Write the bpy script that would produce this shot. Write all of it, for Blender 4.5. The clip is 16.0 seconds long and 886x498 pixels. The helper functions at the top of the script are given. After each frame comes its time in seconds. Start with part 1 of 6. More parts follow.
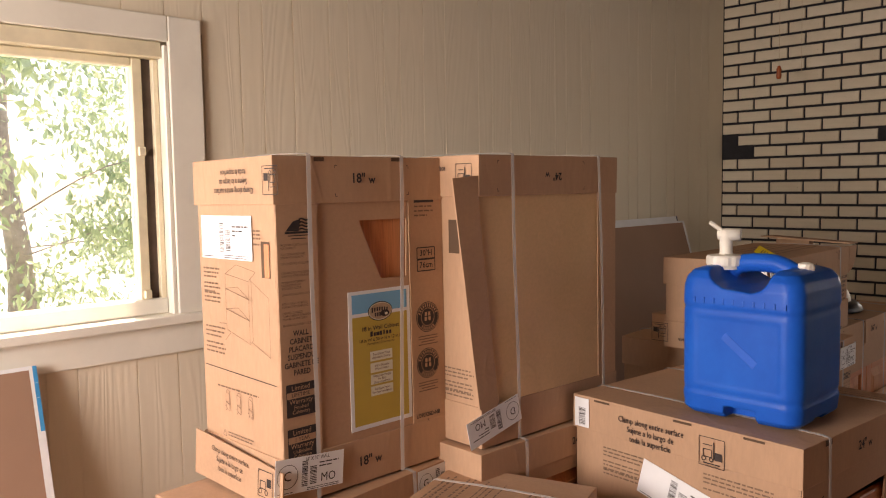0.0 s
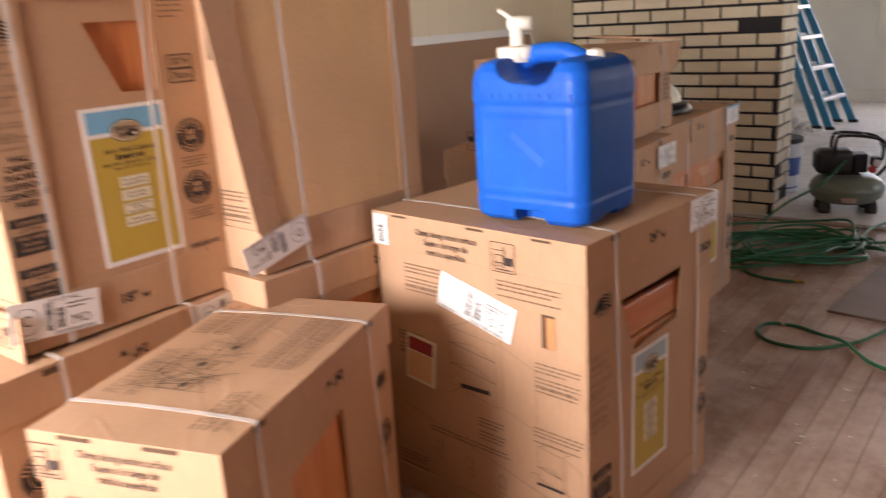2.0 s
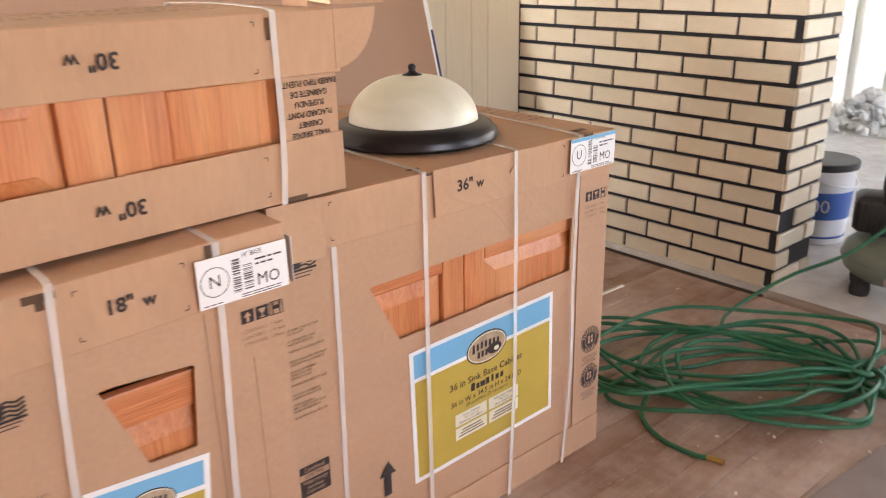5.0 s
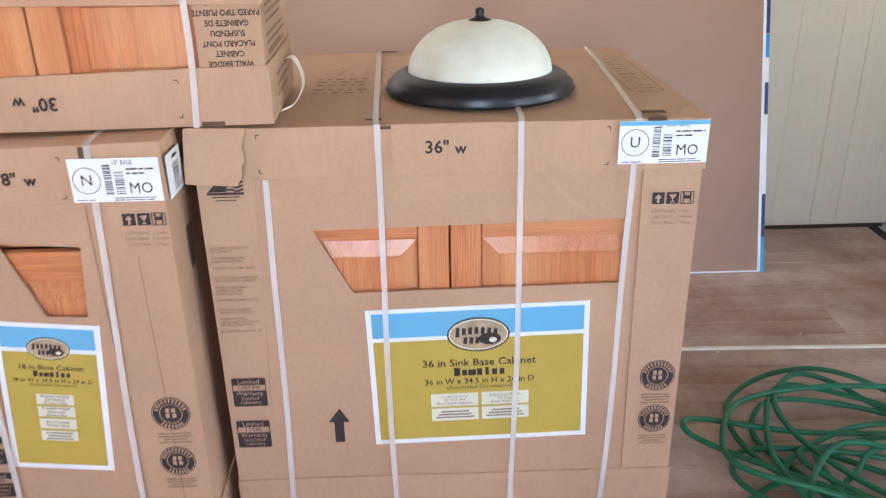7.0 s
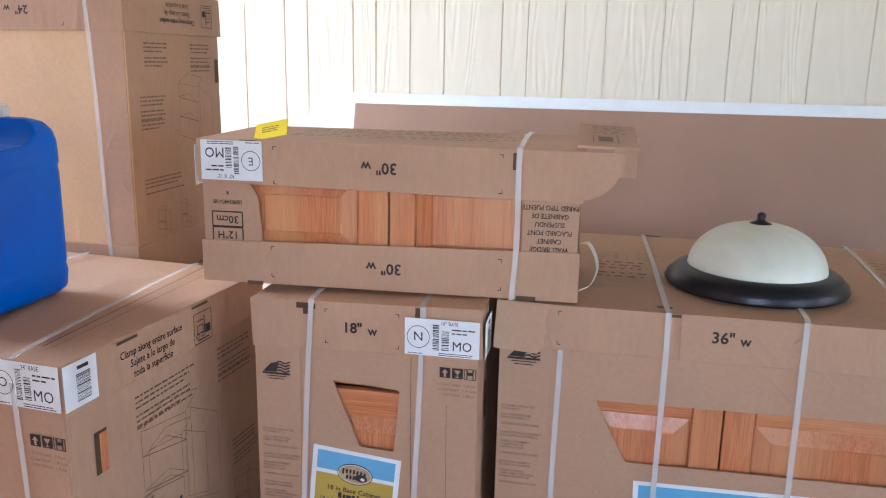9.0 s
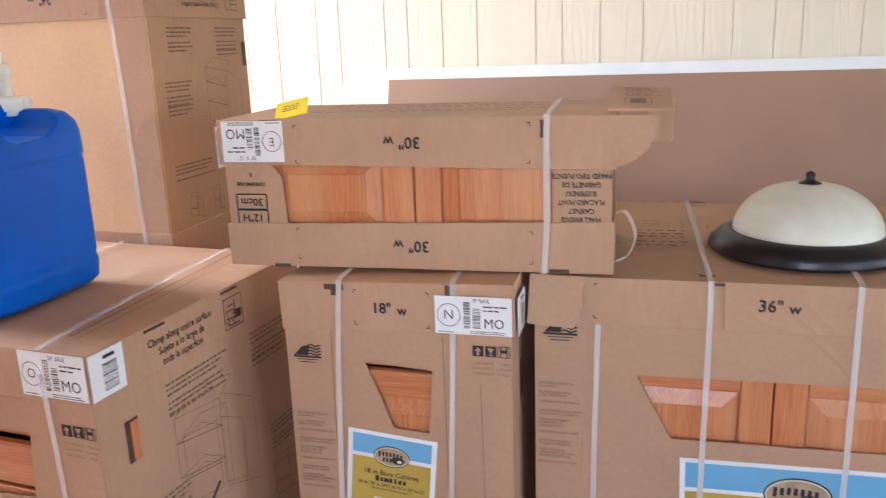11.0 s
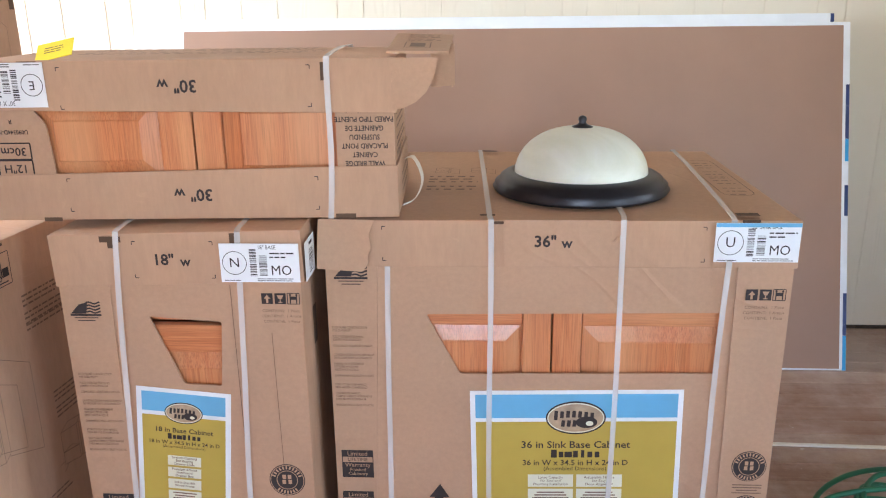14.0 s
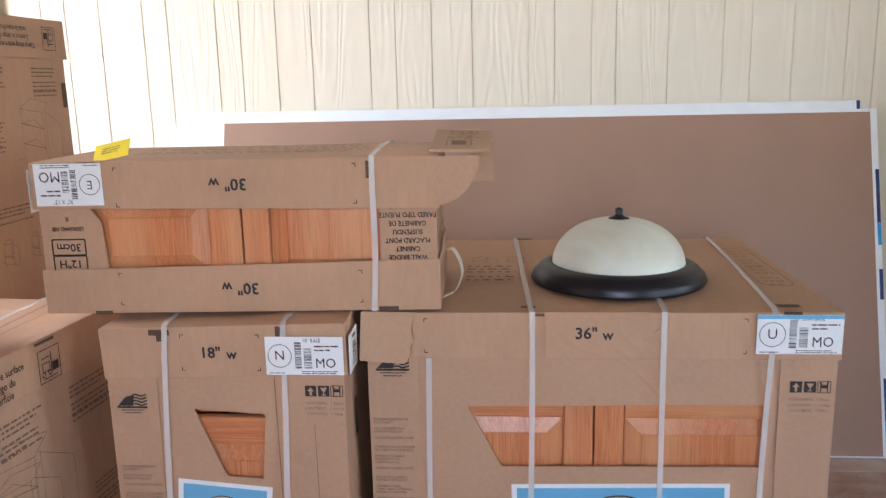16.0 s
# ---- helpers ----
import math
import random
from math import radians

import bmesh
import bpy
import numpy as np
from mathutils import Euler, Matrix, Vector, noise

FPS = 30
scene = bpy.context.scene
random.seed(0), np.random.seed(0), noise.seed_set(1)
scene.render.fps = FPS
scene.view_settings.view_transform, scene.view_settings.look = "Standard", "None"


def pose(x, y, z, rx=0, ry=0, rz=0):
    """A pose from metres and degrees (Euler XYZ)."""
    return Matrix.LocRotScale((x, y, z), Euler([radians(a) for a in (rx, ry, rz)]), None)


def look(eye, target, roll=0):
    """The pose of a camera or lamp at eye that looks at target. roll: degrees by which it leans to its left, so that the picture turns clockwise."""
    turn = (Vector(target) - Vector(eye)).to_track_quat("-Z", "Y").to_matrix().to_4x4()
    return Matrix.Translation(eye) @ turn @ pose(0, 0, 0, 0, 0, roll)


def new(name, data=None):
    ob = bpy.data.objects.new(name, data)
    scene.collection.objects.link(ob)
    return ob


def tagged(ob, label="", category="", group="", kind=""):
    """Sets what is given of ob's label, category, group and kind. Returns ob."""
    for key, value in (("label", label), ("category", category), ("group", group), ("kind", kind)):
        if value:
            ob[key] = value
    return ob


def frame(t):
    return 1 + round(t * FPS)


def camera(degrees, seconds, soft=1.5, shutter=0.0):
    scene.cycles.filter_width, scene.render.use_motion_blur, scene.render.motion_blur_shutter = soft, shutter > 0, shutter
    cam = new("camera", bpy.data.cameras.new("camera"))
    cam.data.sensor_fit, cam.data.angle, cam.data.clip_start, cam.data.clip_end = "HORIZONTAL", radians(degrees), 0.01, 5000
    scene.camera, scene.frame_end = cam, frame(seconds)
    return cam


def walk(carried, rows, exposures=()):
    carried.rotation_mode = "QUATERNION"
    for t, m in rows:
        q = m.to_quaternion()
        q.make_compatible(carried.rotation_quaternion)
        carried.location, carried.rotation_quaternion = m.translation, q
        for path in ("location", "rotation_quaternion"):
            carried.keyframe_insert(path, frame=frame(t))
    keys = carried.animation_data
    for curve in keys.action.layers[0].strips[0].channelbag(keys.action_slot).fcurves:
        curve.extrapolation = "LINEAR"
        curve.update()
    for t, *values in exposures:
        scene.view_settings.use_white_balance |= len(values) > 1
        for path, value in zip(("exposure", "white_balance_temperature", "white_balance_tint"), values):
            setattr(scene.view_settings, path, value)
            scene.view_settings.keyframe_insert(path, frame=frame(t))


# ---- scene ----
cam = camera(57.5, 16.0, soft=1.1, shutter=0.4)
PATH = [
    (0, (-0.343, 0.039, 1.443), (1.05, 1.465, 1.288), -0.9),
    (0.5, (-0.344, 0.04, 1.433), (1.057, 1.455, 1.258), -1.1),
    (1, (-0.324, 0.019, 1.413), (1.065, 1.422, 1.092), -1.6),
    (1.5, (-0.207, -0.029, 1.367), (1.181, 1.348, 0.946), -3.7),
    (2, (-0.019, -0.051, 1.334), (1.483, 1.146, 0.777), -3.5),
    (2.1, (0.041, -0.061, 1.318), (1.568, 1.098, 0.75), -3.5),
    (2.3, (0.172, -0.02, 1.31), (1.757, 1.017, 0.669), -3.3),
    (2.7, (0.464, 0.036, 1.293), (2.079, 0.956, 0.552), -2.7),
    (3, (0.662, -0.044, 1.292), (2.275, 0.889, 0.564), -3.2),
    (3.5, (1.083, -0.097, 1.293), (2.627, 0.977, 0.615), -3.0),
    (3.8, (1.314, -0.054, 1.27), (2.716, 1.198, 0.586), -4.8),
    (4, (1.481, -0.018, 1.275), (2.832, 1.273, 0.56), -4.8),
    (4.2, (1.64, -0.002, 1.288), (2.994, 1.29, 0.583), -4.0),
    (6.3, (3.079, -0.016, 1.216), (3.372, 1.808, 0.448), -1.1),
    (6.5, (3.213, -0.077, 1.25), (3.271, 1.757, 0.455), -3.0),
    (7, (3.234, -0.252, 1.241), (3.261, 1.584, 0.447), -1.1),
    (7.5, (3.180, -0.471, 1.285), (3.161, 1.415, 0.620), 1.0),
    (8, (3.105, -0.550, 1.325), (2.911, 1.362, 0.803), 1.0),
    (8.5, (3.005, -0.530, 1.355), (2.694, 1.397, 0.934), 1.4),
    (8.7, (3.008, -0.480, 1.355), (2.652, 1.440, 0.923), 1.5),
    (10.8, (3.014, -0.369, 1.376), (2.493, 1.485, 0.836), -1.7),
    (11, (3.048, -0.375, 1.337), (2.524, 1.488, 0.832), -2.1),
    (11.5, (3.076, -0.373, 1.313), (2.808, 1.537, 0.782), -1.2),
    (12, (3.126, -0.371, 1.287), (2.977, 1.542, 0.724), -1.1),
    (12.5, (3.138, -0.371, 1.289), (3.001, 1.538, 0.707), -1.0),
    (13, (3.144, -0.375, 1.283), (2.996, 1.533, 0.703), -1.1),
    (13.5, (3.141, -0.376, 1.285), (3.022, 1.532, 0.7), -0.8),
    (14, (3.137, -0.378, 1.291), (3.022, 1.53, 0.7), -0.7),
    (14.5, (3.134, -0.384, 1.29), (3.011, 1.523, 0.702), -0.9),
    (15, (3.13, -0.393, 1.299), (2.997, 1.516, 0.718), -1.1),
    (15.5, (3.123, -0.396, 1.307), (2.986, 1.539, 0.82), -1.2),
    (16, (3.101, -0.396, 1.33), (2.93, 1.555, 0.922), -1.3),
]
walk(cam, [(t, look(eye, target, roll)) for t, eye, target, roll in PATH], exposures=[(0.0, 1.76, 8000, 25), (1.0, 1.75, 7900, 26), (1.5, 2.15, 7700, 25), (2.5, 3.4, 7200, 19), (3.0, 3.8, 7000, 15), (4.0, 4.25, 7500, 20), (6.5, 4.45, 5700, 11), (7.0, 4.55, 5600, 9), (7.5, 4.6, 5300, 8), (8.0, 4.2, 5300, 9), (8.5, 3.85, 5300, 10), (11.0, 4.0, 5900, 15), (12.5, 4.25, 5700, 11), (15.0, 4.25, 5700, 10), (16.0, 3.85, 5700, 12)])

# ---- world and light ----
world = bpy.data.worlds.new("sky")
world.use_nodes = True
scene.world = world
wn = world.node_tree.nodes
sky = wn.new("ShaderNodeTexSky")
sky.sky_type = "NISHITA"
sky.sun_disc = False
sky.sun_elevation = radians(64.4)
sky.sun_rotation = radians(26.6)
wn["Background"].inputs["Strength"].default_value = 0.14
world.node_tree.links.new(sky.outputs["Color"], wn["Background"].inputs["Color"])

sun_data = bpy.data.lights.new("sun", "SUN")
sun_data.energy, sun_data.angle, sun_data.color = 5.0, radians(0.6), (1.0, 0.95, 0.87)
sun = new("sun", sun_data)
sun.matrix_world = look((3, 6, 14), (0, 0, 0))


def window_light(name, w, h, watts, m, color=(1.0, 0.97, 0.93)):
    data = bpy.data.lights.new(name, "AREA")
    data.shape, data.size, data.size_y, data.energy, data.color = "RECTANGLE", w, h, watts, color
    ob = new(name, data)
    ob.matrix_world = m
    return ob


# daylight in the openings: west window, south window and the next room's windows
window_light("west_window_light", 1.4, 1.2, 38.0, look((-2.05, 1.45, 1.6), (0, 1.45, 1.42)), (0.94, 0.98, 1.0))
window_light("south_window_light", 1.1, 1.2, 3.0, look((3.1, -3.05, 1.6), (2.6, 0, 1.2)))
window_light("east_window_light", 1.7, 1.3, 3.6, look((10.95, 0.5, 1.6), (8, 0.5, 0.6)), (0.97, 0.99, 1.0))
window_light("side_window_light", 2.2, 1.3, 3.2, look((8.0, -3.05, 1.6), (8, 0, 0.6)), (0.97, 0.99, 1.0))


# ---- materials ----
class Mat:
    """Small wrapper: a principled material with helper nodes."""

    def __init__(self, name, color, rough=0.6, metal=0.0):
        self.m = bpy.data.materials.new(name)
        self.m.use_nodes = True
        self.t = self.m.node_tree
        self.b = self.t.nodes["Principled BSDF"]
        self.b.inputs["Base Color"].default_value = (*color, 1)
        self.b.inputs["Roughness"].default_value = rough
        self.b.inputs["Metallic"].default_value = metal
        self.color = color

    def node(self, kind, **values):
        n = self.t.nodes.new(kind)
        for k, v in values.items():
            n.inputs[k].default_value = v
        return n

    def link(self, a, b):
        self.t.links.new(a, b)

    def coords(self, scale=(1, 1, 1), kind="Object"):
        c = self.node("ShaderNodeTexCoord")
        mp = self.node("ShaderNodeMapping")
        mp.inputs["Scale"].default_value = scale
        self.link(c.outputs[kind], mp.inputs["Vector"])
        return mp.outputs["Vector"]

    def noise(self, scale, detail=4.0, rough=0.6, stretch=(1, 1, 1), distortion=0.0, kind="Object"):
        n = self.node("ShaderNodeTexNoise", Scale=scale, Detail=detail, Roughness=rough, Distortion=distortion)
        self.link(self.coords(stretch, kind), n.inputs["Vector"])
        return n.outputs["Fac"]

    def ramp(self, fac, stops):
        r = self.node("ShaderNodeValToRGB")
        e = r.color_ramp.elements
        while len(e) < len(stops):
            e.new(0.5)
        for el, (p, c) in zip(e, stops):
            el.position, el.color = p, (*c, 1) if len(c) == 3 else c
        self.link(fac, r.inputs["Fac"])
        return r.outputs["Color"]

    def mix(self, fac, a, b, blend="MIX"):
        n = self.node("ShaderNodeMix")
        n.data_type, n.blend_type = "RGBA", blend
        for sock, v in ((n.inputs[0], fac), (n.inputs[6], a), (n.inputs[7], b)):
            if isinstance(v, (int, float)):
                sock.default_value = v
            elif isinstance(v, tuple):
                sock.default_value = (*v, 1)
            else:
                self.link(v, sock)
        return n.outputs[2]

    def base(self, sock):
        self.link(sock, self.b.inputs["Base Color"])

    def bump(self, height, strength=0.3, dist=0.002):
        n = self.node("ShaderNodeBump", Strength=strength, Distance=dist)
        self.link(height, n.inputs["Height"])
        if self.b.inputs["Normal"].is_linked:
            self.link(self.b.inputs["Normal"].links[0].from_socket, n.inputs["Normal"])
        self.link(n.outputs["Normal"], self.b.inputs["Normal"])

    def rough(self, fac, lo, hi):
        n = self.node("ShaderNodeMapRange")
        n.inputs["To Min"].default_value, n.inputs["To Max"].default_value = lo, hi
        self.link(fac, n.inputs["Value"])
        self.link(n.outputs["Result"], self.b.inputs["Roughness"])

    def random(self):
        return self.node("ShaderNodeObjectInfo").outputs["Random"]


def dark(c, k):
    return tuple(v * k for v in c)


def make_cardboard(name, c, flute=(1, 0, 0)):
    m = Mat(name, c, 0.78)
    big = m.noise(3.0, 5, 0.6)
    col = m.ramp(big, [(0.3, dark(c, 0.9)), (0.7, dark(c, 1.07))])
    fibre = m.noise(90, 3, 0.7, (1, 1, 0.25))
    col = m.mix(0.22, col, m.ramp(fibre, [(0.3, dark(c, 0.75)), (0.7, dark(c, 1.2))]))
    scuff = m.noise(11, 8, 0.72, (1, 1, 1), 1.2)
    col = m.mix(m.ramp(scuff, [(0.62, (0, 0, 0)), (0.74, (0.45, 0.45, 0.45))]), col, dark(c, 1.28))
    m.base(col)
    w = m.node("ShaderNodeTexWave", Scale=26.0, Distortion=0.4, Detail=1.0)
    w.bands_direction = "Z"
    m.link(m.coords(), w.inputs["Vector"])
    m.bump(w.outputs["Fac"], 0.05, 0.0008)
    m.bump(m.noise(6, 4), 0.25, 0.007)
    fold = m.noise(2.2, 2, 0.5, (1.0, 1.0, 0.35), 1.6)
    m.bump(m.ramp(fold, [(0.47, (0, 0, 0)), (0.50, (1, 1, 1)), (0.53, (0, 0, 0))]), 0.16, 0.004)
    m.rough(big, 0.66, 0.86)
    return m.m


def make_oak(name, grain_axis):
    a, b, c = (0.60, 0.205, 0.074), (0.47, 0.132, 0.042), (0.67, 0.280, 0.115)
    m = Mat(name, a, 0.36)
    st = {"x": (1.2, 22, 22), "z": (22, 1.2, 22)}[grain_axis]
    n1 = m.noise(2.2, 6, 0.65, st, 0.7)
    col = m.ramp(n1, [(0.25, b), (0.5, a), (0.75, c)])
    st2 = {"x": (5, 190, 190), "z": (190, 5, 190)}[grain_axis]
    pores = m.noise(2.0, 4, 0.65, st2)
    col = m.mix(m.ramp(pores, [(0.46, (0, 0, 0)), (0.66, (0.55, 0.55, 0.55))]), col, dark(b, 0.62))
    board = m.noise(1.0, 1, 0.4, {"x": (0.5, 9, 9), "z": (9, 0.5, 9)}[grain_axis])
    col = m.mix(m.ramp(board, [(0.4, (0, 0, 0)), (0.62, (0.5, 0.5, 0.5))]), col, (0.68, 0.36, 0.17))
    m.base(col)
    m.bump(pores, 0.12, 0.0008)
    m.b.inputs["Coat Weight"].default_value = 0.2
    m.b.inputs["Coat Roughness"].default_value = 0.18
    return m.m


def make_plain(name, c, rough=0.5, metal=0.0, vary=0.1, scale=8.0, bump=0.08):
    m = Mat(name, c, rough, metal)
    n = m.noise(scale, 5)
    m.base(m.ramp(n, [(0.3, dark(c, 1 - vary)), (0.7, tuple(min(1, v * (1 + vary)) for v in c))]))
    if bump:
        m.bump(m.noise(scale * 6, 4), bump, 0.001)
    m.rough(n, max(0.05, rough - 0.08), min(1, rough + 0.08))
    return m.m


KRAFT = make_cardboard("kraft_cardboard", (0.485, 0.293, 0.178))
KRAFT_PLAIN = make_cardboard("pale_kraft_cardboard", (0.72, 0.475, 0.26))
INK = make_plain("dark_print", (0.035, 0.024, 0.022), 0.75, vary=0.25, scale=60, bump=0)
INK_SOFT = make_plain("worn_brown_print", (0.20, 0.12, 0.075), 0.8, vary=0.3, scale=80, bump=0)
PAPER = make_plain("white_paper", (0.80, 0.80, 0.80), 0.6, vary=0.04, scale=12)
LABEL_BLUE = make_plain("sky_blue_print", (0.16, 0.43, 0.66), 0.5, vary=0.05)
LABEL_GOLD = make_plain("mustard_print", (0.50, 0.355, 0.06), 0.5, vary=0.05)
LABEL_GREY = make_plain("grey_blue_print", (0.35, 0.45, 0.50), 0.5, vary=0.05)
BRONZE = make_plain("bronze_print", (0.42, 0.30, 0.19), 0.45, vary=0.3, scale=30)
CREAM_PRINT = make_plain("pale_print", (0.74, 0.71, 0.55), 0.6, vary=0.04)
RED_PRINT = make_plain("dark_red_print", (0.30, 0.03, 0.04), 0.5)
YELLOW = make_plain("yellow_sticker", (0.90, 0.70, 0.02), 0.5, vary=0.06)
OAK_Z, OAK_X = make_oak("red_oak_upright_grain", "z"), make_oak("red_oak_level_grain", "x")
# shade inside openings, painted as flat patches; the board is not cut
HOLE_SHADE = make_plain("painted_hole_shade", (0.10, 0.055, 0.03), 0.8)

strap_m = Mat("clear_strapping", (0.86, 0.83, 0.80), 0.38)
strap_m.b.inputs["Alpha"].default_value = 0.42
strap_m.bump(strap_m.noise(140, 2), 0.35, 0.0006)
STRAP = strap_m.m
STRAP_END = make_plain("cream_strapping", (0.74, 0.68, 0.58), 0.4)

jug_m = Mat("blue_polyethylene", (0.0, 0.09, 0.56), 0.36)
n = jug_m.noise(5, 6, 0.65)
jug_m.base(jug_m.ramp(n, [(0.3, (0.0, 0.082, 0.47)), (0.7, (0.0, 0.12, 0.58))]))
jug_m.bump(jug_m.noise(35, 4), 0.1, 0.002)
jug_m.rough(jug_m.noise(14, 6), 0.28, 0.5)
jug_m.b.inputs["Specular IOR Level"].default_value = 0.2
BLUE_PE = jug_m.m
WHITE_PE = make_plain("white_polyethylene", (0.78, 0.75, 0.66), 0.42, vary=0.05)

# painted plywood panelling with raised grain
pan = Mat("painted_panelling", (0.70, 0.63, 0.52), 0.5)
pn = pan.noise(1.4, 5)
pan.base(pan.ramp(pn, [(0.3, (0.725, 0.635, 0.49)), (0.7, (0.77, 0.695, 0.56))]))
info = pan.node("ShaderNodeObjectInfo")
mp = pan.node("ShaderNodeMapping")
mp.inputs["Scale"].default_value = (9, 1, 0.9)
tc = pan.node("ShaderNodeTexCoord")
ofs = pan.node("ShaderNodeVectorMath")
ofs.operation = "SCALE"
ofs.inputs[0].default_value = (7.0, 3.0, 11.0)
pan.link(info.outputs["Random"], ofs.inputs["Scale"])
add = pan.node("ShaderNodeVectorMath")
pan.link(tc.outputs["Object"], add.inputs[0])
pan.link(ofs.outputs["Vector"], add.inputs[1])
pan.link(add.outputs["Vector"], mp.inputs["Vector"])
gn = pan.node("ShaderNodeTexNoise", Scale=1.0, Detail=1.5, Roughness=0.4, Distortion=0.6)
pan.link(mp.outputs["Vector"], gn.inputs["Vector"])
rings = pan.node("ShaderNodeMath")
rings.operation = "MULTIPLY"
rings.inputs[1].default_value = 62.0
pan.link(gn.outputs["Fac"], rings.inputs[0])
sine = pan.node("ShaderNodeMath")
sine.operation = "SINE"
pan.link(rings.outputs["Value"], sine.inputs[0])
pan.bump(sine.outputs["Value"], 0.11, 0.0022)
pan.bump(pan.noise(120, 3, 0.6, (1, 1, 0.06)), 0.25, 0.0012)
PANEL = pan.m
TRIM = make_plain("white_gloss_trim", (0.78, 0.75, 0.66), 0.42, vary=0.06, scale=5, bump=0.12)
TRIM_OLD = make_plain("yellowed_trim", (0.72, 0.64, 0.46), 0.5, vary=0.12, scale=9, bump=0.15)
DARK_SLOT = make_plain("rusty_sash_channel", (0.10, 0.07, 0.055), 0.7, vary=0.3, scale=14)
PLASTER = make_plain("dusty_white_plaster", (0.74, 0.72, 0.66), 0.8, vary=0.07, scale=1.6, bump=0.2)
# unseen walls: dark brown chosen to cut bounced fill light
LOW_BOUNCE_WALL = make_plain("dark_unseen_wall", (0.10, 0.066, 0.043), 0.7, vary=0.12, scale=2.0, bump=0.2)
# orange-brown of the added corner wall, for warm bounce on carton fronts
WARM_BOUNCE_WALL = make_plain("warm_bounce_brown", (0.15, 0.066, 0.026), 0.5, vary=0.15, scale=2.0, bump=0.2)
# ceiling colour darkened to hold back bounced light
CEIL = make_plain("low_bounce_ceiling", (0.20, 0.155, 0.105), 0.8, vary=0.04)

glass_m = Mat("window_glass", (1, 1, 1), 0.02)
glass_m.b.inputs["Transmission Weight"].default_value = 1.0
glass_m.b.inputs["IOR"].default_value = 1.1
GLASS = glass_m.m

# worn plank floor
fl = Mat("worn_plank_floor", (0.30, 0.18, 0.12), 0.6)
r = fl.random()
tone = fl.ramp(r, [(0.0, (0.20, 0.09, 0.055)), (0.5, (0.28, 0.15, 0.10)), (1.0, (0.37, 0.235, 0.175))])
g = fl.noise(1.6, 6, 0.65, (1.0, 26, 10), 0.5)
tone = fl.mix(0.55, tone, fl.ramp(g, [(0.3, (0.19, 0.10, 0.065)), (0.7, (0.41, 0.27, 0.20))]))
dust = fl.noise(2.3, 7, 0.7, (1, 1, 1), 0.5, "Generated")
wc = fl.node("ShaderNodeNewGeometry")
wnz = fl.node("ShaderNodeTexNoise", Scale=2.6, Detail=8.0, Roughness=0.72)
fl.link(wc.outputs["Position"], wnz.inputs["Vector"])
tone = fl.mix(fl.ramp(wnz.outputs["Fac"], [(0.36, (0, 0, 0)), (0.62, (0.85, 0.85, 0.85))]), tone, (0.56, 0.44, 0.37))
red = fl.noise(1.1, 5, 0.6, (0.6, 3.0, 1), 0.4)
tone = fl.mix(fl.ramp(red, [(0.48, (0, 0, 0)), (0.66, (0.7, 0.7, 0.7))]), tone, (0.20, 0.075, 0.035))
wn2 = fl.node("ShaderNodeTexNoise", Scale=21.0, Detail=3.0, Roughness=0.5)
fl.link(wc.outputs["Position"], wn2.inputs["Vector"])
tone = fl.mix(fl.ramp(wn2.outputs["Fac"], [(0.70, (0, 0, 0)), (0.735, (0.8, 0.8, 0.8))]), tone, (0.66, 0.62, 0.55))
fl.base(tone)
fl.bump(g, 0.25, 0.0015)
fl.rough(wnz.outputs["Fac"], 0.35, 0.75)
PLANK = fl.m
WORN_STRIP = make_plain("worn_timber_strip", (0.30, 0.22, 0.165), 0.7, vary=0.25, scale=6, bump=0.2)
GAP = make_plain("dirt_in_gaps", (0.04, 0.028, 0.02), 0.9)

dustf = Mat("plaster_dusted_floor", (0.55, 0.52, 0.48), 0.55)
d1 = dustf.noise(0.9, 8, 0.68, (1, 1, 1), 0.6)
c1 = dustf.ramp(d1, [(0.3, (0.36, 0.31, 0.27)), (0.5, (0.58, 0.55, 0.51)), (0.7, (0.72, 0.71, 0.69))])
d2 = dustf.noise(9, 6, 0.7)
dustf.base(dustf.mix(0.3, c1, dustf.ramp(d2, [(0.35, (0.40, 0.36, 0.32)), (0.65, (0.75, 0.74, 0.72))])))
dustf.bump(d2, 0.2, 0.003)
DUSTY = dustf.m

brick_m = Mat("cream_brick", (0.62, 0.55, 0.42), 0.55)
br = brick_m.random()
bc = brick_m.ramp(br, [(0.0, (0.56, 0.475, 0.34)), (0.5, (0.64, 0.56, 0.42)), (1.0, (0.68, 0.61, 0.48))])
bn = brick_m.noise(9, 6, 0.65)
bc = brick_m.mix(0.35, bc, brick_m.ramp(bn, [(0.3, (0.48, 0.40, 0.28)), (0.7, (0.70, 0.63, 0.50))]))
bs = brick_m.noise(70, 2, 0.5)
bc = brick_m.mix(brick_m.ramp(bs, [(0.72, (0, 0, 0)), (0.76, (0.7, 0.7, 0.7))]), bc, (0.2, 0.15, 0.1))
brick_m.base(bc)
brick_m.bump(bn, 0.3, 0.003)
BRICK = brick_m.m
MORTAR = make_plain("black_mortar", (0.018, 0.017, 0.02), 0.85, vary=0.3, scale=30, bump=0.4)
DRYFACE = make_plain("brown_drywall_paper", (0.34, 0.203, 0.136), 0.72, vary=0.06, scale=3, bump=0.05)
GYPSUM = make_plain("gypsum_white", (0.78, 0.79, 0.80), 0.8, vary=0.05)
TAPE_BLUE = make_plain("blue_edge_tape", (0.03, 0.30, 0.60), 0.45)
TAPE_NAVY = make_plain("navy_edge_tape", (0.015, 0.03, 0.12), 0.45)
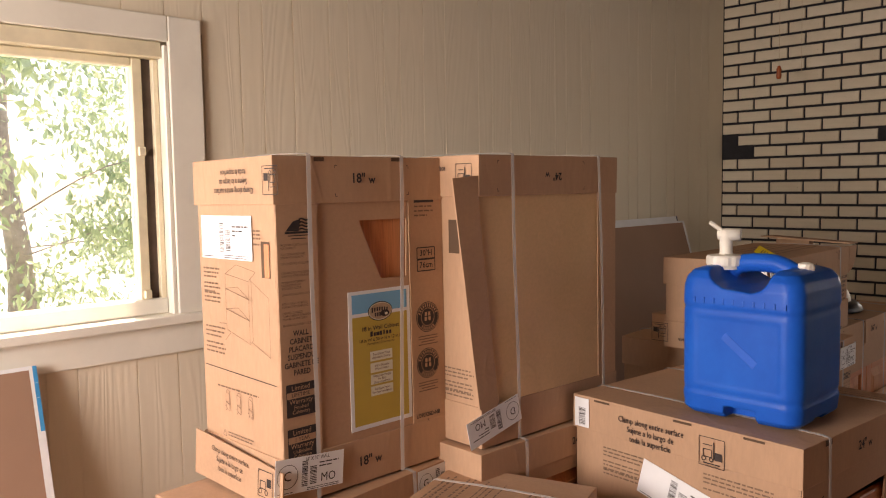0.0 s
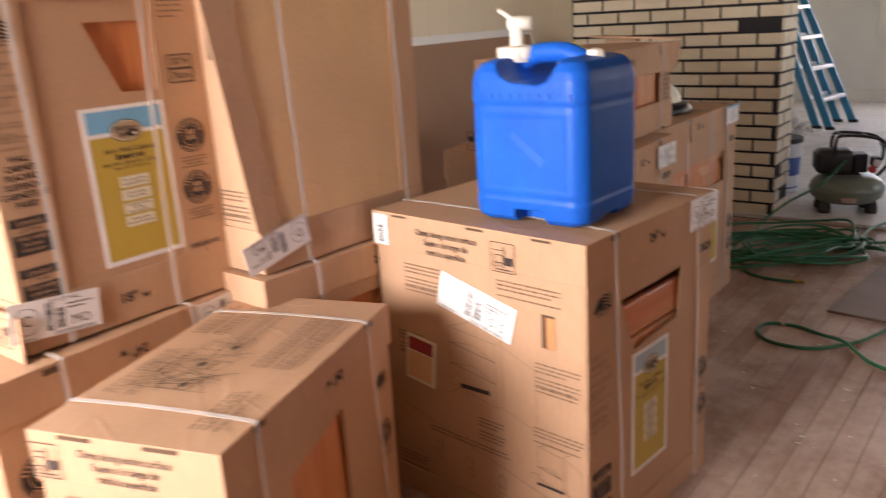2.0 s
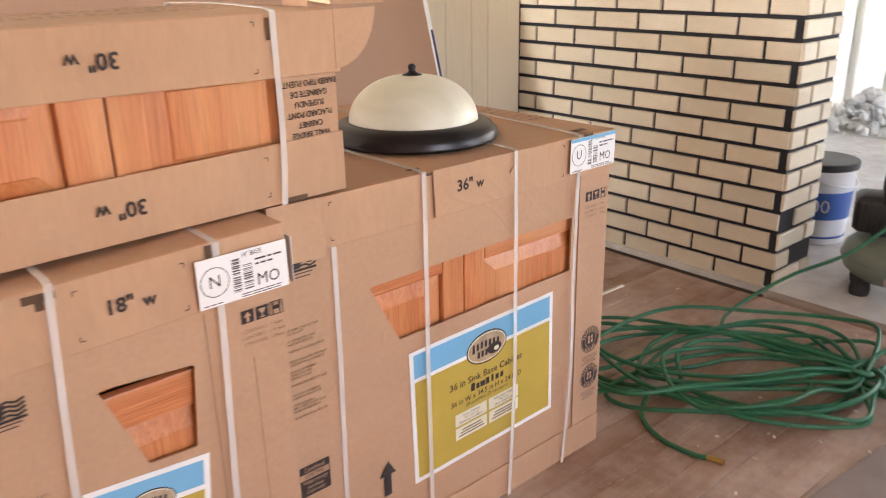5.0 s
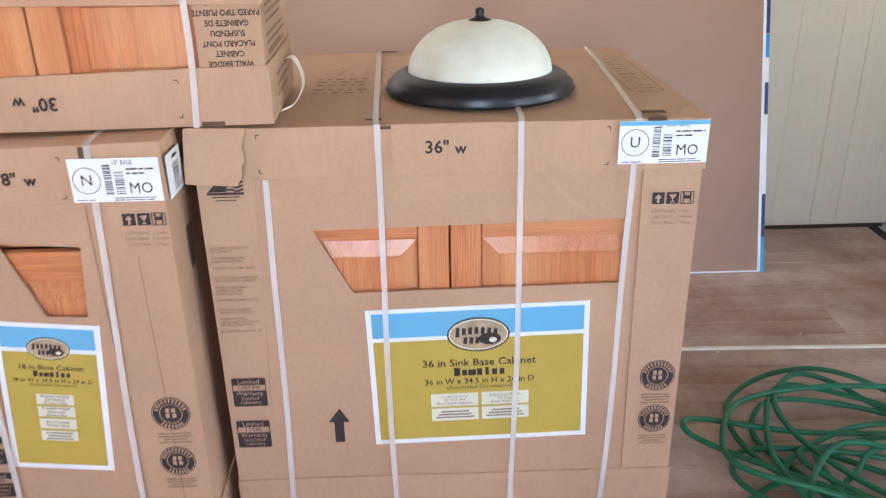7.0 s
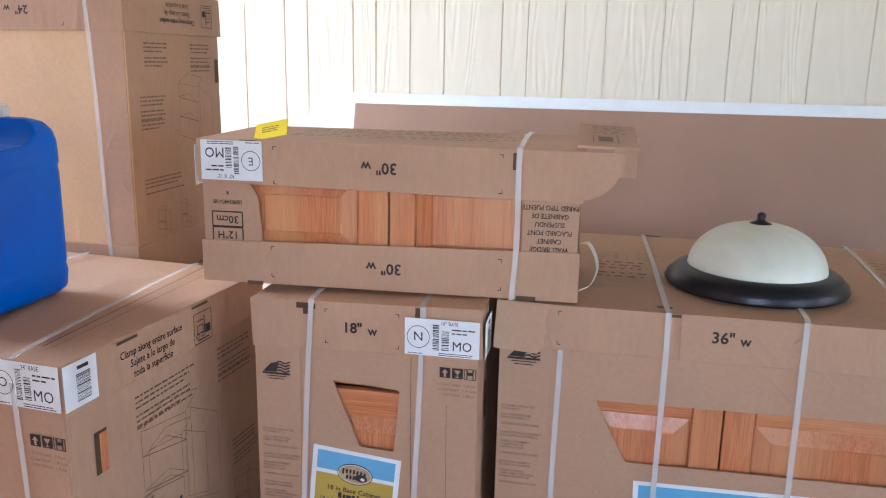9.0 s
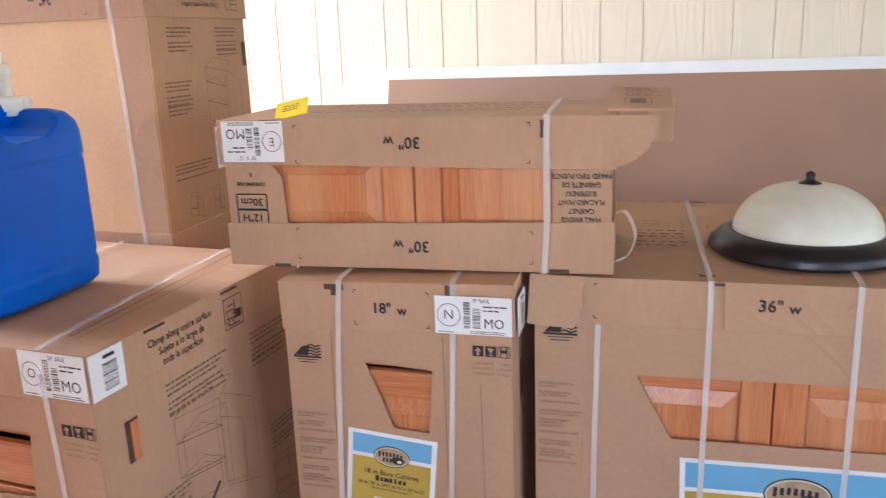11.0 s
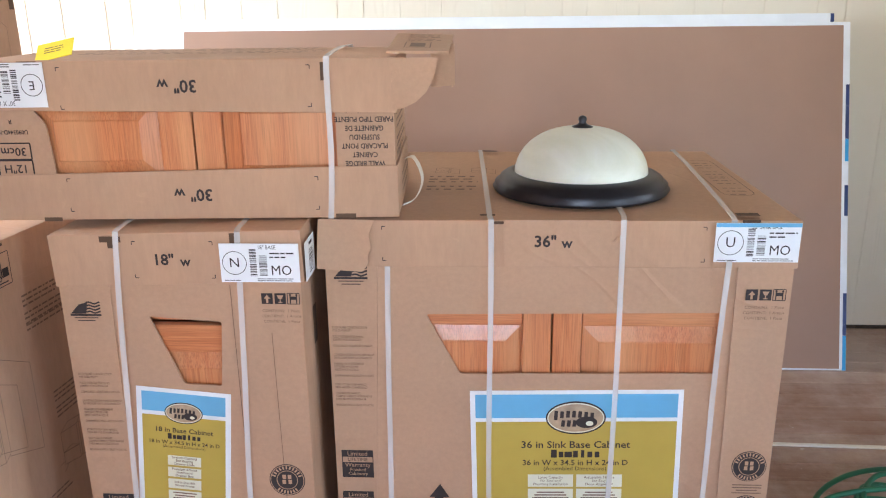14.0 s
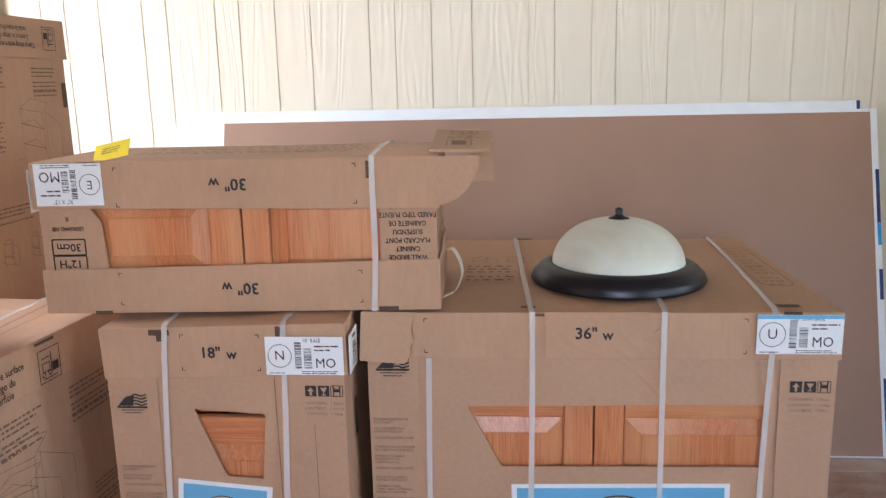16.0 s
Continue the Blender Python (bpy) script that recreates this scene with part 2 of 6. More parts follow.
BLACK_METAL = make_plain("oil_rubbed_bronze", (0.022, 0.020, 0.024), 0.36, 0.5, 0.2, 14)
dome_m = Mat("alabaster_glass", (0.74, 0.73, 0.60), 0.38)
dn = dome_m.noise(6, 5, 0.6, (1, 1, 1), 1.5)
dome_m.base(dome_m.ramp(dn, [(0.3, (0.66, 0.65, 0.52)), (0.7, (0.78, 0.77, 0.66))]))
dome_m.b.inputs["Subsurface Weight"].default_value = 0.25
dome_m.b.inputs["Subsurface Radius"].default_value = (0.03, 0.03, 0.02)
DOME = dome_m.m
HOSE = make_plain("green_rubber_hose", (0.010, 0.125, 0.055), 0.42, vary=0.2, scale=20)
HOSE_WORN = make_plain("whitened_hose", (0.33, 0.47, 0.40), 0.5, vary=0.25, scale=30)
BRASS = make_plain("brass", (0.45, 0.30, 0.10), 0.35, 0.9)
BOARD = make_plain("grey_hardboard", (0.235, 0.185, 0.165), 0.7, vary=0.18, scale=4, bump=0.2)
BOARD_EDGE = make_plain("board_edge", (0.15, 0.095, 0.07), 0.85, vary=0.2)
TANK = make_plain("sage_green_paint", (0.155, 0.18, 0.145), 0.33, vary=0.08)
BLACK_PLASTIC = make_plain("black_plastic", (0.018, 0.018, 0.019), 0.4, vary=0.2)
RUBBER = make_plain("black_rubber", (0.02, 0.02, 0.02), 0.75)
RED_PLASTIC = make_plain("red_plastic", (0.45, 0.03, 0.03), 0.4)
LADDER_BLUE = make_plain("blue_fibreglass", (0.012, 0.20, 0.36), 0.42, vary=0.08)
ALU = make_plain("aluminium", (0.72, 0.73, 0.74), 0.35, 0.7)
BUCKET = make_plain("white_bucket_plastic", (0.76, 0.77, 0.78), 0.4)
BUCKET_BLUE = make_plain("blue_bucket_print", (0.03, 0.10, 0.34), 0.4)
RUBBLE = make_plain("plaster_rubble", (0.72, 0.71, 0.68), 0.9, vary=0.12, scale=14, bump=0.4)
ORANGE_WOOD = make_plain("varnished_pull", (0.38, 0.085, 0.02), 0.35)
STRING = make_plain("old_string", (0.50, 0.38, 0.25), 0.9)
BARK = make_plain("bark", (0.28, 0.25, 0.22), 0.9, vary=0.3, scale=10, bump=0.5)
# leaf greens lifted well above foliage tone: window haze put into the colour
leaf_m = Mat("hazed_leaf_green", (0.08, 0.13, 0.04), 0.5)
leaf_m.base(leaf_m.ramp(leaf_m.node("ShaderNodeNewGeometry").outputs["Random Per Island"], [(0.0, (0.20, 0.29, 0.13)), (1.0, (0.33, 0.43, 0.23))]))
leaf_m.b.inputs["Transmission Weight"].default_value = 0.25
LEAF = leaf_m.m
# ground outside: glare and haze put into a pale colour
GRASS = make_plain("glare_pale_ground", (0.58, 0.57, 0.50), 0.9, vary=0.15, scale=3)
SIDING = make_plain("exterior_wall", (0.6, 0.58, 0.52), 0.8)


# ---- mesh tools ----
def part(name, bm, material, parent=None, label="", m=None, smooth=False):
    """Link a bmesh as one mesh object, under a thing or part if given."""
    me = bpy.data.meshes.new(name)
    bmesh.ops.recalc_face_normals(bm, faces=bm.faces)
    bm.to_mesh(me)
    bm.free()
    for mat in material if isinstance(material, (list, tuple)) else [material]:
        me.materials.append(mat)
    if smooth:
        for p in me.polygons:
            p.use_smooth = True
    ob = new(name, me)
    if parent:
        ob.parent = parent
    if m is not None:
        ob.matrix_basis = m
    if label:
        ob["label"] = label
    return ob


def thing(name, label, category, m=None, group="", kind=""):
    ob = new(name)
    ob.empty_display_size = 0.05
    if m is not None:
        ob.matrix_world = m
    return tagged(ob, label, category, group, kind)


def box(bm, x0, x1, y0, y1, z0, z1, m=None, mat=0):
    vs = [Vector((x, y, z)) for z in (z0, z1) for y in (y0, y1) for x in (x0, x1)]
    if m is not None:
        vs = [m @ v for v in vs]
    v = [bm.verts.new(p) for p in vs]
    out = []
    for f in ((0, 2, 3, 1), (4, 5, 7, 6), (0, 1, 5, 4), (2, 6, 7, 3), (0, 4, 6, 2), (1, 3, 7, 5)):
        face = bm.faces.new([v[i] for i in f])
        face.material_index = mat
        out.append(face)
    return out


def boxbm(*a, bevel=0.0, seg=1):
    bm = bmesh.new()
    box(bm, *a)
    if bevel:
        bmesh.ops.bevel(bm, geom=bm.edges[:], offset=bevel, segments=seg, affect="EDGES", profile=0.5)
    return bm


def lathe(profile, n=32, m=None):
    """Turn (radius, z) pairs round z."""
    bm = bmesh.new()
    rings = []
    for rad, z in profile:
        if rad < 1e-6:
            rings.append([bm.verts.new((0, 0, z))])
        else:
            rings.append([bm.verts.new((rad * math.cos(2 * math.pi * k / n), rad * math.sin(2 * math.pi * k / n), z)) for k in range(n)])
    for a, b in zip(rings, rings[1:]):
        for k in range(n):
            j = (k + 1) % n
            if len(a) == 1 and len(b) == 1:
                continue
            if len(a) == 1:
                bm.faces.new((a[0], b[k], b[j]))
            elif len(b) == 1:
                bm.faces.new((a[k], b[0], a[j]))
            else:
                bm.faces.new((a[k], a[j], b[j], b[k]))
    if m is not None:
        bm.transform(m)
    return bm


def tube(points, rad, n=8, closed=False, taper=None):
    bm = bmesh.new()
    pts = [Vector(p) for p in points]
    rings = []
    for i, p in enumerate(pts):
        a, b = pts[max(i - 1, 0)], pts[min(i + 1, len(pts) - 1)]
        if closed:
            a, b = pts[i - 1], pts[(i + 1) % len(pts)]
        d = (b - a).normalized()
        up = Vector((0, 0, 1)) if abs(d.z) < 0.95 else Vector((1, 0, 0))
        s = d.cross(up).normalized()
        u = s.cross(d)
        rr = rad * (taper(i / (len(pts) - 1)) if taper else 1)
        rings.append([bm.verts.new(p + rr * (math.cos(2 * math.pi * k / n) * s + math.sin(2 * math.pi * k / n) * u)) for k in range(n)])
    pairs = list(zip(rings, rings[1:])) + ([(rings[-1], rings[0])] if closed else [])
    for a, b in pairs:
        for k in range(n):
            j = (k + 1) % n
            bm.faces.new((a[k], a[j], b[j], b[k]))
    if not closed:
        bm.faces.new(rings[0][::-1])
        bm.faces.new(rings[-1])
    return bm


def spline(points, steps=10, closed=False):
    """Catmull-Rom through the points."""
    p = [Vector(q) for q in points]
    n, out = len(p), []
    for i in range(n if closed else n - 1):
        a, b, c, d = (p[(i + k) % n] if closed else p[min(max(i + k, 0), n - 1)] for k in (-1, 0, 1, 2))
        for s in range(steps):
            t = s / steps
            out.append(0.5 * (2 * b + (c - a) * t + (2 * a - 5 * b + 4 * c - d) * t * t + (3 * b - a - 3 * c + d) * t**3))
    if not closed:
        out.append(p[-1])
    return out


def ribbon(points, side, width, thick=0.0009):
    """A flat band along points; side: unit vector(s) across it."""
    bm = bmesh.new()
    pts = [Vector(p) for p in points]
    sides = [Vector(side)] * len(pts) if not isinstance(side, list) else [Vector(s) for s in side]
    rows = []
    for i, p in enumerate(pts):
        d = (pts[min(i + 1, len(pts) - 1)] - pts[max(i - 1, 0)]).normalized()
        nrm = d.cross(sides[i]).normalized() * thick / 2
        s = sides[i] * width / 2
        rows.append([bm.verts.new(q) for q in (p - s - nrm, p + s - nrm, p + s + nrm, p - s + nrm)])
    for a, b in zip(rows, rows[1:]):
        for k in range(4):
            bm.faces.new((a[k], a[(k + 1) % 4], b[(k + 1) % 4], b[k]))
    bm.faces.new(rows[0][::-1])
    bm.faces.new(rows[-1])
    return bm


FONT_MESH = {}


def text_mesh(body, bold=0.0):
    """The built-in font as a flat mesh, capital height about 0.7, centred."""
    if (body, bold) not in FONT_MESH:
        cu = bpy.data.curves.new("type", "FONT")
        cu.body, cu.align_x, cu.align_y, cu.resolution_u = body, "CENTER", "CENTER", 2
        cu.offset = bold
        ob = bpy.data.objects.new("type", cu)
        scene.collection.objects.link(ob)
        deps = bpy.context.evaluated_depsgraph_get()
        me = bpy.data.meshes.new_from_object(ob.evaluated_get(deps))
        bpy.data.objects.remove(ob)
        FONT_MESH[body, bold] = me
    return FONT_MESH[body, bold]


class Ink:
    """Flat printed shapes on one face of a thing, gathered into one mesh."""

    def __init__(self, thick=0.0004):
        self.bm, self.t = bmesh.new(), thick

    def poly(self, pts):
        self.bm.faces.new([self.bm.verts.new((x, y, self.t)) for x, y in pts])
        return self

    def rect(self, u, v, w, h, rot=0.0):
        """Centred at u, v."""
        c, s = math.cos(radians(rot)), math.sin(radians(rot))
        return self.poly([(u + c * a - s * b, v + s * a + c * b) for a, b in ((-w / 2, -h / 2), (w / 2, -h / 2), (w / 2, h / 2), (-w / 2, h / 2))])

    def line(self, p, q, th=0.0012):
        d = Vector((q[0] - p[0], q[1] - p[1]))
        if d.length < 1e-6:
            return self
        return self.rect((p[0] + q[0]) / 2, (p[1] + q[1]) / 2, d.length, th, math.degrees(math.atan2(d.y, d.x)))

    def path(self, pts, th=0.0012, closed=False):
        for p, q in zip(pts, pts[1:] + (pts[:1] if closed else [])):
            self.line(p, q, th)
        return self

    def disc(self, u, v, r, n=28, sy=1.0):
        return self.poly([(u + r * math.cos(2 * math.pi * k / n), v + sy * r * math.sin(2 * math.pi * k / n)) for k in range(n)])

    def ring(self, u, v, r, th, n=28, sy=1.0):
        for k in range(n):
            a, b = 2 * math.pi * k / n, 2 * math.pi * (k + 1) / n
            self.poly([(u + q * math.cos(w), v + sy * q * math.sin(w)) for q, w in ((r, a), (r, b), (r - th, b), (r - th, a))])
        return self

    def outline(self, u, v, w, h, th=0.0015):
        for du, dv, ww, hh in ((0, h / 2, w, th), (0, -h / 2, w, th), (w / 2, 0, th, h), (-w / 2, 0, th, h)):
            self.rect(u + du, v + dv, ww, hh)
        return self

    def ltext(self, body, u, v, size, wide=1.0, bold=0.0):
        """A line of lettering that starts at u."""
        half = max(p.co.x for p in text_mesh(body, bold).vertices)
        return self.text(body, u + half * size * wide, v, size, 0.0, wide, bold)

    def text(self, body, u, v, size, rot=0.0, wide=1.0, bold=0.0):
        me = text_mesh(body, bold)
        m = Matrix.Translation((u, v, self.t)) @ Matrix.Rotation(radians(rot), 4, "Z") @ Matrix.Diagonal((size * wide, size, 1, 1))
        tmp = bmesh.new()
        tmp.from_mesh(me)
        tmp.transform(m)
        x = bpy.data.meshes.new("tmp")
        tmp.to_mesh(x)
        tmp.free()
        self.bm.from_mesh(x)
        bpy.data.meshes.remove(x)
        return self

    def lines(self, u, v, w, count, gap, th, rng, ragged=0.35, words=True):
        """Rows of unreadable small print as bars; u, v: upper left."""
        for k in range(count):
            end = w * (1 - (rng.random() * ragged if k % 3 == 2 else rng.random() * 0.12))
            x = 0.0
            while x < end:
                step = min(end - x, rng.uniform(0.006, 0.022)) if words else end
                if step > 0.002:
                    self.rect(u + x + step / 2, v - k * gap - (gap * 0.6 if (k // 3) % 2 else 0), step, th)
                x += step + th * 0.9
        return self

    def bars(self, u, v, w, h, rng, upright=True):
        """A barcode filling a box centred at u, v."""
        a = 0.0
        span = w if upright else h
        while a < span:
            t = rng.choice((0.0008, 0.0014, 0.0022))
            if upright:
                self.rect(u - w / 2 + a, v, t, h)
            else:
                self.rect(u, v - h / 2 + a, w, t)
            a += t + rng.choice((0.0009, 0.0015, 0.002))
        return self

    def put(self, name, material, parent, m=None, label=""):
        me = bpy.data.meshes.new(name)
        self.bm.normal_update()
        self.bm.to_mesh(me)
        self.bm.free()
        me.materials.append(material)
        ob = new(name, me)
        ob.parent = parent
        if m is not None:
            ob.matrix_basis = m
        if label:
            ob["label"] = label
        if name in FINE:
            ob["kind"] = "stuff"
        return ob


FINE = {"badge_mark", "fine_print", "print", "mark_caption", "corner_marks", "label_print", "panel_edge", "strap_notch", "handle_slot", "feature_text", "cabinet_drawing", "handling_pictogram", "warranty_mark", "round_mark_detail", "symbol_cutouts", "lettering", "sticker_print", "graduation", "clamp_note", "warranty_lettering"}


def face_frame(face, w, d, h, off=0.0):
    """From (u, v, out) on a face of a box at the origin into the box's frame."""
    u, v, n, o = {
        "front": ((1, 0, 0), (0, 0, 1), (0, -1, 0), (0, -off, 0)),
        "left": ((0, -1, 0), (0, 0, 1), (-1, 0, 0), (-off, d, 0)),
        "right": ((0, 1, 0), (0, 0, 1), (1, 0, 0), (w + off, 0, 0)),
        "top": ((1, 0, 0), (0, 1, 0), (0, 0, 1), (0, 0, h + off)),
    }[face]
    m = Matrix((u, v, n)).transposed().to_4x4()
    m.translation = o
    return m


def sheet(outline, hole=None, thick=0.005):
    """A flat board in the uv plane with an optional hole, thick towards -out."""
    bm = bmesh.new()
    edges = []
    for loop in (outline, hole or []):
        vs = [bm.verts.new((x, y, 0)) for x, y in loop]
        edges += [bm.edges.new((vs[i], vs[(i + 1) % len(vs)])) for i in range(len(vs))]
    bmesh.ops.triangle_fill(bm, use_beauty=True, use_dissolve=False, edges=edges, normal=(0, 0, 1))
    bmesh.ops.dissolve_limit(bm, angle_limit=0.01, verts=bm.verts[:], edges=bm.edges[:])
    ret = bmesh.ops.extrude_face_region(bm, geom=bm.faces[:])
    bmesh.ops.translate(bm, verts=[g for g in ret["geom"] if isinstance(g, bmesh.types.BMVert)], vec=(0, 0, -thick))
    return bm


def rounded(pts, rad=0.006, n=3):
    """Corners of a polygon rounded."""
    out = []
    for i, p in enumerate(pts):
        p, a, b = Vector(p), Vector(pts[i - 1]), Vector(pts[(i + 1) % len(pts)])
        q0, q1 = p + (a - p).normalized() * rad, p + (b - p).normalized() * rad
        for k in range(n + 1):
            t = k / n
            out.append(tuple((1 - t) ** 2 * q0 + 2 * t * (1 - t) * p + t * t * q1))
    return out


def cap_bm(w, d, hh, z_top, up=True, grow=0.007, sag=0.003, seed=0, skew=0.0):
    """A cardboard tray: a lid (up) or a base, hh deep, round a box w by d; skew: how far its edge rises from one end to the other."""
    rng = random.Random(seed)
    bm = bmesh.new()
    x0, x1, y0, y1 = -grow, w + grow, -grow, d + grow
    n = 7
    grid = [[bm.verts.new((x0 + (x1 - x0) * i / n, y0 + (y1 - y0) * j / n, 0)) for i in range(n + 1)] for j in range(n + 1)]
    for j in range(n):
        for i in range(n):
            bm.faces.new((grid[j][i], grid[j][i + 1], grid[j + 1][i + 1], grid[j + 1][i]))
    rim = [grid[0][i] for i in range(n)] + [grid[j][n] for j in range(n)] + [grid[n][n - i] for i in range(n)] + [grid[n - j][0] for j in range(n)]
    low = [bm.verts.new((v.co.x, v.co.y, -hh)) for v in rim]
    for i in range(len(rim)):
        k = (i + 1) % len(rim)
        bm.faces.new((rim[i], low[i], low[k], rim[k]))
    ph = rng.random() * 10
    for j in range(1, n):
        for i in range(1, n):
            grid[j][i].co.z += sag * (noise.noise((i * 0.6 + ph, j * 0.6, 0)) - 0.2)
    for v in low:
        v.co.z -= (-skew if up else skew) * (2 * v.co.x / w - 1)
        k = 0.0035 * noise.noise((v.co.x * 6 + ph, v.co.y * 6, 3))
        v.co.x += k * (1 if v.co.x > w / 2 else -1) * 0.8
        v.co.y += k * (1 if v.co.y > d / 2 else -1) * 0.8
    if not up:
        for v in bm.verts:
            v.co.z = -v.co.z
    for v in bm.verts:
        v.co.z += z_top
    bmesh.ops.recalc_face_normals(bm, faces=bm.faces)
    return bm


def crease(ob, thick=0.005, bevel=0.004, offset=-1.0):
    s = ob.modifiers.new("board", "SOLIDIFY")
    s.thickness, s.offset = thick, offset
    b = ob.modifiers.new("fold", "BEVEL")
    b.width, b.segments, b.limit_method, b.angle_limit = bevel, 2, "ANGLE", radians(40)
    return ob


# ---- the rooms ----
WALL_Y, BRICK_X, CEIL_Z = 2.75, 5.07, 2.80
WEST, SOUTH, EAST, FAR_N = -2.1, -3.1, 11.0, 2.98


def structure(name, bm, mat, label, category):
    return tagged(part(name, bm, mat), label, category, kind="structure")


def wall_with_hole(name, axis, at, thick, lo, hi, z0, z1, hole, mat, label):
    """A wall across axis at `at`, going `thick` outwards, with one opening (lo, hi, z0, z1)."""
    bm = bmesh.new()
    a0, a1, h0, h1 = hole
    for u0, u1, w0, w1 in ((lo, a0, z0, z1), (a1, hi, z0, z1), (a0, a1, z0, h0), (a0, a1, h1, z1)):
        if u1 - u0 < 1e-4 or w1 - w0 < 1e-4:
            continue
        t0, t1 = sorted((at, at + thick))
        if axis == "y":
            box(bm, u0, u1, t0, t1, w0, w1)
        else:
            box(bm, t0, t1, u0, u1, w0, w1)
    return structure(name, bm, mat, label, "wall")


WIN = (-0.16, 0.985, 1.005, 1.945)
wall_n = wall_with_hole("wall_north", "y", WALL_Y + 0.012, 0.14, WEST - 0.15, BRICK_X + 0.3, 0, CEIL_Z, WIN, PANEL,
                        "cream painted wall clad in grooved plywood panelling")
wall_with_hole("wall_west", "x", WEST, -0.15, SOUTH - 0.15, WALL_Y + 0.15, 0, CEIL_Z, (0.75, 2.15, 1.0, 2.2), LOW_BOUNCE_WALL, "unseen wall with a window opening, dark brown to cut bounce light")
wall_with_hole("wall_south", "y", SOUTH, -0.15, 2.3, BRICK_X, 0, CEIL_Z, (2.55, 3.65, 1.0, 2.2), LOW_BOUNCE_WALL, "unseen wall with a window opening, dark brown to cut bounce light")
# unseen wall added behind the camera: blocks south light, bounces warm light
nook = bmesh.new()
box(nook, WEST, 2.45, -1.10, -0.95, 0, CEIL_Z)
box(nook, 2.3, 2.45, SOUTH, -1.10, 0, CEIL_Z)
structure("wall_corner", nook, WARM_BOUNCE_WALL, "unseen brown corner wall added to block and warm the light", "wall")
wall_with_hole("wall_south_2", "y", SOUTH, -0.15, BRICK_X, EAST + 0.15, 0, CEIL_Z, (6.9, 9.1, 0.95, 2.25), PLASTER, "dusty white plaster wall of the next room")
wall_with_hole("wall_east", "x", EAST, 0.15, SOUTH, FAR_N + 0.15, 0, CEIL_Z, (-0.4, 1.82, 0.79, 2.1), PLASTER, "dusty white plaster wall of the next room")
far_n = bmesh.new()
box(far_n, BRICK_X + 0.3, EAST, FAR_N, FAR_N + 0.15, 0, CEIL_Z)
structure("wall_north_2", far_n, PLASTER, "dusty white plaster side wall of the next room", "wall")
cl = bmesh.new()
box(cl, WEST - 0.15, EAST + 0.15, SOUTH - 0.15, FAR_N + 0.15, CEIL_Z, CEIL_Z + 0.1)
structure("ceiling", cl, CEIL, "plain ceiling over both rooms, dark brown to cut bounce light", "ceiling")

# grooved panelling: boards of uneven width, some cut by the window
rng = random.Random(4)
x = WEST
cuts = [WEST]
marks = [1.113, 1.263, 1.361, 1.50, 1.674, 1.772, 1.964, 2.059, 2.199, 2.337, 2.563, 2.662, 2.80, 2.954, 3.164, 3.262, 3.40, 3.49, 3.68, 3.879, 3.98, 4.13, 4.319, 4.42, 4.60, 4.758, 4.86]
while x < 0.95:
    x += rng.choice((0.10, 0.15, 0.20, 0.10, 0.14))
    if x < 1.06:
        cuts.append(x)
cuts += marks + [BRICK_X]


def panel_board(x0, x1, z0, z1):
    bm = bmesh.new()
    box(bm, 0.0003, x1 - x0 - 0.0003, 0, 0.012, 0, z1 - z0)
    es = [e for e in bm.edges if abs(e.verts[0].co.x - e.verts[1].co.x) < 1e-6 and max(v.co.y for v in e.verts) < 1e-6]
    bmesh.ops.bevel(bm, geom=es, offset=0.0024, segments=2, affect="EDGES")
    part("panel_board", bm, PANEL, wall_n, m=pose(x0, WALL_Y, z0))


for x0, x1 in zip(cuts, cuts[1:]):
    if x1 <= WIN[0] or x0 >= WIN[1] + 0.12:
        panel_board(x0, x1, 0.0, CEIL_Z)
    else:
        panel_board(x0, x1, 0.0, 0.955)
        panel_board(x0, x1, 2.0, CEIL_Z)
base_bm = boxbm(2.0, BRICK_X, WALL_Y - 0.016, WALL_Y - 0.001, 0.0, 0.012, bevel=0.003)
structure("baseboard", base_bm, GAP, "dark gap strip between panelled wall and floor", "baseboard")


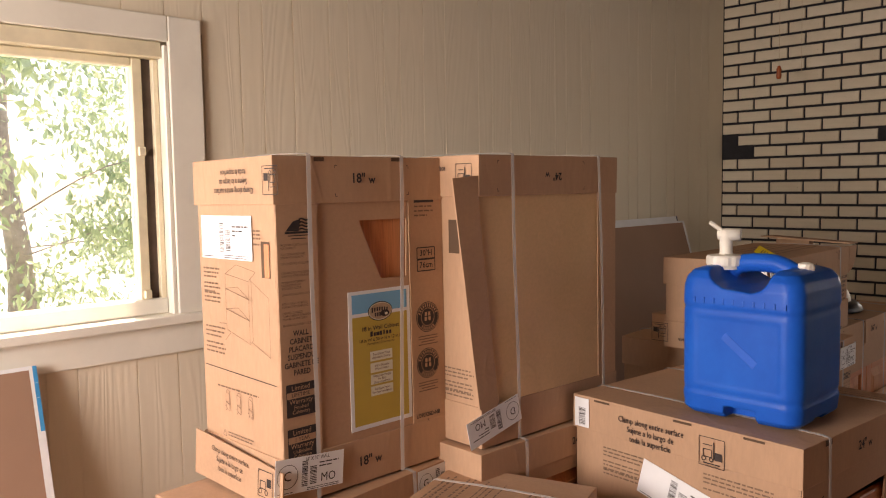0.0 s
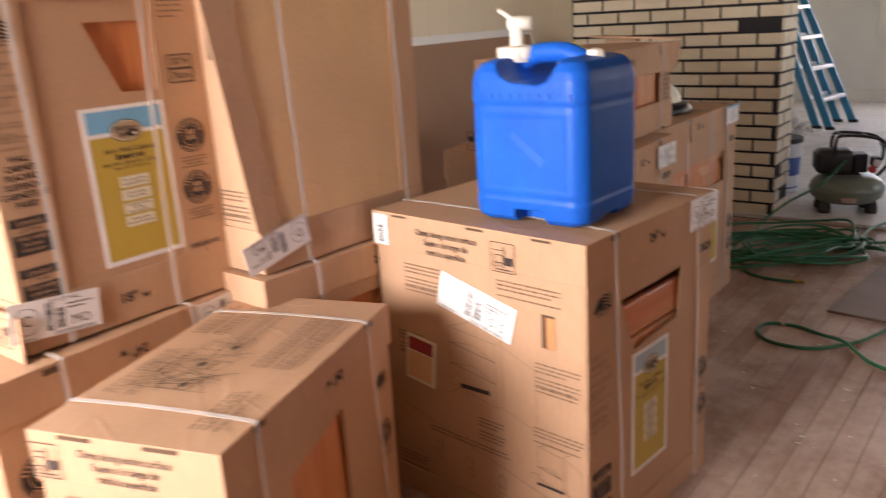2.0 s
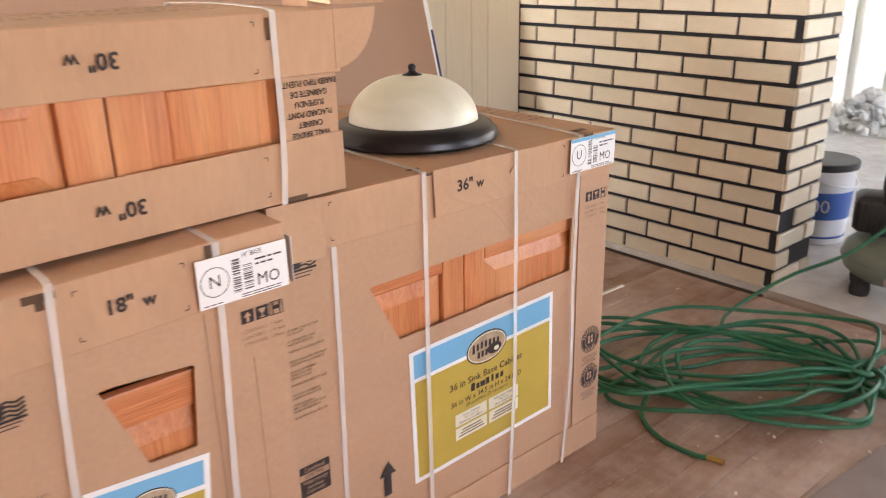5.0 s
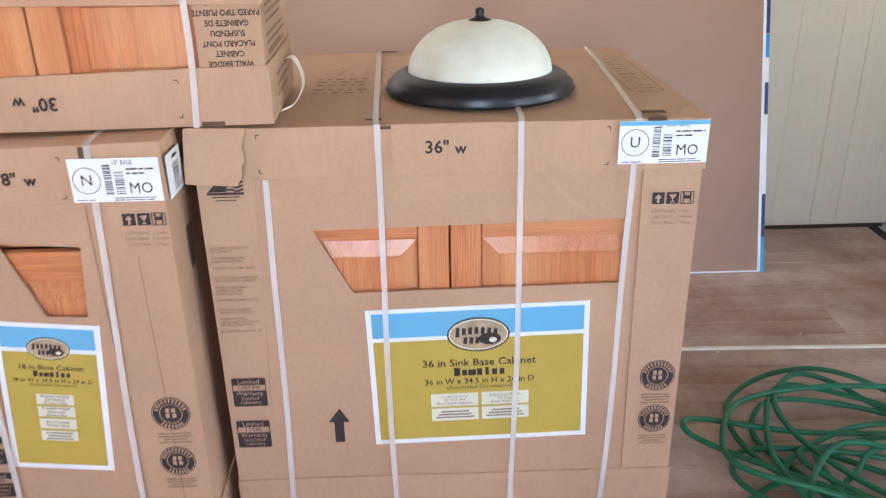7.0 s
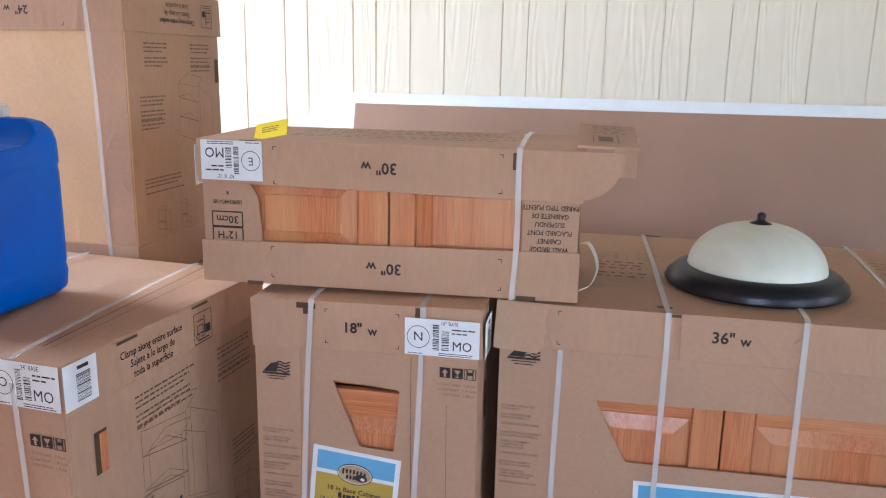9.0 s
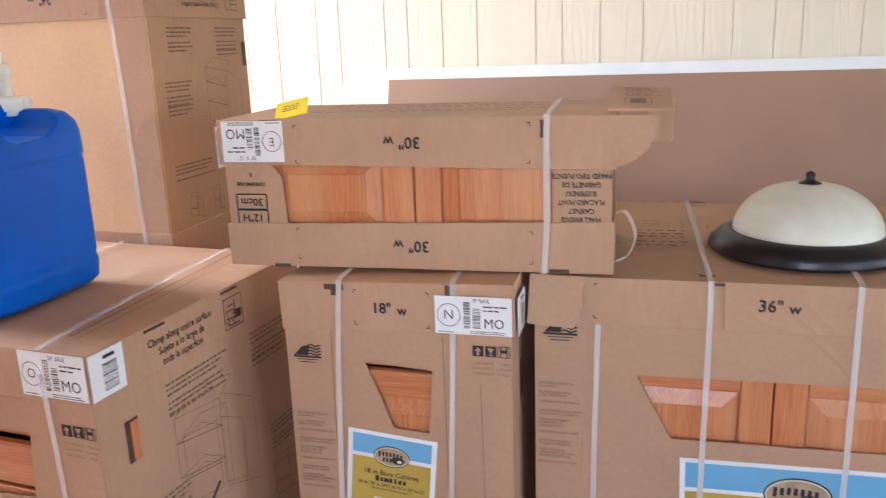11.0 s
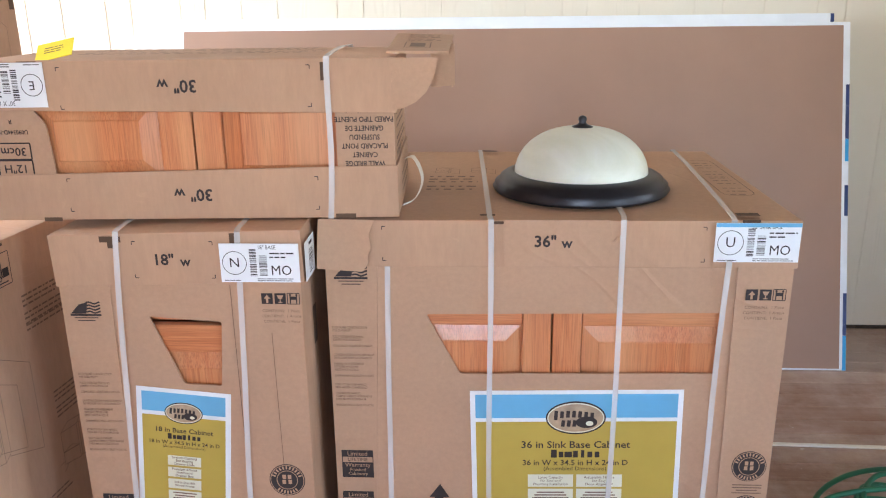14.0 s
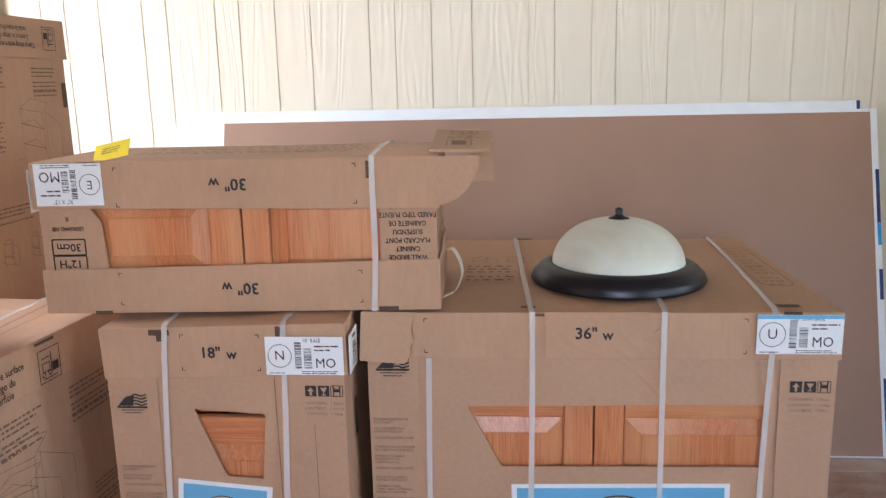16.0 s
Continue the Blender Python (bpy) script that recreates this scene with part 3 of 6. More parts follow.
# ---- window in the panelled wall ----
def window_north():
    w = thing("window_1", "white painted timber window with yellowed sash and dark slider channel", "window", pose(0, WALL_Y, 0), kind="structure")
    x0, x1, z0, z1 = WIN
    ct = 0.112
    for nm, a in (("casing", (x1 - 0.012, x1 + ct, -0.02, 0.0, z0, z1 + 0.1)), ("casing", (x0 - ct, x0 + 0.012, -0.02, 0.0, z0, z1 + 0.1)),
                  ("head_casing", (x0 + 0.013, x1 - 0.013, -0.019, 0.0, z1 + 0.012, z1 + 0.1))):
        part(nm, boxbm(*a, bevel=0.004, seg=2), TRIM, w)
    part("inner_stop", boxbm(x1 - 0.03, x1 - 0.013, -0.012, 0.10, z0, z1, bevel=0.003), TRIM, w)
    part("apron", boxbm(x0 - ct, x1 + ct, -0.018, 0.0, 0.868, 0.972, bevel=0.004, seg=2), TRIM, w)
    part("window_sill", boxbm(x0 - ct - 0.02, x1 + ct + 0.015, -0.05, 0.12, 0.973, z0 + 0.002, bevel=0.006, seg=2), TRIM, w)
    part("jamb_liner", boxbm(x1 - 0.0125, x1 + 0.012, 0.0, 0.13, z0, z1), TRIM_OLD, w)
    part("head_liner", boxbm(x0, x1 - 0.031, -0.004, 0.13, z1 - 0.045, z1 + 0.011, bevel=0.004), TRIM_OLD, w)
    # sliding sash: stile, dark channel, rails
    part("slider_channel", boxbm(x1 - 0.088, x1 - 0.052, 0.05, 0.07, z0 + 0.03, z1 - 0.046), DARK_SLOT, w, "dark rusty slider channel")
    part("stop_bead", boxbm(x1 - 0.052, x1 - 0.031, 0.03, 0.08, z0 + 0.003, z1 - 0.046, bevel=0.003), TRIM_OLD, w)
    part("sash_stile", boxbm(x1 - 0.125, x1 - 0.088, 0.035, 0.085, z0 + 0.03, z1 - 0.046, bevel=0.004), TRIM_OLD, w)
    part("sash_rail", boxbm(x0, x1 - 0.031, 0.02, 0.09, z0 + 0.003, z0 + 0.058, bevel=0.005), TRIM, w)
    part("sash_rail", boxbm(x0, x1 - 0.126, 0.035, 0.085, z1 - 0.075, z1 - 0.046, bevel=0.004), TRIM_OLD, w)
    part("sash_stile", boxbm(x0, x0 + 0.05, 0.035, 0.085, z0 + 0.059, z1 - 0.076, bevel=0.004), TRIM_OLD, w)
    gl = part("pane", boxbm(x0 + 0.05, x1 - 0.125, 0.058, 0.062, z0 + 0.058, z1 - 0.075), GLASS, w)
    gl.visible_shadow = False
    for k, dx in enumerate((0.0, 0.33)):
        part("sash_lock", boxbm(x1 - 0.115 - dx * 0, x1 - 0.09, 0.02, 0.034, z0 + 0.06 + k * 0.5, z0 + 0.09 + k * 0.5, bevel=0.003), TRIM_OLD, w)


window_north()


def far_window():
    w = thing("window_2", "bright white framed window of the next room", "window", pose(EAST, 0, 0), kind="structure")
    for nm, a in (("window_sill", (-0.09, 0.02, -0.46, 1.88, 0.74, 0.79)), ("apron", (-0.02, 0.0, -0.44, 1.86, 0.62, 0.739)),
                  ("casing", (-0.025, 0.0, 1.82, 1.93, 0.791, 2.1)), ("casing", (-0.025, 0.0, -0.51, -0.4, 0.791, 2.1)),
                  ("mullion", (0.03, 0.08, 0.68, 0.74, 0.791, 2.1))):
        part(nm, boxbm(*a, bevel=0.005), TRIM, w)
    for y0, y1 in ((-0.4, 0.68), (0.74, 1.82)):
        g = part("pane", boxbm(0.052, 0.056, y0, y1, 0.791, 2.1), GLASS, w)
        g.visible_shadow = False


far_window()
sill_thing = thing("folded_cloth", "grey crumpled cloth lying on the far window sill", "cloth", pose(EAST - 0.045, 1.05, 0.792))
cb = boxbm(-0.03, 0.03, -0.22, 0.22, 0, 0.05)
bmesh.ops.subdivide_edges(cb, edges=cb.edges[:], cuts=5, use_grid_fill=True)
for v in cb.verts:
    if v.co.z > 0.001:
        v.co += 0.02 * noise.noise_vector(v.co * 18)
        v.co.z = max(v.co.z * (1 - (v.co.y / 0.26) ** 2), 0)
part("cloth", cb, make_plain("grey_cloth", (0.28, 0.30, 0.33), 0.9), sill_thing)
ledge = boxbm(EAST - 0.03, EAST, SOUTH, FAR_N, 0, 0.16, bevel=0.006)
structure("baseboard_2", ledge, TRIM, "white dusty baseboard of the next room", "baseboard")
jamb = boxbm(9.4, 9.55, FAR_N - 0.06, FAR_N, 0, 2.1, bevel=0.01)
structure("trim", jamb, TRIM, "white door casing on the next room's side wall", "trim")
jamb = boxbm(10.2, 10.35, FAR_N - 0.06, FAR_N, 0, 2.1, bevel=0.01)
structure("trim_2", jamb, TRIM, "white door casing on the next room's side wall", "trim")

# ---- floors ----
bm = bmesh.new()
box(bm, WEST - 0.15, BRICK_X - 0.02, SOUTH - 0.15, WALL_Y + 0.15, -0.1, -0.012)
floor = structure("floor", bm, GAP, "worn brown plank floor with dust and paint specks", "floor")
bm = bmesh.new()
box(bm, BRICK_X - 0.019, EAST + 0.15, SOUTH - 0.15, FAR_N + 0.15, -0.1, 0.012)
structure("floor_2", bm, DUSTY, "plaster-dusted pale floor of the next room", "floor")
bm = boxbm(BRICK_X - 0.075, BRICK_X - 0.02, SOUTH, 1.36, -0.011, 0.014, bevel=0.004)
structure("threshold", bm, WORN_STRIP, "worn pale timber threshold strip between the rooms", "threshold")
ceilrail = thing("floor_rail", "thin white metal strip lying on the plank floor", "strip", pose(3.95, 1.82, 0.0, 0, 0, -1.5))
part("rail", boxbm(-0.4, 0.75, -0.008, 0.008, 0, 0.006, bevel=0.002), TRIM, ceilrail)

# ---- brick pier ----
pier = bmesh.new()
box(pier, BRICK_X + 0.012, BRICK_X + 0.3, 1.372, WALL_Y + 0.011, 0, CEIL_Z)
wall_b = structure("wall_brick", pier, MORTAR, "cream brick pier with recessed black mortar joints and missing bricks", "wall")


# ---- cartons ----
def oak_door(parent, m, u0, u1, v0, v1, rail=0.06, depth=0.02, name="cabinet_door"):
    """A framed oak door with a raised panel, its face at out = 0 in the frame m."""
    door = part(name, boxbm(u0 + 0.004, u1 - 0.004, v0 + 0.004, v1 - 0.004, -depth - 0.006, -depth + 0.004), OAK_Z, parent, "red oak cabinet door with a raised panel", m)
    for a, mat, nm in (((u0, u0 + rail, v0, v1), OAK_Z, "stile"), ((u1 - rail, u1, v0, v1), OAK_Z, "stile"),
                       ((u0 + rail + 0.0006, u1 - rail - 0.0006, v1 - rail, v1), OAK_X, "rail"), ((u0 + rail + 0.0006, u1 - rail - 0.0006, v0, v0 + rail), OAK_X, "rail")):
        part(nm, boxbm(*a, -depth, 0, bevel=0.003, seg=2), mat, door)
    bm = bmesh.new()
    a0, a1, b0, b1 = u0 + rail + 0.001, u1 - rail - 0.001, v0 + rail + 0.001, v1 - rail - 0.001
    s = 0.034
    loops = []
    for inset, z in ((0, -depth + 0.004), (0.002, -0.011), (s, -0.003), (s + 0.003, -0.001)):
        loops.append([bm.verts.new((x, y, z)) for x, y in ((a0 + inset, b0 + inset), (a1 - inset, b0 + inset), (a1 - inset, b1 - inset), (a0 + inset, b1 - inset))])
    for p, q in zip(loops, loops[1:]):
        for k in range(4):
            bm.faces.new((p[k], p[(k + 1) % 4], q[(k + 1) % 4], q[k]))
    bm.faces.new(loops[-1])
    part("raised_panel", bm, OAK_Z, door)
    return door


class Carton:
    """A cardboard carton at its front lower left corner: body, lid and base tray, and what is printed on it."""

    def __init__(self, name, label, m, w, d, h, lid=0.1, tray=0.1, hole=None, seed=0, front_mat=None, group="cartons of kitchen cabinets", skew=(0.0, 0.0), lid_tilt=0.0):
        self.ob = thing(name, label, "carton", m, group)
        self.w, self.d, self.h, self.lid, self.tray = w, d, h, lid, tray
        self.rng = random.Random(seed + 100)
        f = self.f("front", 0)
        outline = [(0.0, 0.006), (w, 0.006), (w, h - 0.008), (0.0, h - 0.008)]
        part("front_panel", sheet(outline, rounded(hole) if hole else None), front_mat or KRAFT, self.ob, "" if not front_mat else "paler plain cardboard face", f)
        t = 0.005
        part("side_panel", boxbm(0, t, t + 0.0005, d, 0.006, h - 0.008), KRAFT, self.ob)
        part("side_panel", boxbm(w - t, w, t + 0.0005, d, 0.006, h - 0.008), KRAFT, self.ob)
        part("back_panel", boxbm(t, w - t, d - t, d, 0.006, h - 0.008), KRAFT, self.ob)
        if lid:
            crease(part("lid", cap_bm(w, d, lid, h, True, seed=seed, skew=skew[0]), KRAFT, self.ob, m=pose(w / 2, 0, h) @ pose(0, 0, 0, 0, lid_tilt, 0) @ pose(-w / 2, 0, -h)))
        if tray:
            crease(part("base_tray", cap_bm(w, d, tray, 0.0, False, sag=0.0, seed=seed + 1, grow=0.0055, skew=skew[1]), KRAFT, self.ob))

    def f(self, face, off=0.0):
        return face_frame(face, self.w, self.d, self.h, off)

    def ink(self, face, off, build, mat=None, name="print"):
        k = Ink()
        build(k)
        return k.put(name, mat or INK, self.ob, self.f(face, off))

    LID = 0.0095
    TRAY = 0.008

    def width_mark(self, text, u, v, size=0.034, rot=0, off=None, face="front"):
        num, w = text.split(" ")
        off = self.LID if off is None else off

        def build(k):
            s = 1 if rot == 0 else -1
            k.text(num, u - s * 0.014, v, size * 0.92, rot, 1.0, 0.022).text(w.lower(), u + s * 0.029, v - s * 0.003, size * 0.80, rot, 1.0, 0.022)

        self.ink(face, off, build, name="width_mark")

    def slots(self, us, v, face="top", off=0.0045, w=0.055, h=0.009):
        # slots are flat dark rectangles, their inner shade put into the colour
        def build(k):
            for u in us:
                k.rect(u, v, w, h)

        self.ink(face, off, build, HOLE_SHADE, "handle_slot")

    def corner_marks(self, u0, u1, v0, v1, off):
        def build(k):
            for u in (u0, u1):
                for v in (v0, v1):
                    su, sv = (1 if u == u0 else -1), (1 if v == v0 else -1)
                    k.rect(u + su * 0.0035, v, 0.007, 0.0016).rect(u, v + sv * 0.0035, 0.0016, 0.007)

        self.ink("front", off, build, INK, "corner_marks")

    def strap(self, u0, u1, z0=0.0, z1=None, slack=0.004, back=True, top=None):
        """A band over the top and down the front at u0 (top) to u1 (bottom)."""
        h, d = self.h, self.d
        t = u0 if top is None else top
        pts, n = [], 14
        for i in range(n + 1):
            s = i / n
            z = z0 + (h + 0.003 - z0) * s
            out = (0.011 + 0.0015) + slack * math.sin(math.pi * s) * (1 + 0.5 * math.sin(7 * s))
            pts.append(((u1 + (u0 - u1) * s) + 0.003 * math.sin(5 * s + u0 * 9), -out, z))
        pts.append((u0, 0.004, h + 0.006))
        for i in range(1, 9):
            s = i / 8
            pts.append((u0 + (t - u0) * s, 0.004 + (d - 0.004) * s, h + 0.006 + 0.004 * math.sin(math.pi * s)))
        if back:
            pts += [(t, d + 0.012, h - 0.002), (t, d + 0.012, 0.02)]
        part("strap", ribbon(pts, (1, 0, 0), 0.0112), STRAP, self.ob, "translucent white plastic strap")

    def poster(self, u0, u1, v0, v1, size, dims, boxes=2, blue=None, off=0.0015, claims=(), tilt=0.0):
        """The printed front label: white border, blue head, mustard field, oval badge and lettering."""
        w, h = u1 - u0, v1 - v0
        at = Matrix.Translation(((u0 + u1) / 2, (v0 + v1) / 2, 0))
        m = self.f("front", off) @ at @ pose(0, 0, 0, 0, 0, tilt) @ at.inverted()
        p = part("poster", boxbm(u0, u1, v0, v1, -0.0012, 0), PAPER, self.ob, "white bordered blue and mustard printed label", m)
        b = 0.011
        head = v1 - 0.20 * h if w > 0.3 else v1 - 0.16 * h
        Ink(0.0004).rect((u0 + u1) / 2, (head + v1 - b * 0.8) / 2, w - 2 * b, v1 - b * 0.8 - head).put("blue_band", blue or LABEL_BLUE, p)
        Ink(0.0004).rect((u0 + u1) / 2, (v0 + b + head - 0.009) / 2, w - 2 * b, head - 0.009 - v0 - b).put("mustard_field", LABEL_GOLD, p)
        uc = (u0 + u1) / 2
        r = 0.064 if w > 0.3 else 0.04
        Ink(0.0008).disc(uc, head, r, 32, 0.62).put("badge", INK, p, label="dark and bronze oval badge")
        Ink(0.0012).disc(uc, head, r * 0.95, 32, 0.59).put("badge_rim", CREAM_PRINT, p)
        Ink(0.0014).disc(uc, head, r * 0.91, 32, 0.565).put("badge_field", BRONZE, p)
        bd = Ink(0.0018).disc(uc + r * 0.36, head - r * 0.16, r * 0.36, 18, 0.6)
        for n2 in range(7):
            bd.rect(uc - r * 0.66 + n2 * r * 0.2, head + r * (0.10 + 0.05 * math.sin(n2 * 0.6)), r * 0.12, r * (0.34 if n2 == 0 else 0.25), -4)
        for n2 in range(3):
            bd.rect(uc - r * 0.42 + n2 * r * 0.19, head - r * 0.2, r * 0.12, r * 0.24, -6)
        bd.put("badge_mark", INK, p)
        Ink(0.0022).disc(uc + r * 0.46, head - r * 0.2, r * 0.13, 12, 0.7).put("badge_glint", CREAM_PRINT, p)
        k = Ink(0.0008)
        s = 0.0235 if w > 0.3 else 0.0155
        y = head - r * 0.62 - s * 1.1
        k.text(size, uc, y, s, 0, 1.05, 0.014)
        for n2, (lw, lh) in enumerate(((0.62, 0.84), (0.5, 0.6), (0.82, 0.6), (0.52, 0.7), (0.34, 0.78), (0.52, 0.6), (0.5, 0.6))):
            k.rect(uc + s * (-1.95 + 0.66 * n2), y - s * (1.0 - (lh - 0.6) * 0.4), s * lw * 0.86, s * lh)
        k.text(dims, uc, y - s * 1.88, s * 0.8, 0, 1.0, 0.012)
        k.text("(Assembled Dimensions)", uc, y - s * 2.5, s * 0.58)
        k.put("lettering", INK, p)
        t = Ink(0.0014)
        y0 = y - s * (3.35 if boxes == 2 else 4.1)
        if boxes == 2:
            rows = [("Large Capacity", "for Sink and", "Plumbing Installation", "Adjustable Hinges", "for Easy", "Door Alignment"), ("", "", "", "", "", "")]
            for i, row in enumerate(rows):
                for j in range(2):
                    cu, cv = uc - 0.053 + j * 0.106, y0 - 0.010 - i * 0.036
                    Ink(0.0008).rect(cu, cv, 0.099, 0.031).put("feature_box", CREAM_PRINT, p)
                    for n2 in range(3):
                        if row[j * 3 + n2]:
                            t.text(row[j * 3 + n2], cu, cv + 0.0085 - n2 * 0.0085, 0.0092)
                        else:
                            t.rect(cu, cv + 0.007 - n2 * 0.007, 0.06 + 0.01 * n2, 0.0032)
        else:
            for i in range(4):
                cv = y0 - 0.008 - i * (h * 0.085)
                Ink(0.0008).rect(uc, cv, w * 0.36, h * 0.07).put("feature_box", CREAM_PRINT, p)
                if i < len(claims):
                    for n2, line in enumerate(claims[i]):
                        t.text(line, uc, cv + h * 0.0115 * (len(claims[i]) - 1) - n2 * h * 0.023, h * 0.0245, 0, 0.95, 0.012)
                    continue
                for n2 in range(3):
                    t.rect(uc, cv + h * 0.02 - n2 * h * 0.02, w * (0.26 - 0.04 * (n2 == 1)), h * 0.0085)
        t.put("feature_text", INK_SOFT, p)

    def ship_label(self, u0, u1, v0, v1, letter, face="front", off=None, rot=0, blue=False, code="MO", wrap=0.0, tilt=0, ring=True, head=""):
        """A white shipping label with a circled letter, barcodes and a destination mark."""
        off = self.LID + 0.0012 if off is None else off
        w, h = u1 - u0, v1 - v0
        m = self.f(face, off) @ Matrix.Translation(((u0 + u1) / 2, (v0 + v1) / 2, 0)) @ Matrix.Rotation(radians(rot + tilt), 4, "Z")
        p = part("shipping_label", boxbm(-w / 2, w / 2, -h / 2, h / 2, -0.001, 0), PAPER, self.ob, "white paper shipping label", m)
        k = Ink()
        r = min(h * 0.34, w * 0.155)
        cu = -w / 2 + r * 1.18
        if ring:
            k.ring(cu, 0, r, h * 0.016, 30).text(letter, cu, 0, r * 1.15)
        slim = w < 1.5 * h
        k.bars(w * 0.17 if slim else -w * 0.08, h * 0.02, w * 0.085, h * 0.7, self.rng, False)
        if not slim:
            k.bars(w * 0.045, -h * 0.06, w * 0.10, h * 0.5, self.rng, False)
        if code:
            k.text(code, w * (0.36 if slim else 0.27), -h * 0.2, h * (0.3 if slim else 0.36), 0, 0.92)
        if head and not slim:
            k.text(head, w * 0.10, h * 0.40, h * 0.15, 0, 0.8)
        for n2 in range(2 if head else 3):
            k.lines(w * (0.26 if slim else 0.13), h * (0.25 - n2 * 0.10), w * (0.20 if slim else 0.33 - 0.12 * n2), 1, 0.01, h * 0.035, self.rng, 0.1)
        k.lines(-w * 0.04, -h * 0.41, w * 0.48, 2, h * 0.05, h * 0.02, self.rng, 0.2)
        k.lines(-w * 0.46, -h * 0.45, w * 0.24, 1, h * 0.05, h * 0.02, self.rng, 0.2)
        k.put("label_print", INK, p)
        if blue:
            Ink(0.0008).rect(0, h / 2 - 0.004, w, 0.008).put("blue_edge", LABEL_BLUE, p)
        if wrap:
            r = self.f("right", off) @ Matrix.Translation((wrap / 2, (v0 + v1) / 2, 0))
            p2 = part("shipping_label", boxbm(-wrap / 2 - 0.012, wrap / 2, -h / 2, h / 2, -0.001, 0), PAPER, self.ob, "white paper shipping label folded round the corner", r)
            Ink().bars(0, -0.006, wrap * 0.5, h * 0.6, self.rng, False).rect(0, h * 0.36, wrap * 0.4, h * 0.08).put("label_print", INK, p2)
        return p

    def seal(self, face, u, v, r, off=0.0015):
        """A round test mark as plain shapes."""
        self.ink(face, off, lambda k: k.disc(u, v, r, 32), INK, "round_mark")
        self.ink(face, off + 0.0005, lambda k: [k.ring(u, v, r * 0.95, r * 0.04, 32).ring(u, v, r * 0.60, r * 0.04, 28)] + [k.rect(u + r * dx, v + r * dy, r * 0.2, r * 0.26) for dx, dy in ((-0.16, 0.2), (0.14, 0.2), (-0.18, -0.12), (0.16, -0.12))] + [k.rect(u + r * 0.775 * math.cos(radians(a)), v + r * 0.775 * math.sin(radians(a)), r * 0.09, r * 0.2, a - 90) for a in (*range(20, 161, 14), *range(230, 311, 13))], KRAFT, "round_mark_detail")
        self.ink(face, off, lambda k: [k.rect(u, v - r * 1.25 - i * r * 0.18, r * (1.7 - 0.5 * (i == 2)), r * 0.07) for i in range(4)], INK_SOFT, "mark_caption")

    def symbols(self, face, u, v, s=0.026, off=0.0015):
        """Arrow, glass and two-person handling pictograms in square boxes."""

        def solid(k):
            for i in range(2):
                k.rect(u + i * s * 1.16, v, s, s)
            k.outline(u + 2.32 * s, v, s * 1.05, s, 0.0016)
            for dx in (-0.28, 0.28):
                k.rect(u + 2.32 * s + dx * s, v - 0.1 * s, s * 0.1, s * 0.7).disc(u + 2.32 * s + dx * s, v + 0.34 * s, s * 0.1, 10)
            k.rect(u + 2.32 * s, v + 0.05 * s, s * 0.5, s * 0.3)

        self.ink(face, off, solid, INK, "handling_pictogram")

        def cut(k):
            k.poly([(u - s * 0.3, v), (u + s * 0.3, v), (u, v + s * 0.36)]).rect(u, v - s * 0.2, s * 0.2, s * 0.4)
            g = u + 1.16 * s
            k.poly([(g - s * 0.3, v + s * 0.32), (g - s * 0.12, v - s * 0.02), (g + s * 0.12, v - s * 0.02), (g + s * 0.3, v + s * 0.32)]).rect(g, v - s * 0.18, s * 0.08, s * 0.34).rect(g, v - s * 0.34, s * 0.36, s * 0.08)

        self.ink(face, off + 0.0005, cut, KRAFT, "symbol_cutouts")

        def cap(k):
            for i, t in enumerate(("CONTAINS:  1 Piece", "CONTIENT:  1 Article", "CONTIENE:  1 Pieza")):
                k.text(t, u + 1.16 * s, v - s * (1.15 + 0.5 * i), s * 0.38)

        self.ink(face, off, cap, INK_SOFT, "contents_text")

    def eagle(self, u, v, s=0.06, face="front", off=0.0015):
        def build(k):
            k.poly([(u - 0.5 * s, v - 0.12 * s), (u - 0.2 * s, v + 0.2 * s), (u + 0.1 * s, v + 0.28 * s), (u + 0.02 * s, v - 0.12 * s)])
            for i in range(4):
                pts = [(u + 0.04 * s + j * 0.08 * s, v + (0.26 - i * 0.11) * s + 0.035 * s * math.sin(j * 1.3)) for j in range(7)]
                k.path(pts, s * 0.055)
            k.rect(u, v - 0.17 * s, s * 1.05, s * 0.07)
            for i in range(2):
                k.rect(u, v - (0.27 + 0.1 * i) * s, s * (0.8 - 0.2 * i), s * 0.03)

        self.ink(face, off, build, INK, "emblem")

    def fine_print(self, face, u, v, w, count, gap=0.0105, th=0.0042, off=0.0015, mat=None, ragged=0.35):
        self.ink(face, off, lambda k: k.lines(u, v, w, count, gap, th, self.rng, ragged), mat or INK_SOFT, "fine_print")

    def warranty(self, u, v, w=0.08, face="front", off=0.0015, word="LIFETIME", last=("Finished", "Cabinetry")):
        h = w * 0.98
        self.ink(face, off, lambda k: k.rect(u, v + h * 0.38, w, h * 0.24).rect(u, v - h * 0.22, w, h * 0.56).outline(u, v, w, h, 0.0018).text(word, u, v + h * 0.16, w * 0.17), INK, "warranty_mark")

        def cut(k):
            k.text("Limited", u, v + h * 0.38, w * 0.22).text("Warranty", u, v - h * 0.04, w * 0.21)
            k.text(last[0], u, v - h * 0.22, w * 0.16).text(last[1], u, v - h * 0.37, w * 0.16)

        self.ink(face, off + 0.0005, cut, KRAFT, "warranty_lettering")

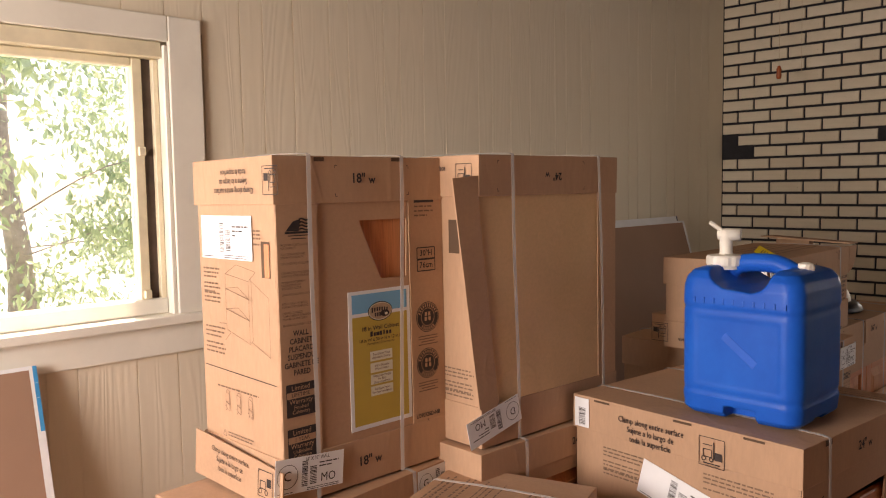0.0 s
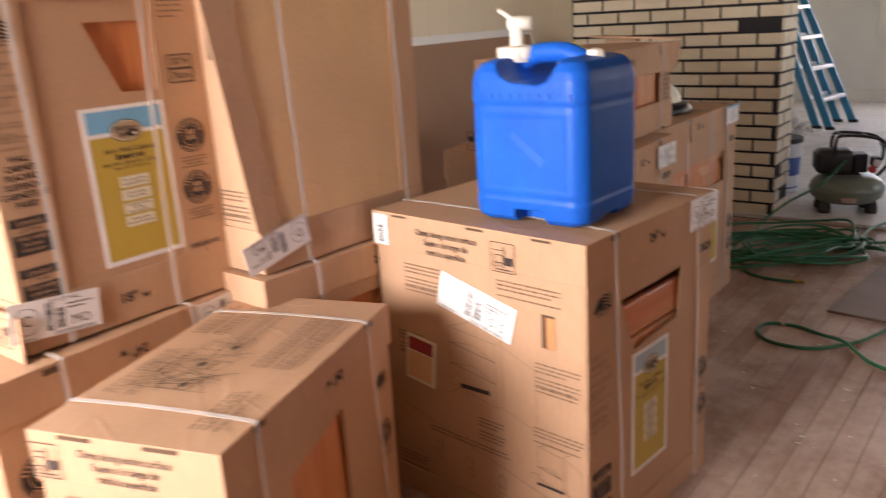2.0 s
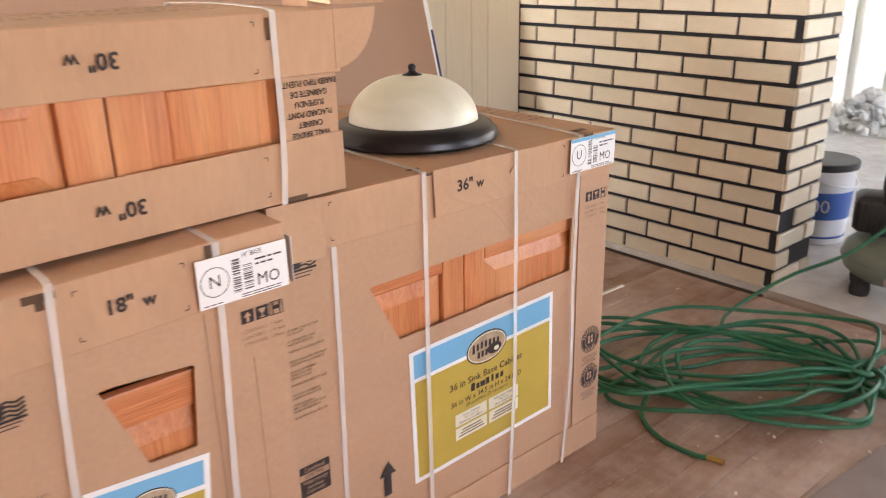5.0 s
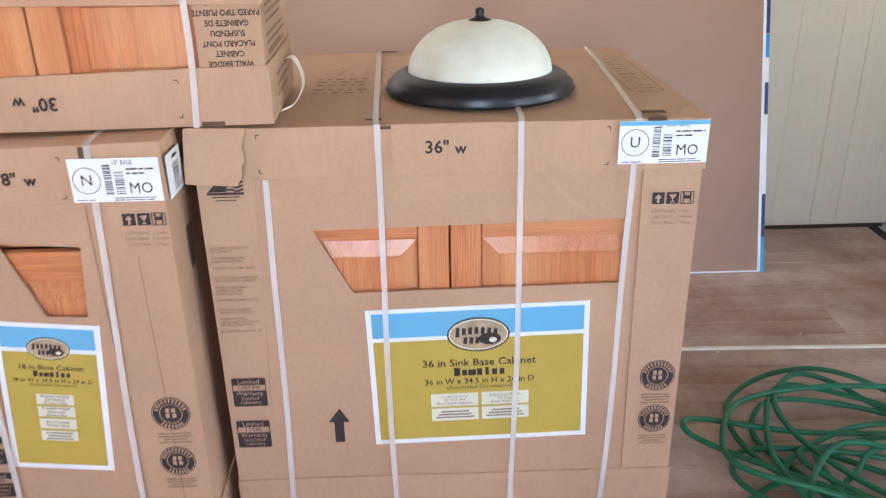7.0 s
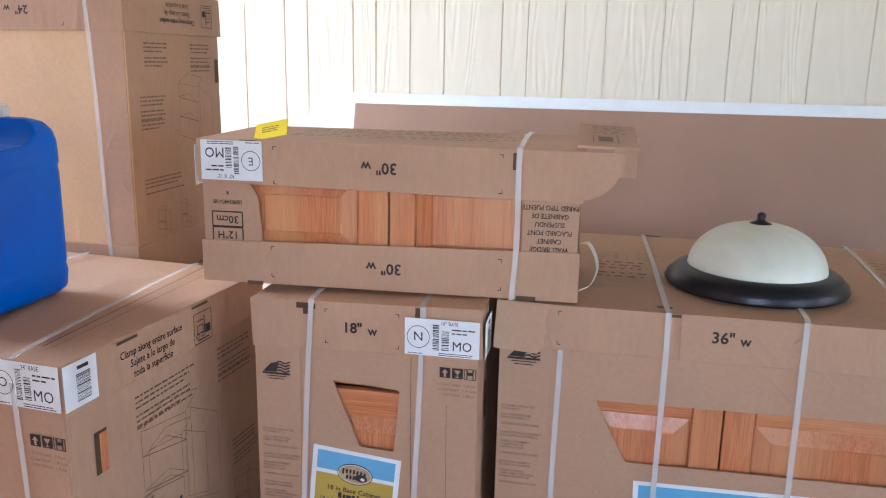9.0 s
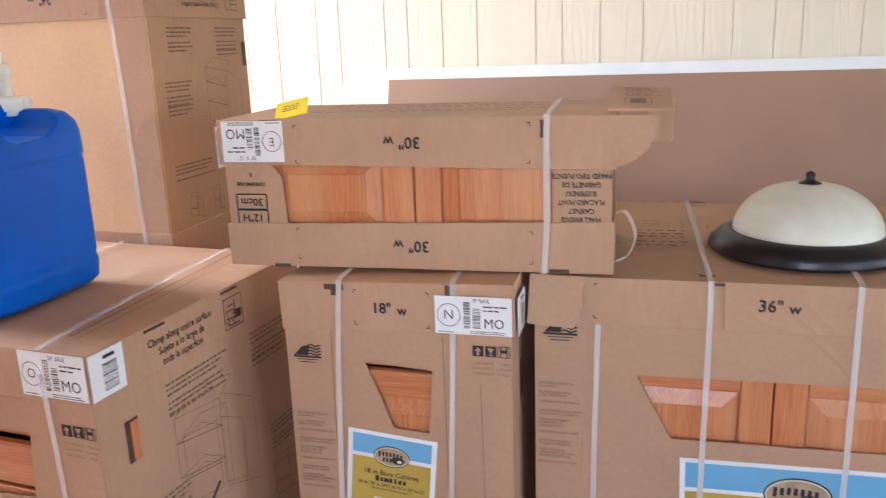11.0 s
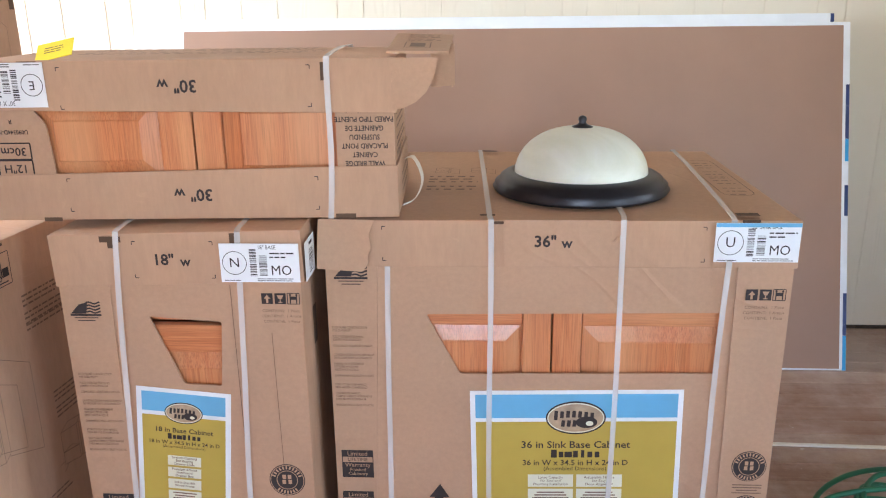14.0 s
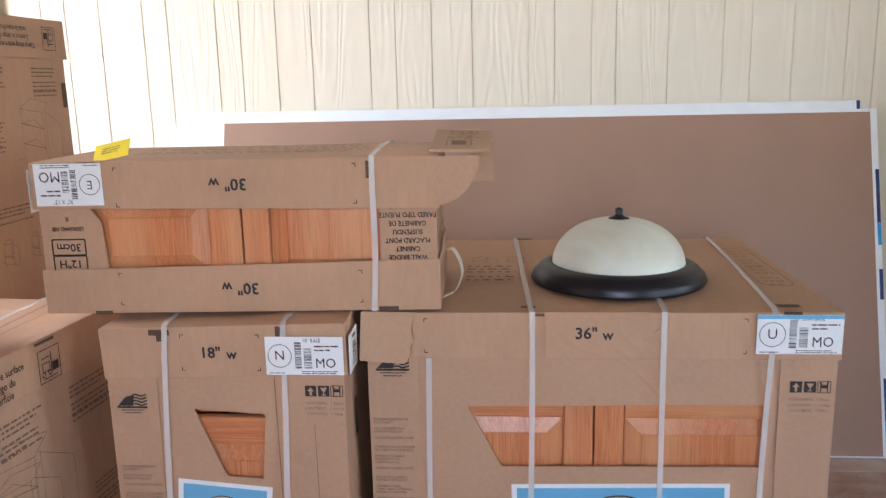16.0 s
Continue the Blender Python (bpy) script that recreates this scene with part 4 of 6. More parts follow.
    def clamp_note(self, face, u, v, s=0.022, rot=0, off=None, picture=1):
        """The clamping note in two languages with its pictogram."""
        off = self.LID if off is None else off
        g = 1 if rot == 0 else -1

        def build(k):
            for i, t in enumerate(("Clamp along entire surface", "Sujete a lo largo de", "toda la superficie")):
                k.text(t, u, v + g * s * (1.05 - 1.05 * i), s, rot, 0.82, 0.01)

        def pict(k):
            a = u + g * picture * s * 7.9
            k.outline(a, v, s * 3.0, s * 3.1, 0.0018)
            k.outline(a - g * s * 0.5, v - g * s * 0.15, s * 1.0, s * 0.8, 0.002).rect(a + g * s * 0.25, v + g * s * 0.2, s * 0.14, s * 1.9)
            k.ring(a - g * s * 0.95, v - g * s * 0.8, s * 0.28, s * 0.1, 14).ring(a - g * s * 0.05, v - g * s * 0.8, s * 0.26, s * 0.1, 14)
            k.rect(a + g * s * 0.8, v - g * s * 0.35, s * 0.85, s * 0.85).rect(a, v - g * s * 1.25, s * 2, s * 0.12).rect(a - g * s * 0.5, v + g * s * 0.75, s * 1.1, s * 0.1)

        self.ink(face, off, build, INK, "clamp_note")
        self.ink(face, off, pict, INK, "clamp_pictogram")

    def cabinet_drawing(self, face, u, v, w, h, off=0.0015, door=1, shelves=2, mat=None):
        """Line drawing of an open cabinet; u, v: its lower left."""
        dx, dy = w * 0.35, h * 0.13

        def build(k):
            a, b, c, e = (u, v + dy), (u + w * 0.55, v), (u + w * 0.55, v + h * 0.8), (u, v + h * 0.87)
            k.path([a, b, c, e], closed=True)
            k.path([e, (u + dx * 0.8, v + h), (u + w * 0.55 + dx * 0.5, v + h * 0.93), c])
            k.path([b, (u + w * 0.62, v + dy * 0.4), (u + w * 0.62, v + h * 0.82)])
            for i in range(shelves):
                z = v + h * (0.3 + 0.27 * i)
                k.path([(u, z + dy * 0.8), (u + w * 0.3, z + dy * 1.1), (u + w * 0.55, z)])
                k.path([(u, z + dy * 0.8), (u + w * 0.55, z)], 0.002)
            if door:
                k.path([(u + w * 0.6, v + h * 0.82), (u + w, v + h * 0.62), (u + w, v - h * 0.12), (u + w * 0.6, v + h * 0.03)])
            k.line((u, v + dy * 1.6), (u - w * 0.18, v + h * 0.2))
            k.line((u + w * 0.1, v + h * 0.1), (u - w * 0.05, v - h * 0.02))

        self.ink(face, off, build, mat or INK_SOFT, "cabinet_drawing")

    def bar(self, face, u, v, w, h, off=0.0015, rot=0, mat=None, name="printed_bar"):
        self.ink(face, off, lambda k: k.rect(u, v, w, h, rot), mat or INK, name)

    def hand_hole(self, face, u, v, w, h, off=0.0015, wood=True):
        # the hole's shade is a flat dark patch on the board
        self.ink(face, off, lambda k: k.rect(u, v, w, h), HOLE_SHADE, "hand_hole")
        if wood:
            self.ink(face, off + 0.0006, lambda k: k.rect(u + w * 0.18, v - h * 0.03, w * 0.6, h * 0.92), OAK_Z, "wood_in_hole")


def boxed_text(c, u, v, w, lines, rot=0, off=0.0015, face="front"):
    n2 = len(lines)
    h = w * 0.5

    def build(k):
        s = 1 if rot == 0 else -1
        for i, t in enumerate(lines):
            cv = v + s * (n2 / 2 - 0.5 - i) * h
            k.outline(u, cv, w, h - 0.002, 0.0028).text(t, u, cv, w * 0.34, rot, 1.0, 0.014)

    c.ink(face, off, build, INK, "size_box")


FEATURES = ("FACE FRAME CONSTRUCTION", "FOR DURABILITY", "", "FULLY INTEGRATED PANEL", "JOINERY FOR STRENGTH", "", "CONCEALED ADJUSTABLE HINGES", "", "",
            "CONSTRUCTION A ENCADREMENT", "DE FACADE POUR LA DURABILITE", "", "PANNEAUX ENTIEREMENT", "INTEGRES POUR UNE", "RESISTANCE ACCRUE", "", "CHARNIERES REGLABLES CACHEES", "", "",
            "ESTRUCTURA CON MARCO", "PARA MAYOR DURABILIDAD", "", "UNIONES DE PANELES", "COMPLETAMENTE INTEGRADAS", "PARA MAYOR RESISTENCIA", "", "BISAGRAS REGULABLES OCULTAS")

DRAWER_NOTES = (("Smooth Opening", "Ball Bearing", "Drawer Glide"), ("Premium 4-Sided", "Hardwood", "Drawer Box"), ("3/4 in Durable", "Wood Frame"))
WALL_NOTES = (("Two 3/4 in Thick", "Adjustable Shelves"), ("3/4 in Durable", "Wood Frame"), ("Adjustable Hinges", "for Easy", "Door Alignment"), ("Full Back Panel", "for Easy Installation"))


def feature_list(c, u, v, k=1.0, off=0.0015):
    """The small three-language list on a carton's front edge; u, v: its upper left."""
    c.ink("front", off, lambda i: [i.ltext(t, u, v - 0.0073 * k * n, 0.0078 * k, 0.72, 0.012) for n, t in enumerate(FEATURES) if t], INK_SOFT, "fine_print")


# sink base carton
U = Carton("carton", "large brown sink base cabinet carton with oak doors showing", pose(2.803, 1.180, 0, 0, 0, 0.3), 0.938, 0.742, 0.870, 0.098, 0.085,
           [(0.203, 0.666), (0.808, 0.674), (0.808, 0.538), (0.273, 0.531)], seed=1)
fr = U.f("front", -0.012)
oak_door(U.ob, fr, 0.03, 0.464, 0.10, 0.697)
oak_door(U.ob, fr, 0.467, 0.915, 0.10, 0.697)
U.width_mark('36" W', 0.4585, 0.828, 0.036, off=0.0152)
U.poster(0.297, 0.748, 0.172, 0.496, "36 in Sink Base Cabinet", "36 in W x 34.5 in H x 24 in D", 2, tilt=1.2)
U.ship_label(0.776, 0.940, 0.788, 0.868, "U", blue=True, off=0.0158, head="36\" SINK BASE")
U.strap(0.334, 0.340, slack=0.003, top=0.31)
U.strap(0.600, 0.591, slack=0.005, top=0.60)
U.strap(0.812, 0.787, slack=0.010, top=0.855)
part("strap", ribbon(spline([(0.126, -0.003, 0.775), (0.122, -0.007, 0.55), (0.119, -0.004, 0.3), (0.112, -0.010, 0.02)], 6), (1, 0, 0), 0.0112), STRAP, U.ob, "translucent white plastic strap")
part("side_fold", sheet([(-0.002, 0.086), (0.080, 0.088), (0.106, 0.772), (-0.002, 0.772)], None, 0.003), KRAFT, U.ob, "folded front edge of the carton", U.f("front", 0.0045))
part("side_fold", sheet([(0.835, 0.086), (0.939, 0.088), (0.939, 0.772), (0.829, 0.772)], None, 0.003), KRAFT, U.ob, "folded front edge of the carton", U.f("front", 0.0045))
U.eagle(0.05, 0.758, 0.066, off=0.006)
feature_list(U, 0.006, 0.637, 0.95, off=0.006)
U.warranty(0.046, 0.312, 0.068, off=0.006)
U.warranty(0.044, 0.208, 0.068, word="1 YEAR", last=("Unfinished", "Cabinetry"), off=0.006)
U.symbols("front", 0.861, 0.716, 0.0235, off=0.006)
U.seal("front", 0.894, 0.323, 0.037, off=0.006)
U.seal("front", 0.896, 0.216, 0.035, off=0.006)
U.ink("front", 0.0015, lambda k: k.poly([(0.203, 0.228), (0.248, 0.228), (0.2275, 0.262)]).rect(0.2245, 0.203, 0.020, 0.052), INK, "up_arrow")
U.fine_print("top", 0.19, 0.38, 0.12, 5, 0.03, 0.012, off=0.006)
U.cabinet_drawing("top", 0.20, 0.42, 0.06, 0.07, off=0.006, shelves=1)
U.cabinet_drawing("top", 0.29, 0.42, 0.06, 0.07, off=0.006, shelves=1)
U.ink("top", 0.006, lambda k: k.path(rounded([(0.845, 0.18), (0.915, 0.18), (0.915, 0.58), (0.845, 0.58)], 0.03), 0.0022, True).lines(0.86, 0.54, 0.045, 12, 0.03, 0.006, U.rng), INK_SOFT, "top_note")
# notch shade painted as small dark rectangles on top and front
U.ink("top", 0.006, lambda k: k.rect(0.335, 0.725, 0.045, 0.02, -8).rect(0.33, 0.012, 0.03, 0.012).rect(0.845, 0.020, 0.045, 0.022), HOLE_SHADE, "strap_notch")
U.ink("front", U.LID, lambda k: k.rect(0.352, 0.866, 0.034, 0.006).rect(0.845, 0.868, 0.035, 0.010), HOLE_SHADE, "strap_notch")
U.corner_marks(0.118, 0.76, 0.786, 0.858, U.LID)
part("tuck_flap", sheet([(0.364, 0.776), (0.590, 0.779), (0.590, 0.840), (0.578, 0.828), (0.570, 0.872), (0.362, 0.872)], None, 0.0025), KRAFT, U.ob, "", U.f("front", 0.0122) @ pose(0, 0.872, 0, -2, 0, 0) @ pose(0, -0.872, 0))
tear = sheet(rounded([(-0.012, 0.774), (0.080, 0.768), (0.092, 0.785), (0.090, 0.80), (0.098, 0.815), (0.092, 0.84), (0.103, 0.872), (-0.010, 0.874)], 0.003), None, 0.004)
part("torn_flap", tear, KRAFT, U.ob, "torn cardboard corner flap", U.f("front", 0.0125) @ pose(0, 0.872, 0, -15, 0, 0) @ pose(0, -0.872, 0))

# narrow base carton beside it
N = Carton("carton", "narrow brown base cabinet carton with shipping label", pose(2.287, 1.085, 0, 0, 0, 0.6), 0.482, 0.655, 0.869, 0.106, 0.08,
           [(0.171, 0.693), (0.318, 0.682), (0.306, 0.541), (0.2286, 0.545)], seed=2, lid_tilt=-1.4)
fr = N.f("front", -0.012)
oak_door(N.ob, fr, 0.03, 0.452, 0.08, 0.670, 0.060)
part("face_frame", boxbm(0.02, 0.462, 0.673, 0.76, -0.04, -0.018, bevel=0.002), OAK_X, N.ob, "", fr)
N.width_mark('18" W', 0.233, 0.814, 0.034)
N.poster(0.111, 0.308, 0.200, 0.532, "18 in Base Cabinet", "18 in W x 34.5 in H x 24 in D", 4, claims=DRAWER_NOTES, tilt=-5.2)
N.ship_label(0.332, 0.486, 0.772, 0.850, "N", wrap=0.07, off=0.0158, head="18\" BASE")
N.strap(0.132, 0.091, slack=0.008)
N.strap(0.366, 0.344, slack=0.004)
part("side_fold", sheet([(0.0, 0.08), (0.092, 0.08), (0.102, 0.762), (0.0, 0.762)], None, 0.003), KRAFT, N.ob, "folded front edge of the carton", N.f("front", 0.0045))
N.ink("front", 0.001, lambda k: k.line((0.342, 0.76), (0.345, 0.09), 0.0014).line((0.418, 0.66), (0.424, 0.09), 0.0012), INK_SOFT, "panel_edge")
N.eagle(0.047, 0.708, 0.06, off=0.006)
feature_list(N, 0.012, 0.568, 0.92, off=0.006)
N.warranty(0.058, 0.253, 0.066, off=0.006)
N.warranty(0.058, 0.169, 0.060, word="1 YEAR", last=("Unfinished", "Cabinetry"), off=0.006)
N.symbols("front", 0.414, 0.733, 0.0225)
N.seal("front", 0.426, 0.324, 0.038)
N.seal("front", 0.423, 0.210, 0.036)
N.corner_marks(0.160, 0.318, 0.778, 0.852, N.LID)
N.ink("front", N.LID, lambda k: k.rect(0.118, 0.856, 0.042, 0.012).rect(0.118, 0.846, 0.012, 0.016).rect(0.360, 0.858, 0.016, 0.022), HOLE_SHADE, "strap_notch")
N.hand_hole("right", 0.10, 0.64, 0.03, 0.085, wood=False)

# bridge carton lying upside down across the two
E30 = Carton("carton", "low brown wall bridge carton lying upside down across two others", pose(2.153, 1.136, 0.8785, 0, 0, 2.6), 0.800, 0.345, 0.310, 0.098, 0.098,
             [(0.098, 0.225), (0.112, 0.225), (0.687, 0.225), (0.687, 0.084), (0.131, 0.084), (0.124, 0.188)], seed=3, skew=(-0.006, 0.007))
fr = E30.f("front", -0.010)
oak_door(E30.ob, fr, 0.03, 0.405, 0.012, 0.297, 0.066)
oak_door(E30.ob, fr, 0.408, 0.76, 0.012, 0.297, 0.054)
E30.width_mark('30" W', 0.392, 0.262, 0.036, 180)
E30.width_mark('30" W', 0.402, 0.050, 0.036, 180, off=E30.TRAY)
E30.ship_label(0.004, 0.140, 0.224, 0.308, "E", rot=180, head="30\" X 12\"")
E30.corner_marks(0.164, 0.644, 0.220, 0.298, E30.LID)
E30.corner_marks(0.153, 0.648, 0.018, 0.084, E30.TRAY)
E30.strap(0.680, 0.671, slack=0.001)
boxed_text(E30, 0.054, 0.121, 0.068, ("12\"H", "30cm"), 180)
E30.ink("front", 0.0015, lambda k: k.text("U090344D-NB", 0.056, 0.176, 0.0125, 180, 0.85, 0.01).text("R", 0.056, 0.196, 0.012, 180, 1.0, 0.01), INK, "code_print")
E30.ink("front", 0.0015, lambda k: [k.text(t, 0.742, 0.1085 + i * 0.0172, 0.0142, 180, 0.86, 0.017) for i, t in enumerate(("WALL BRIDGE", "CABINET", "PLACARD PONT", "SUSPENDU", "GABINETE DE", "PARED TIPO PUENTE", "U090344D-NB"))], INK, "contents_text")
E30.fine_print("right", 0.04, 0.2, 0.25, 7, 0.014, 0.006)
E30.fine_print("right", 0.06, 0.075, 0.2, 3, 0.018, 0.007, off=0.009)
E30.clamp_note("left", 0.14, 0.050, 0.020, 180, off=0.0085)
E30.seal("left", 0.10, 0.15, 0.028)
E30.seal("left", 0.26, 0.15, 0.028)
E30.ink("front", E30.LID, lambda k: k.rect(0.110, 0.304, 0.038, 0.012).rect(0.668, 0.286, 0.008, 0.034), HOLE_SHADE, "strap_notch")
E30.ink("front", E30.TRAY, lambda k: k.rect(0.115, 0.002, 0.036, 0.008).rect(0.70, 0.004, 0.040, 0.010), HOLE_SHADE, "strap_notch")
E30.fine_print("top", 0.18, 0.22, 0.5, 5, 0.035, 0.010, off=0.007)
ear = [(0.797, 0.309), (0.797, 0.212)] + [(0.797 + 0.088 * math.sin(a), 0.309 - 0.097 * math.cos(a)) for a in (0.25, 0.55, 0.85, 1.15, 1.4)] + [(0.887, 0.309)]
part("side_flap", sheet(ear, None, 0.003), KRAFT, E30.ob, "curved cardboard ear standing out", E30.f("front", 0.0085))
flap_at = pose(0.790, -0.012, 0.3225, 3.0, 1.5, 0)
part("end_flap", sheet([(0.0, 0.0), (0.116, 0.004), (0.126, 0.33), (0.0, 0.345)], None, 0.005), KRAFT, E30.ob, "open cardboard end flap", flap_at)
k2 = Ink()
k2.rect(0.055, 0.10, 0.03, 0.07).lines(0.03, 0.30, 0.07, 5, 0.025, 0.008, E30.rng).outline(0.055, 0.10, 0.05, 0.10, 0.002)
k2.put("print", INK_SOFT, E30.ob, flap_at @ pose(0, 0, 0.0006))
part("tuck_flap", sheet([(0.0, 0.0), (0.15, 0.0), (0.15, 0.085), (0.0, 0.085)], None, 0.004), KRAFT, E30.ob, "", pose(0.915, 0.165, 0.236, 90, 0, 90))
part("tuck_flap", sheet([(0.0, 0.0), (0.05, 0.004), (0.05, 0.088), (0.0, 0.088)], None, 0.003), KRAFT, E30.ob, "", pose(0.868, 0.166, 0.236, 90, 0, 0))
stick = part("warning_sticker", boxbm(-0.036, 0.036, -0.03, 0.03, 0, 0.0015), YELLOW, E30.ob, "yellow sticker lifting at its edge", pose(0.135, 0.060, 0.326, 30, -12, 8))
Ink().lines(-0.02, 0.01, 0.04, 3, 0.008, 0.003, E30.rng).put("sticker_print", INK_SOFT, stick, pose(0, 0, 0.0016))
stick2 = part("warning_sticker", boxbm(-0.055, 0.055, -0.036, 0.036, -0.0012, 0), YELLOW, E30.ob, "yellow sticker", E30.f("left", 0.0112) @ pose(0.285, 0.25, 0))
Ink().lines(-0.04, 0.01, 0.06, 3, 0.009, 0.003, E30.rng).put("sticker_print", INK_SOFT, stick2)
part("shipping_label", boxbm(-0.03, 0.03, -0.043, 0.043, -0.0012, 0), PAPER, E30.ob, "white paper shipping label folded round the corner", E30.f("left", 0.0112) @ pose(0.321, 0.253, 0.0016))
loop = spline([(0.806, 0.22, 0.075), (0.825, 0.20, 0.082), (0.842, 0.17, 0.060), (0.846, 0.14, 0.036), (0.832, 0.10, 0.012), (0.808, 0.08, 0.004)], 8)
part("strap_end", ribbon(loop, (0.62, 0.62, 0.48), 0.009), STRAP_END, E30.ob, "loose curl of white strap")

# base carton with the water container on it
O = Carton("carton", "brown base cabinet carton with oak drawer showing, water container on top", pose(1.490, 0.757, 0, 0, 0, -5.0), 0.618, 0.672, 0.836, 0.098, 0.075,
           [(0.152, 0.660), (0.456, 0.666), (0.442, 0.530), (0.215, 0.512)], seed=4)
fr = O.f("front", -0.012)
oak_door(O.ob, fr, 0.03, 0.595, 0.08, 0.535, 0.055)
part("drawer_front", boxbm(0.03, 0.595, 0.540, 0.632, -0.02, 0, bevel=0.008, seg=2), OAK_X, O.ob, "red oak drawer front", fr)
part("face_frame", boxbm(0.02, 0.60, 0.636, 0.74, -0.04, -0.02, bevel=0.002), OAK_X, O.ob, "", fr)
O.width_mark('24" W', 0.305, 0.785, 0.036)
O.poster(0.205, 0.388, 0.160, 0.500, "24 in Base Cabinet", "24 in W x 34.5 in H x 24 in D", 4, LABEL_GREY)
O.ship_label(0.475, 0.622, 0.752, 0.836, "O", wrap=0.07, off=0.0135, head="24\" BASE")
O.strap(0.110, 0.140, slack=0.003)
O.strap(0.520, 0.545, slack=0.003, top=0.44)
part("side_fold", sheet([(0.0, 0.075), (0.128, 0.075), (0.112, 0.738), (0.0, 0.738)], None, 0.003), KRAFT, O.ob, "folded front edge of the carton", O.f("front", 0.0045))
part("side_fold", sheet([(0.545, 0.075), (0.618, 0.075), (0.618, 0.738), (0.538, 0.738)], None, 0.003), KRAFT, O.ob, "folded front edge of the carton", O.f("front", 0.0045))
O.eagle(0.060, 0.680, 0.07, off=0.006)
feature_list(O, 0.010, 0.56, 1.0, off=0.006)
O.warranty(0.055, 0.22, 0.08, off=0.006)
O.warranty(0.055, 0.125, 0.08, word="1 YEAR", last=("Unfinished", "Cabinetry"), off=0.006)
O.symbols("front", 0.553, 0.688, 0.0225, off=0.006)
O.seal("front", 0.580, 0.33, 0.034, off=0.006)
O.seal("front", 0.582, 0.215, 0.034, off=0.006)
O.clamp_note("left", 0.262, 0.772, 0.0235)
O.ship_label(0.225, 0.472, 0.577, 0.675, "", "left", 0.004, tilt=-14, code="1515", ring=False)
O.hand_hole("left", 0.570, 0.607, 0.038, 0.085)
O.fine_print("left", 0.10, 0.700, 0.15, 8, 0.0105)
O.fine_print("left", 0.42, 0.710, 0.19, 4, 0.0105)
O.fine_print("left", 0.53, 0.520, 0.13, 8, 0.0105)
O.cabinet_drawing("left", 0.25, 0.36, 0.28, 0.22)
O.bar("left", 0.332, 0.393, 0.10, 0.012, rot=2)
O.fine_print("left", 0.34, 0.315, 0.09, 6, 0.0105)
O.fine_print("left", 0.52, 0.345, 0.15, 4, 0.0105)
O.cabinet_drawing("left", 0.53, 0.19, 0.13, 0.12, shelves=1)
O.bar("left", 0.565, 0.19, 0.08, 0.008)
O.ink("left", 0.0015, lambda k: k.line((0.02, 0.29), (0.67, 0.13), 0.0016), INK_SOFT, "fold_rule")
O.fine_print("left", 0.06, 0.50, 0.10, 7, 0.0105)
for j in range(3):
    O.cabinet_drawing("left", 0.18 + 0.11 * j, 0.14 - 0.015 * j, 0.035, 0.06, door=0, shelves=1)
O.fine_print("left", 0.16, 0.235, 0.30, 2, 0.0105)
O.fine_print("left", 0.03, 0.12, 0.12, 7, 0.0105)
pouch = part("document_pouch", boxbm(-0.055, 0.055, -0.07, 0.07, 0, 0.004, bevel=0.002), CREAM_PRINT, O.ob, "clear document pouch with a red printed head", O.f("left", 0.003) @ pose(0.142, 0.428, 0, 0, 0, -6))
Ink().rect(0, 0.043, 0.09, 0.038).put("red_head", RED_PRINT, pouch, pose(0, 0, 0.0045))
part("pouch_window", boxbm(-0.045, 0.045, -0.058, 0.02, 0.004, 0.006, bevel=0.001), KRAFT_PLAIN, pouch)
part("shipping_label", boxbm(-0.026, 0.026, -0.042, 0.042, -0.0012, 0), PAPER, O.ob, "white paper shipping label folded round the corner", O.f("left", O.LID + 0.0015) @ pose(0.028, 0.787, 0))
O.ink("left", O.LID + 0.002, lambda k: k.bars(0.03, 0.777, 0.025, 0.05, O.rng, False), INK, "label_print")
O.clamp_note("right", 0.235, 0.778, 0.022)
O.cabinet_drawing("right", 0.19, 0.38, 0.27, 0.28)
O.cabinet_drawing("right", 0.21, 0.40, 0.2, 0.2, shelves=1)
O.ink("right", 0.0015, lambda k: k.line((0.20, 0.33), (0.31, 0.42), 0.009).path([(0.05, 0.50), (0.12, 0.42), (0.16, 0.47), (0.22, 0.34), (0.30, 0.31)], 0.002), INK, "drawing_accent")
O.hand_hole("right", 0.078, 0.637, 0.034, 0.085)
O.fine_print("right", 0.18, 0.70, 0.2, 7, 0.011)
O.fine_print("right", 0.47, 0.70, 0.15, 8, 0.011)
O.fine_print("right", 0.08, 0.48, 0.14, 7, 0.011)
O.fine_print("right", 0.52, 0.45, 0.12, 6, 0.011)
O.cabinet_drawing("right", 0.52, 0.25, 0.11, 0.11, shelves=1)
O.fine_print("right", 0.06, 0.22, 0.5, 3, 0.011)
O.ink("front", O.LID, lambda k: k.rect(0.110, 0.828, 0.034, 0.014).rect(0.52, 0.828, 0.034, 0.012), HOLE_SHADE, "strap_notch")
O.ink("left", O.LID, lambda k: [k.rect(u, 0.829, 0.055, 0.006) for u in (0.10, 0.362, 0.56)], HOLE_SHADE, "handle_slot")
O.ink("right", O.LID, lambda k: [k.rect(u, 0.829, 0.06, 0.006) for u in (0.16, 0.40)], HOLE_SHADE, "handle_slot")
O.ink("top", 0.006, lambda k: k.line((0.535, 0.05), (0.48, 0.66), 0.004).line((0.555, 0.05), (0.52, 0.66), 0.002), INK_SOFT, "crease_line")

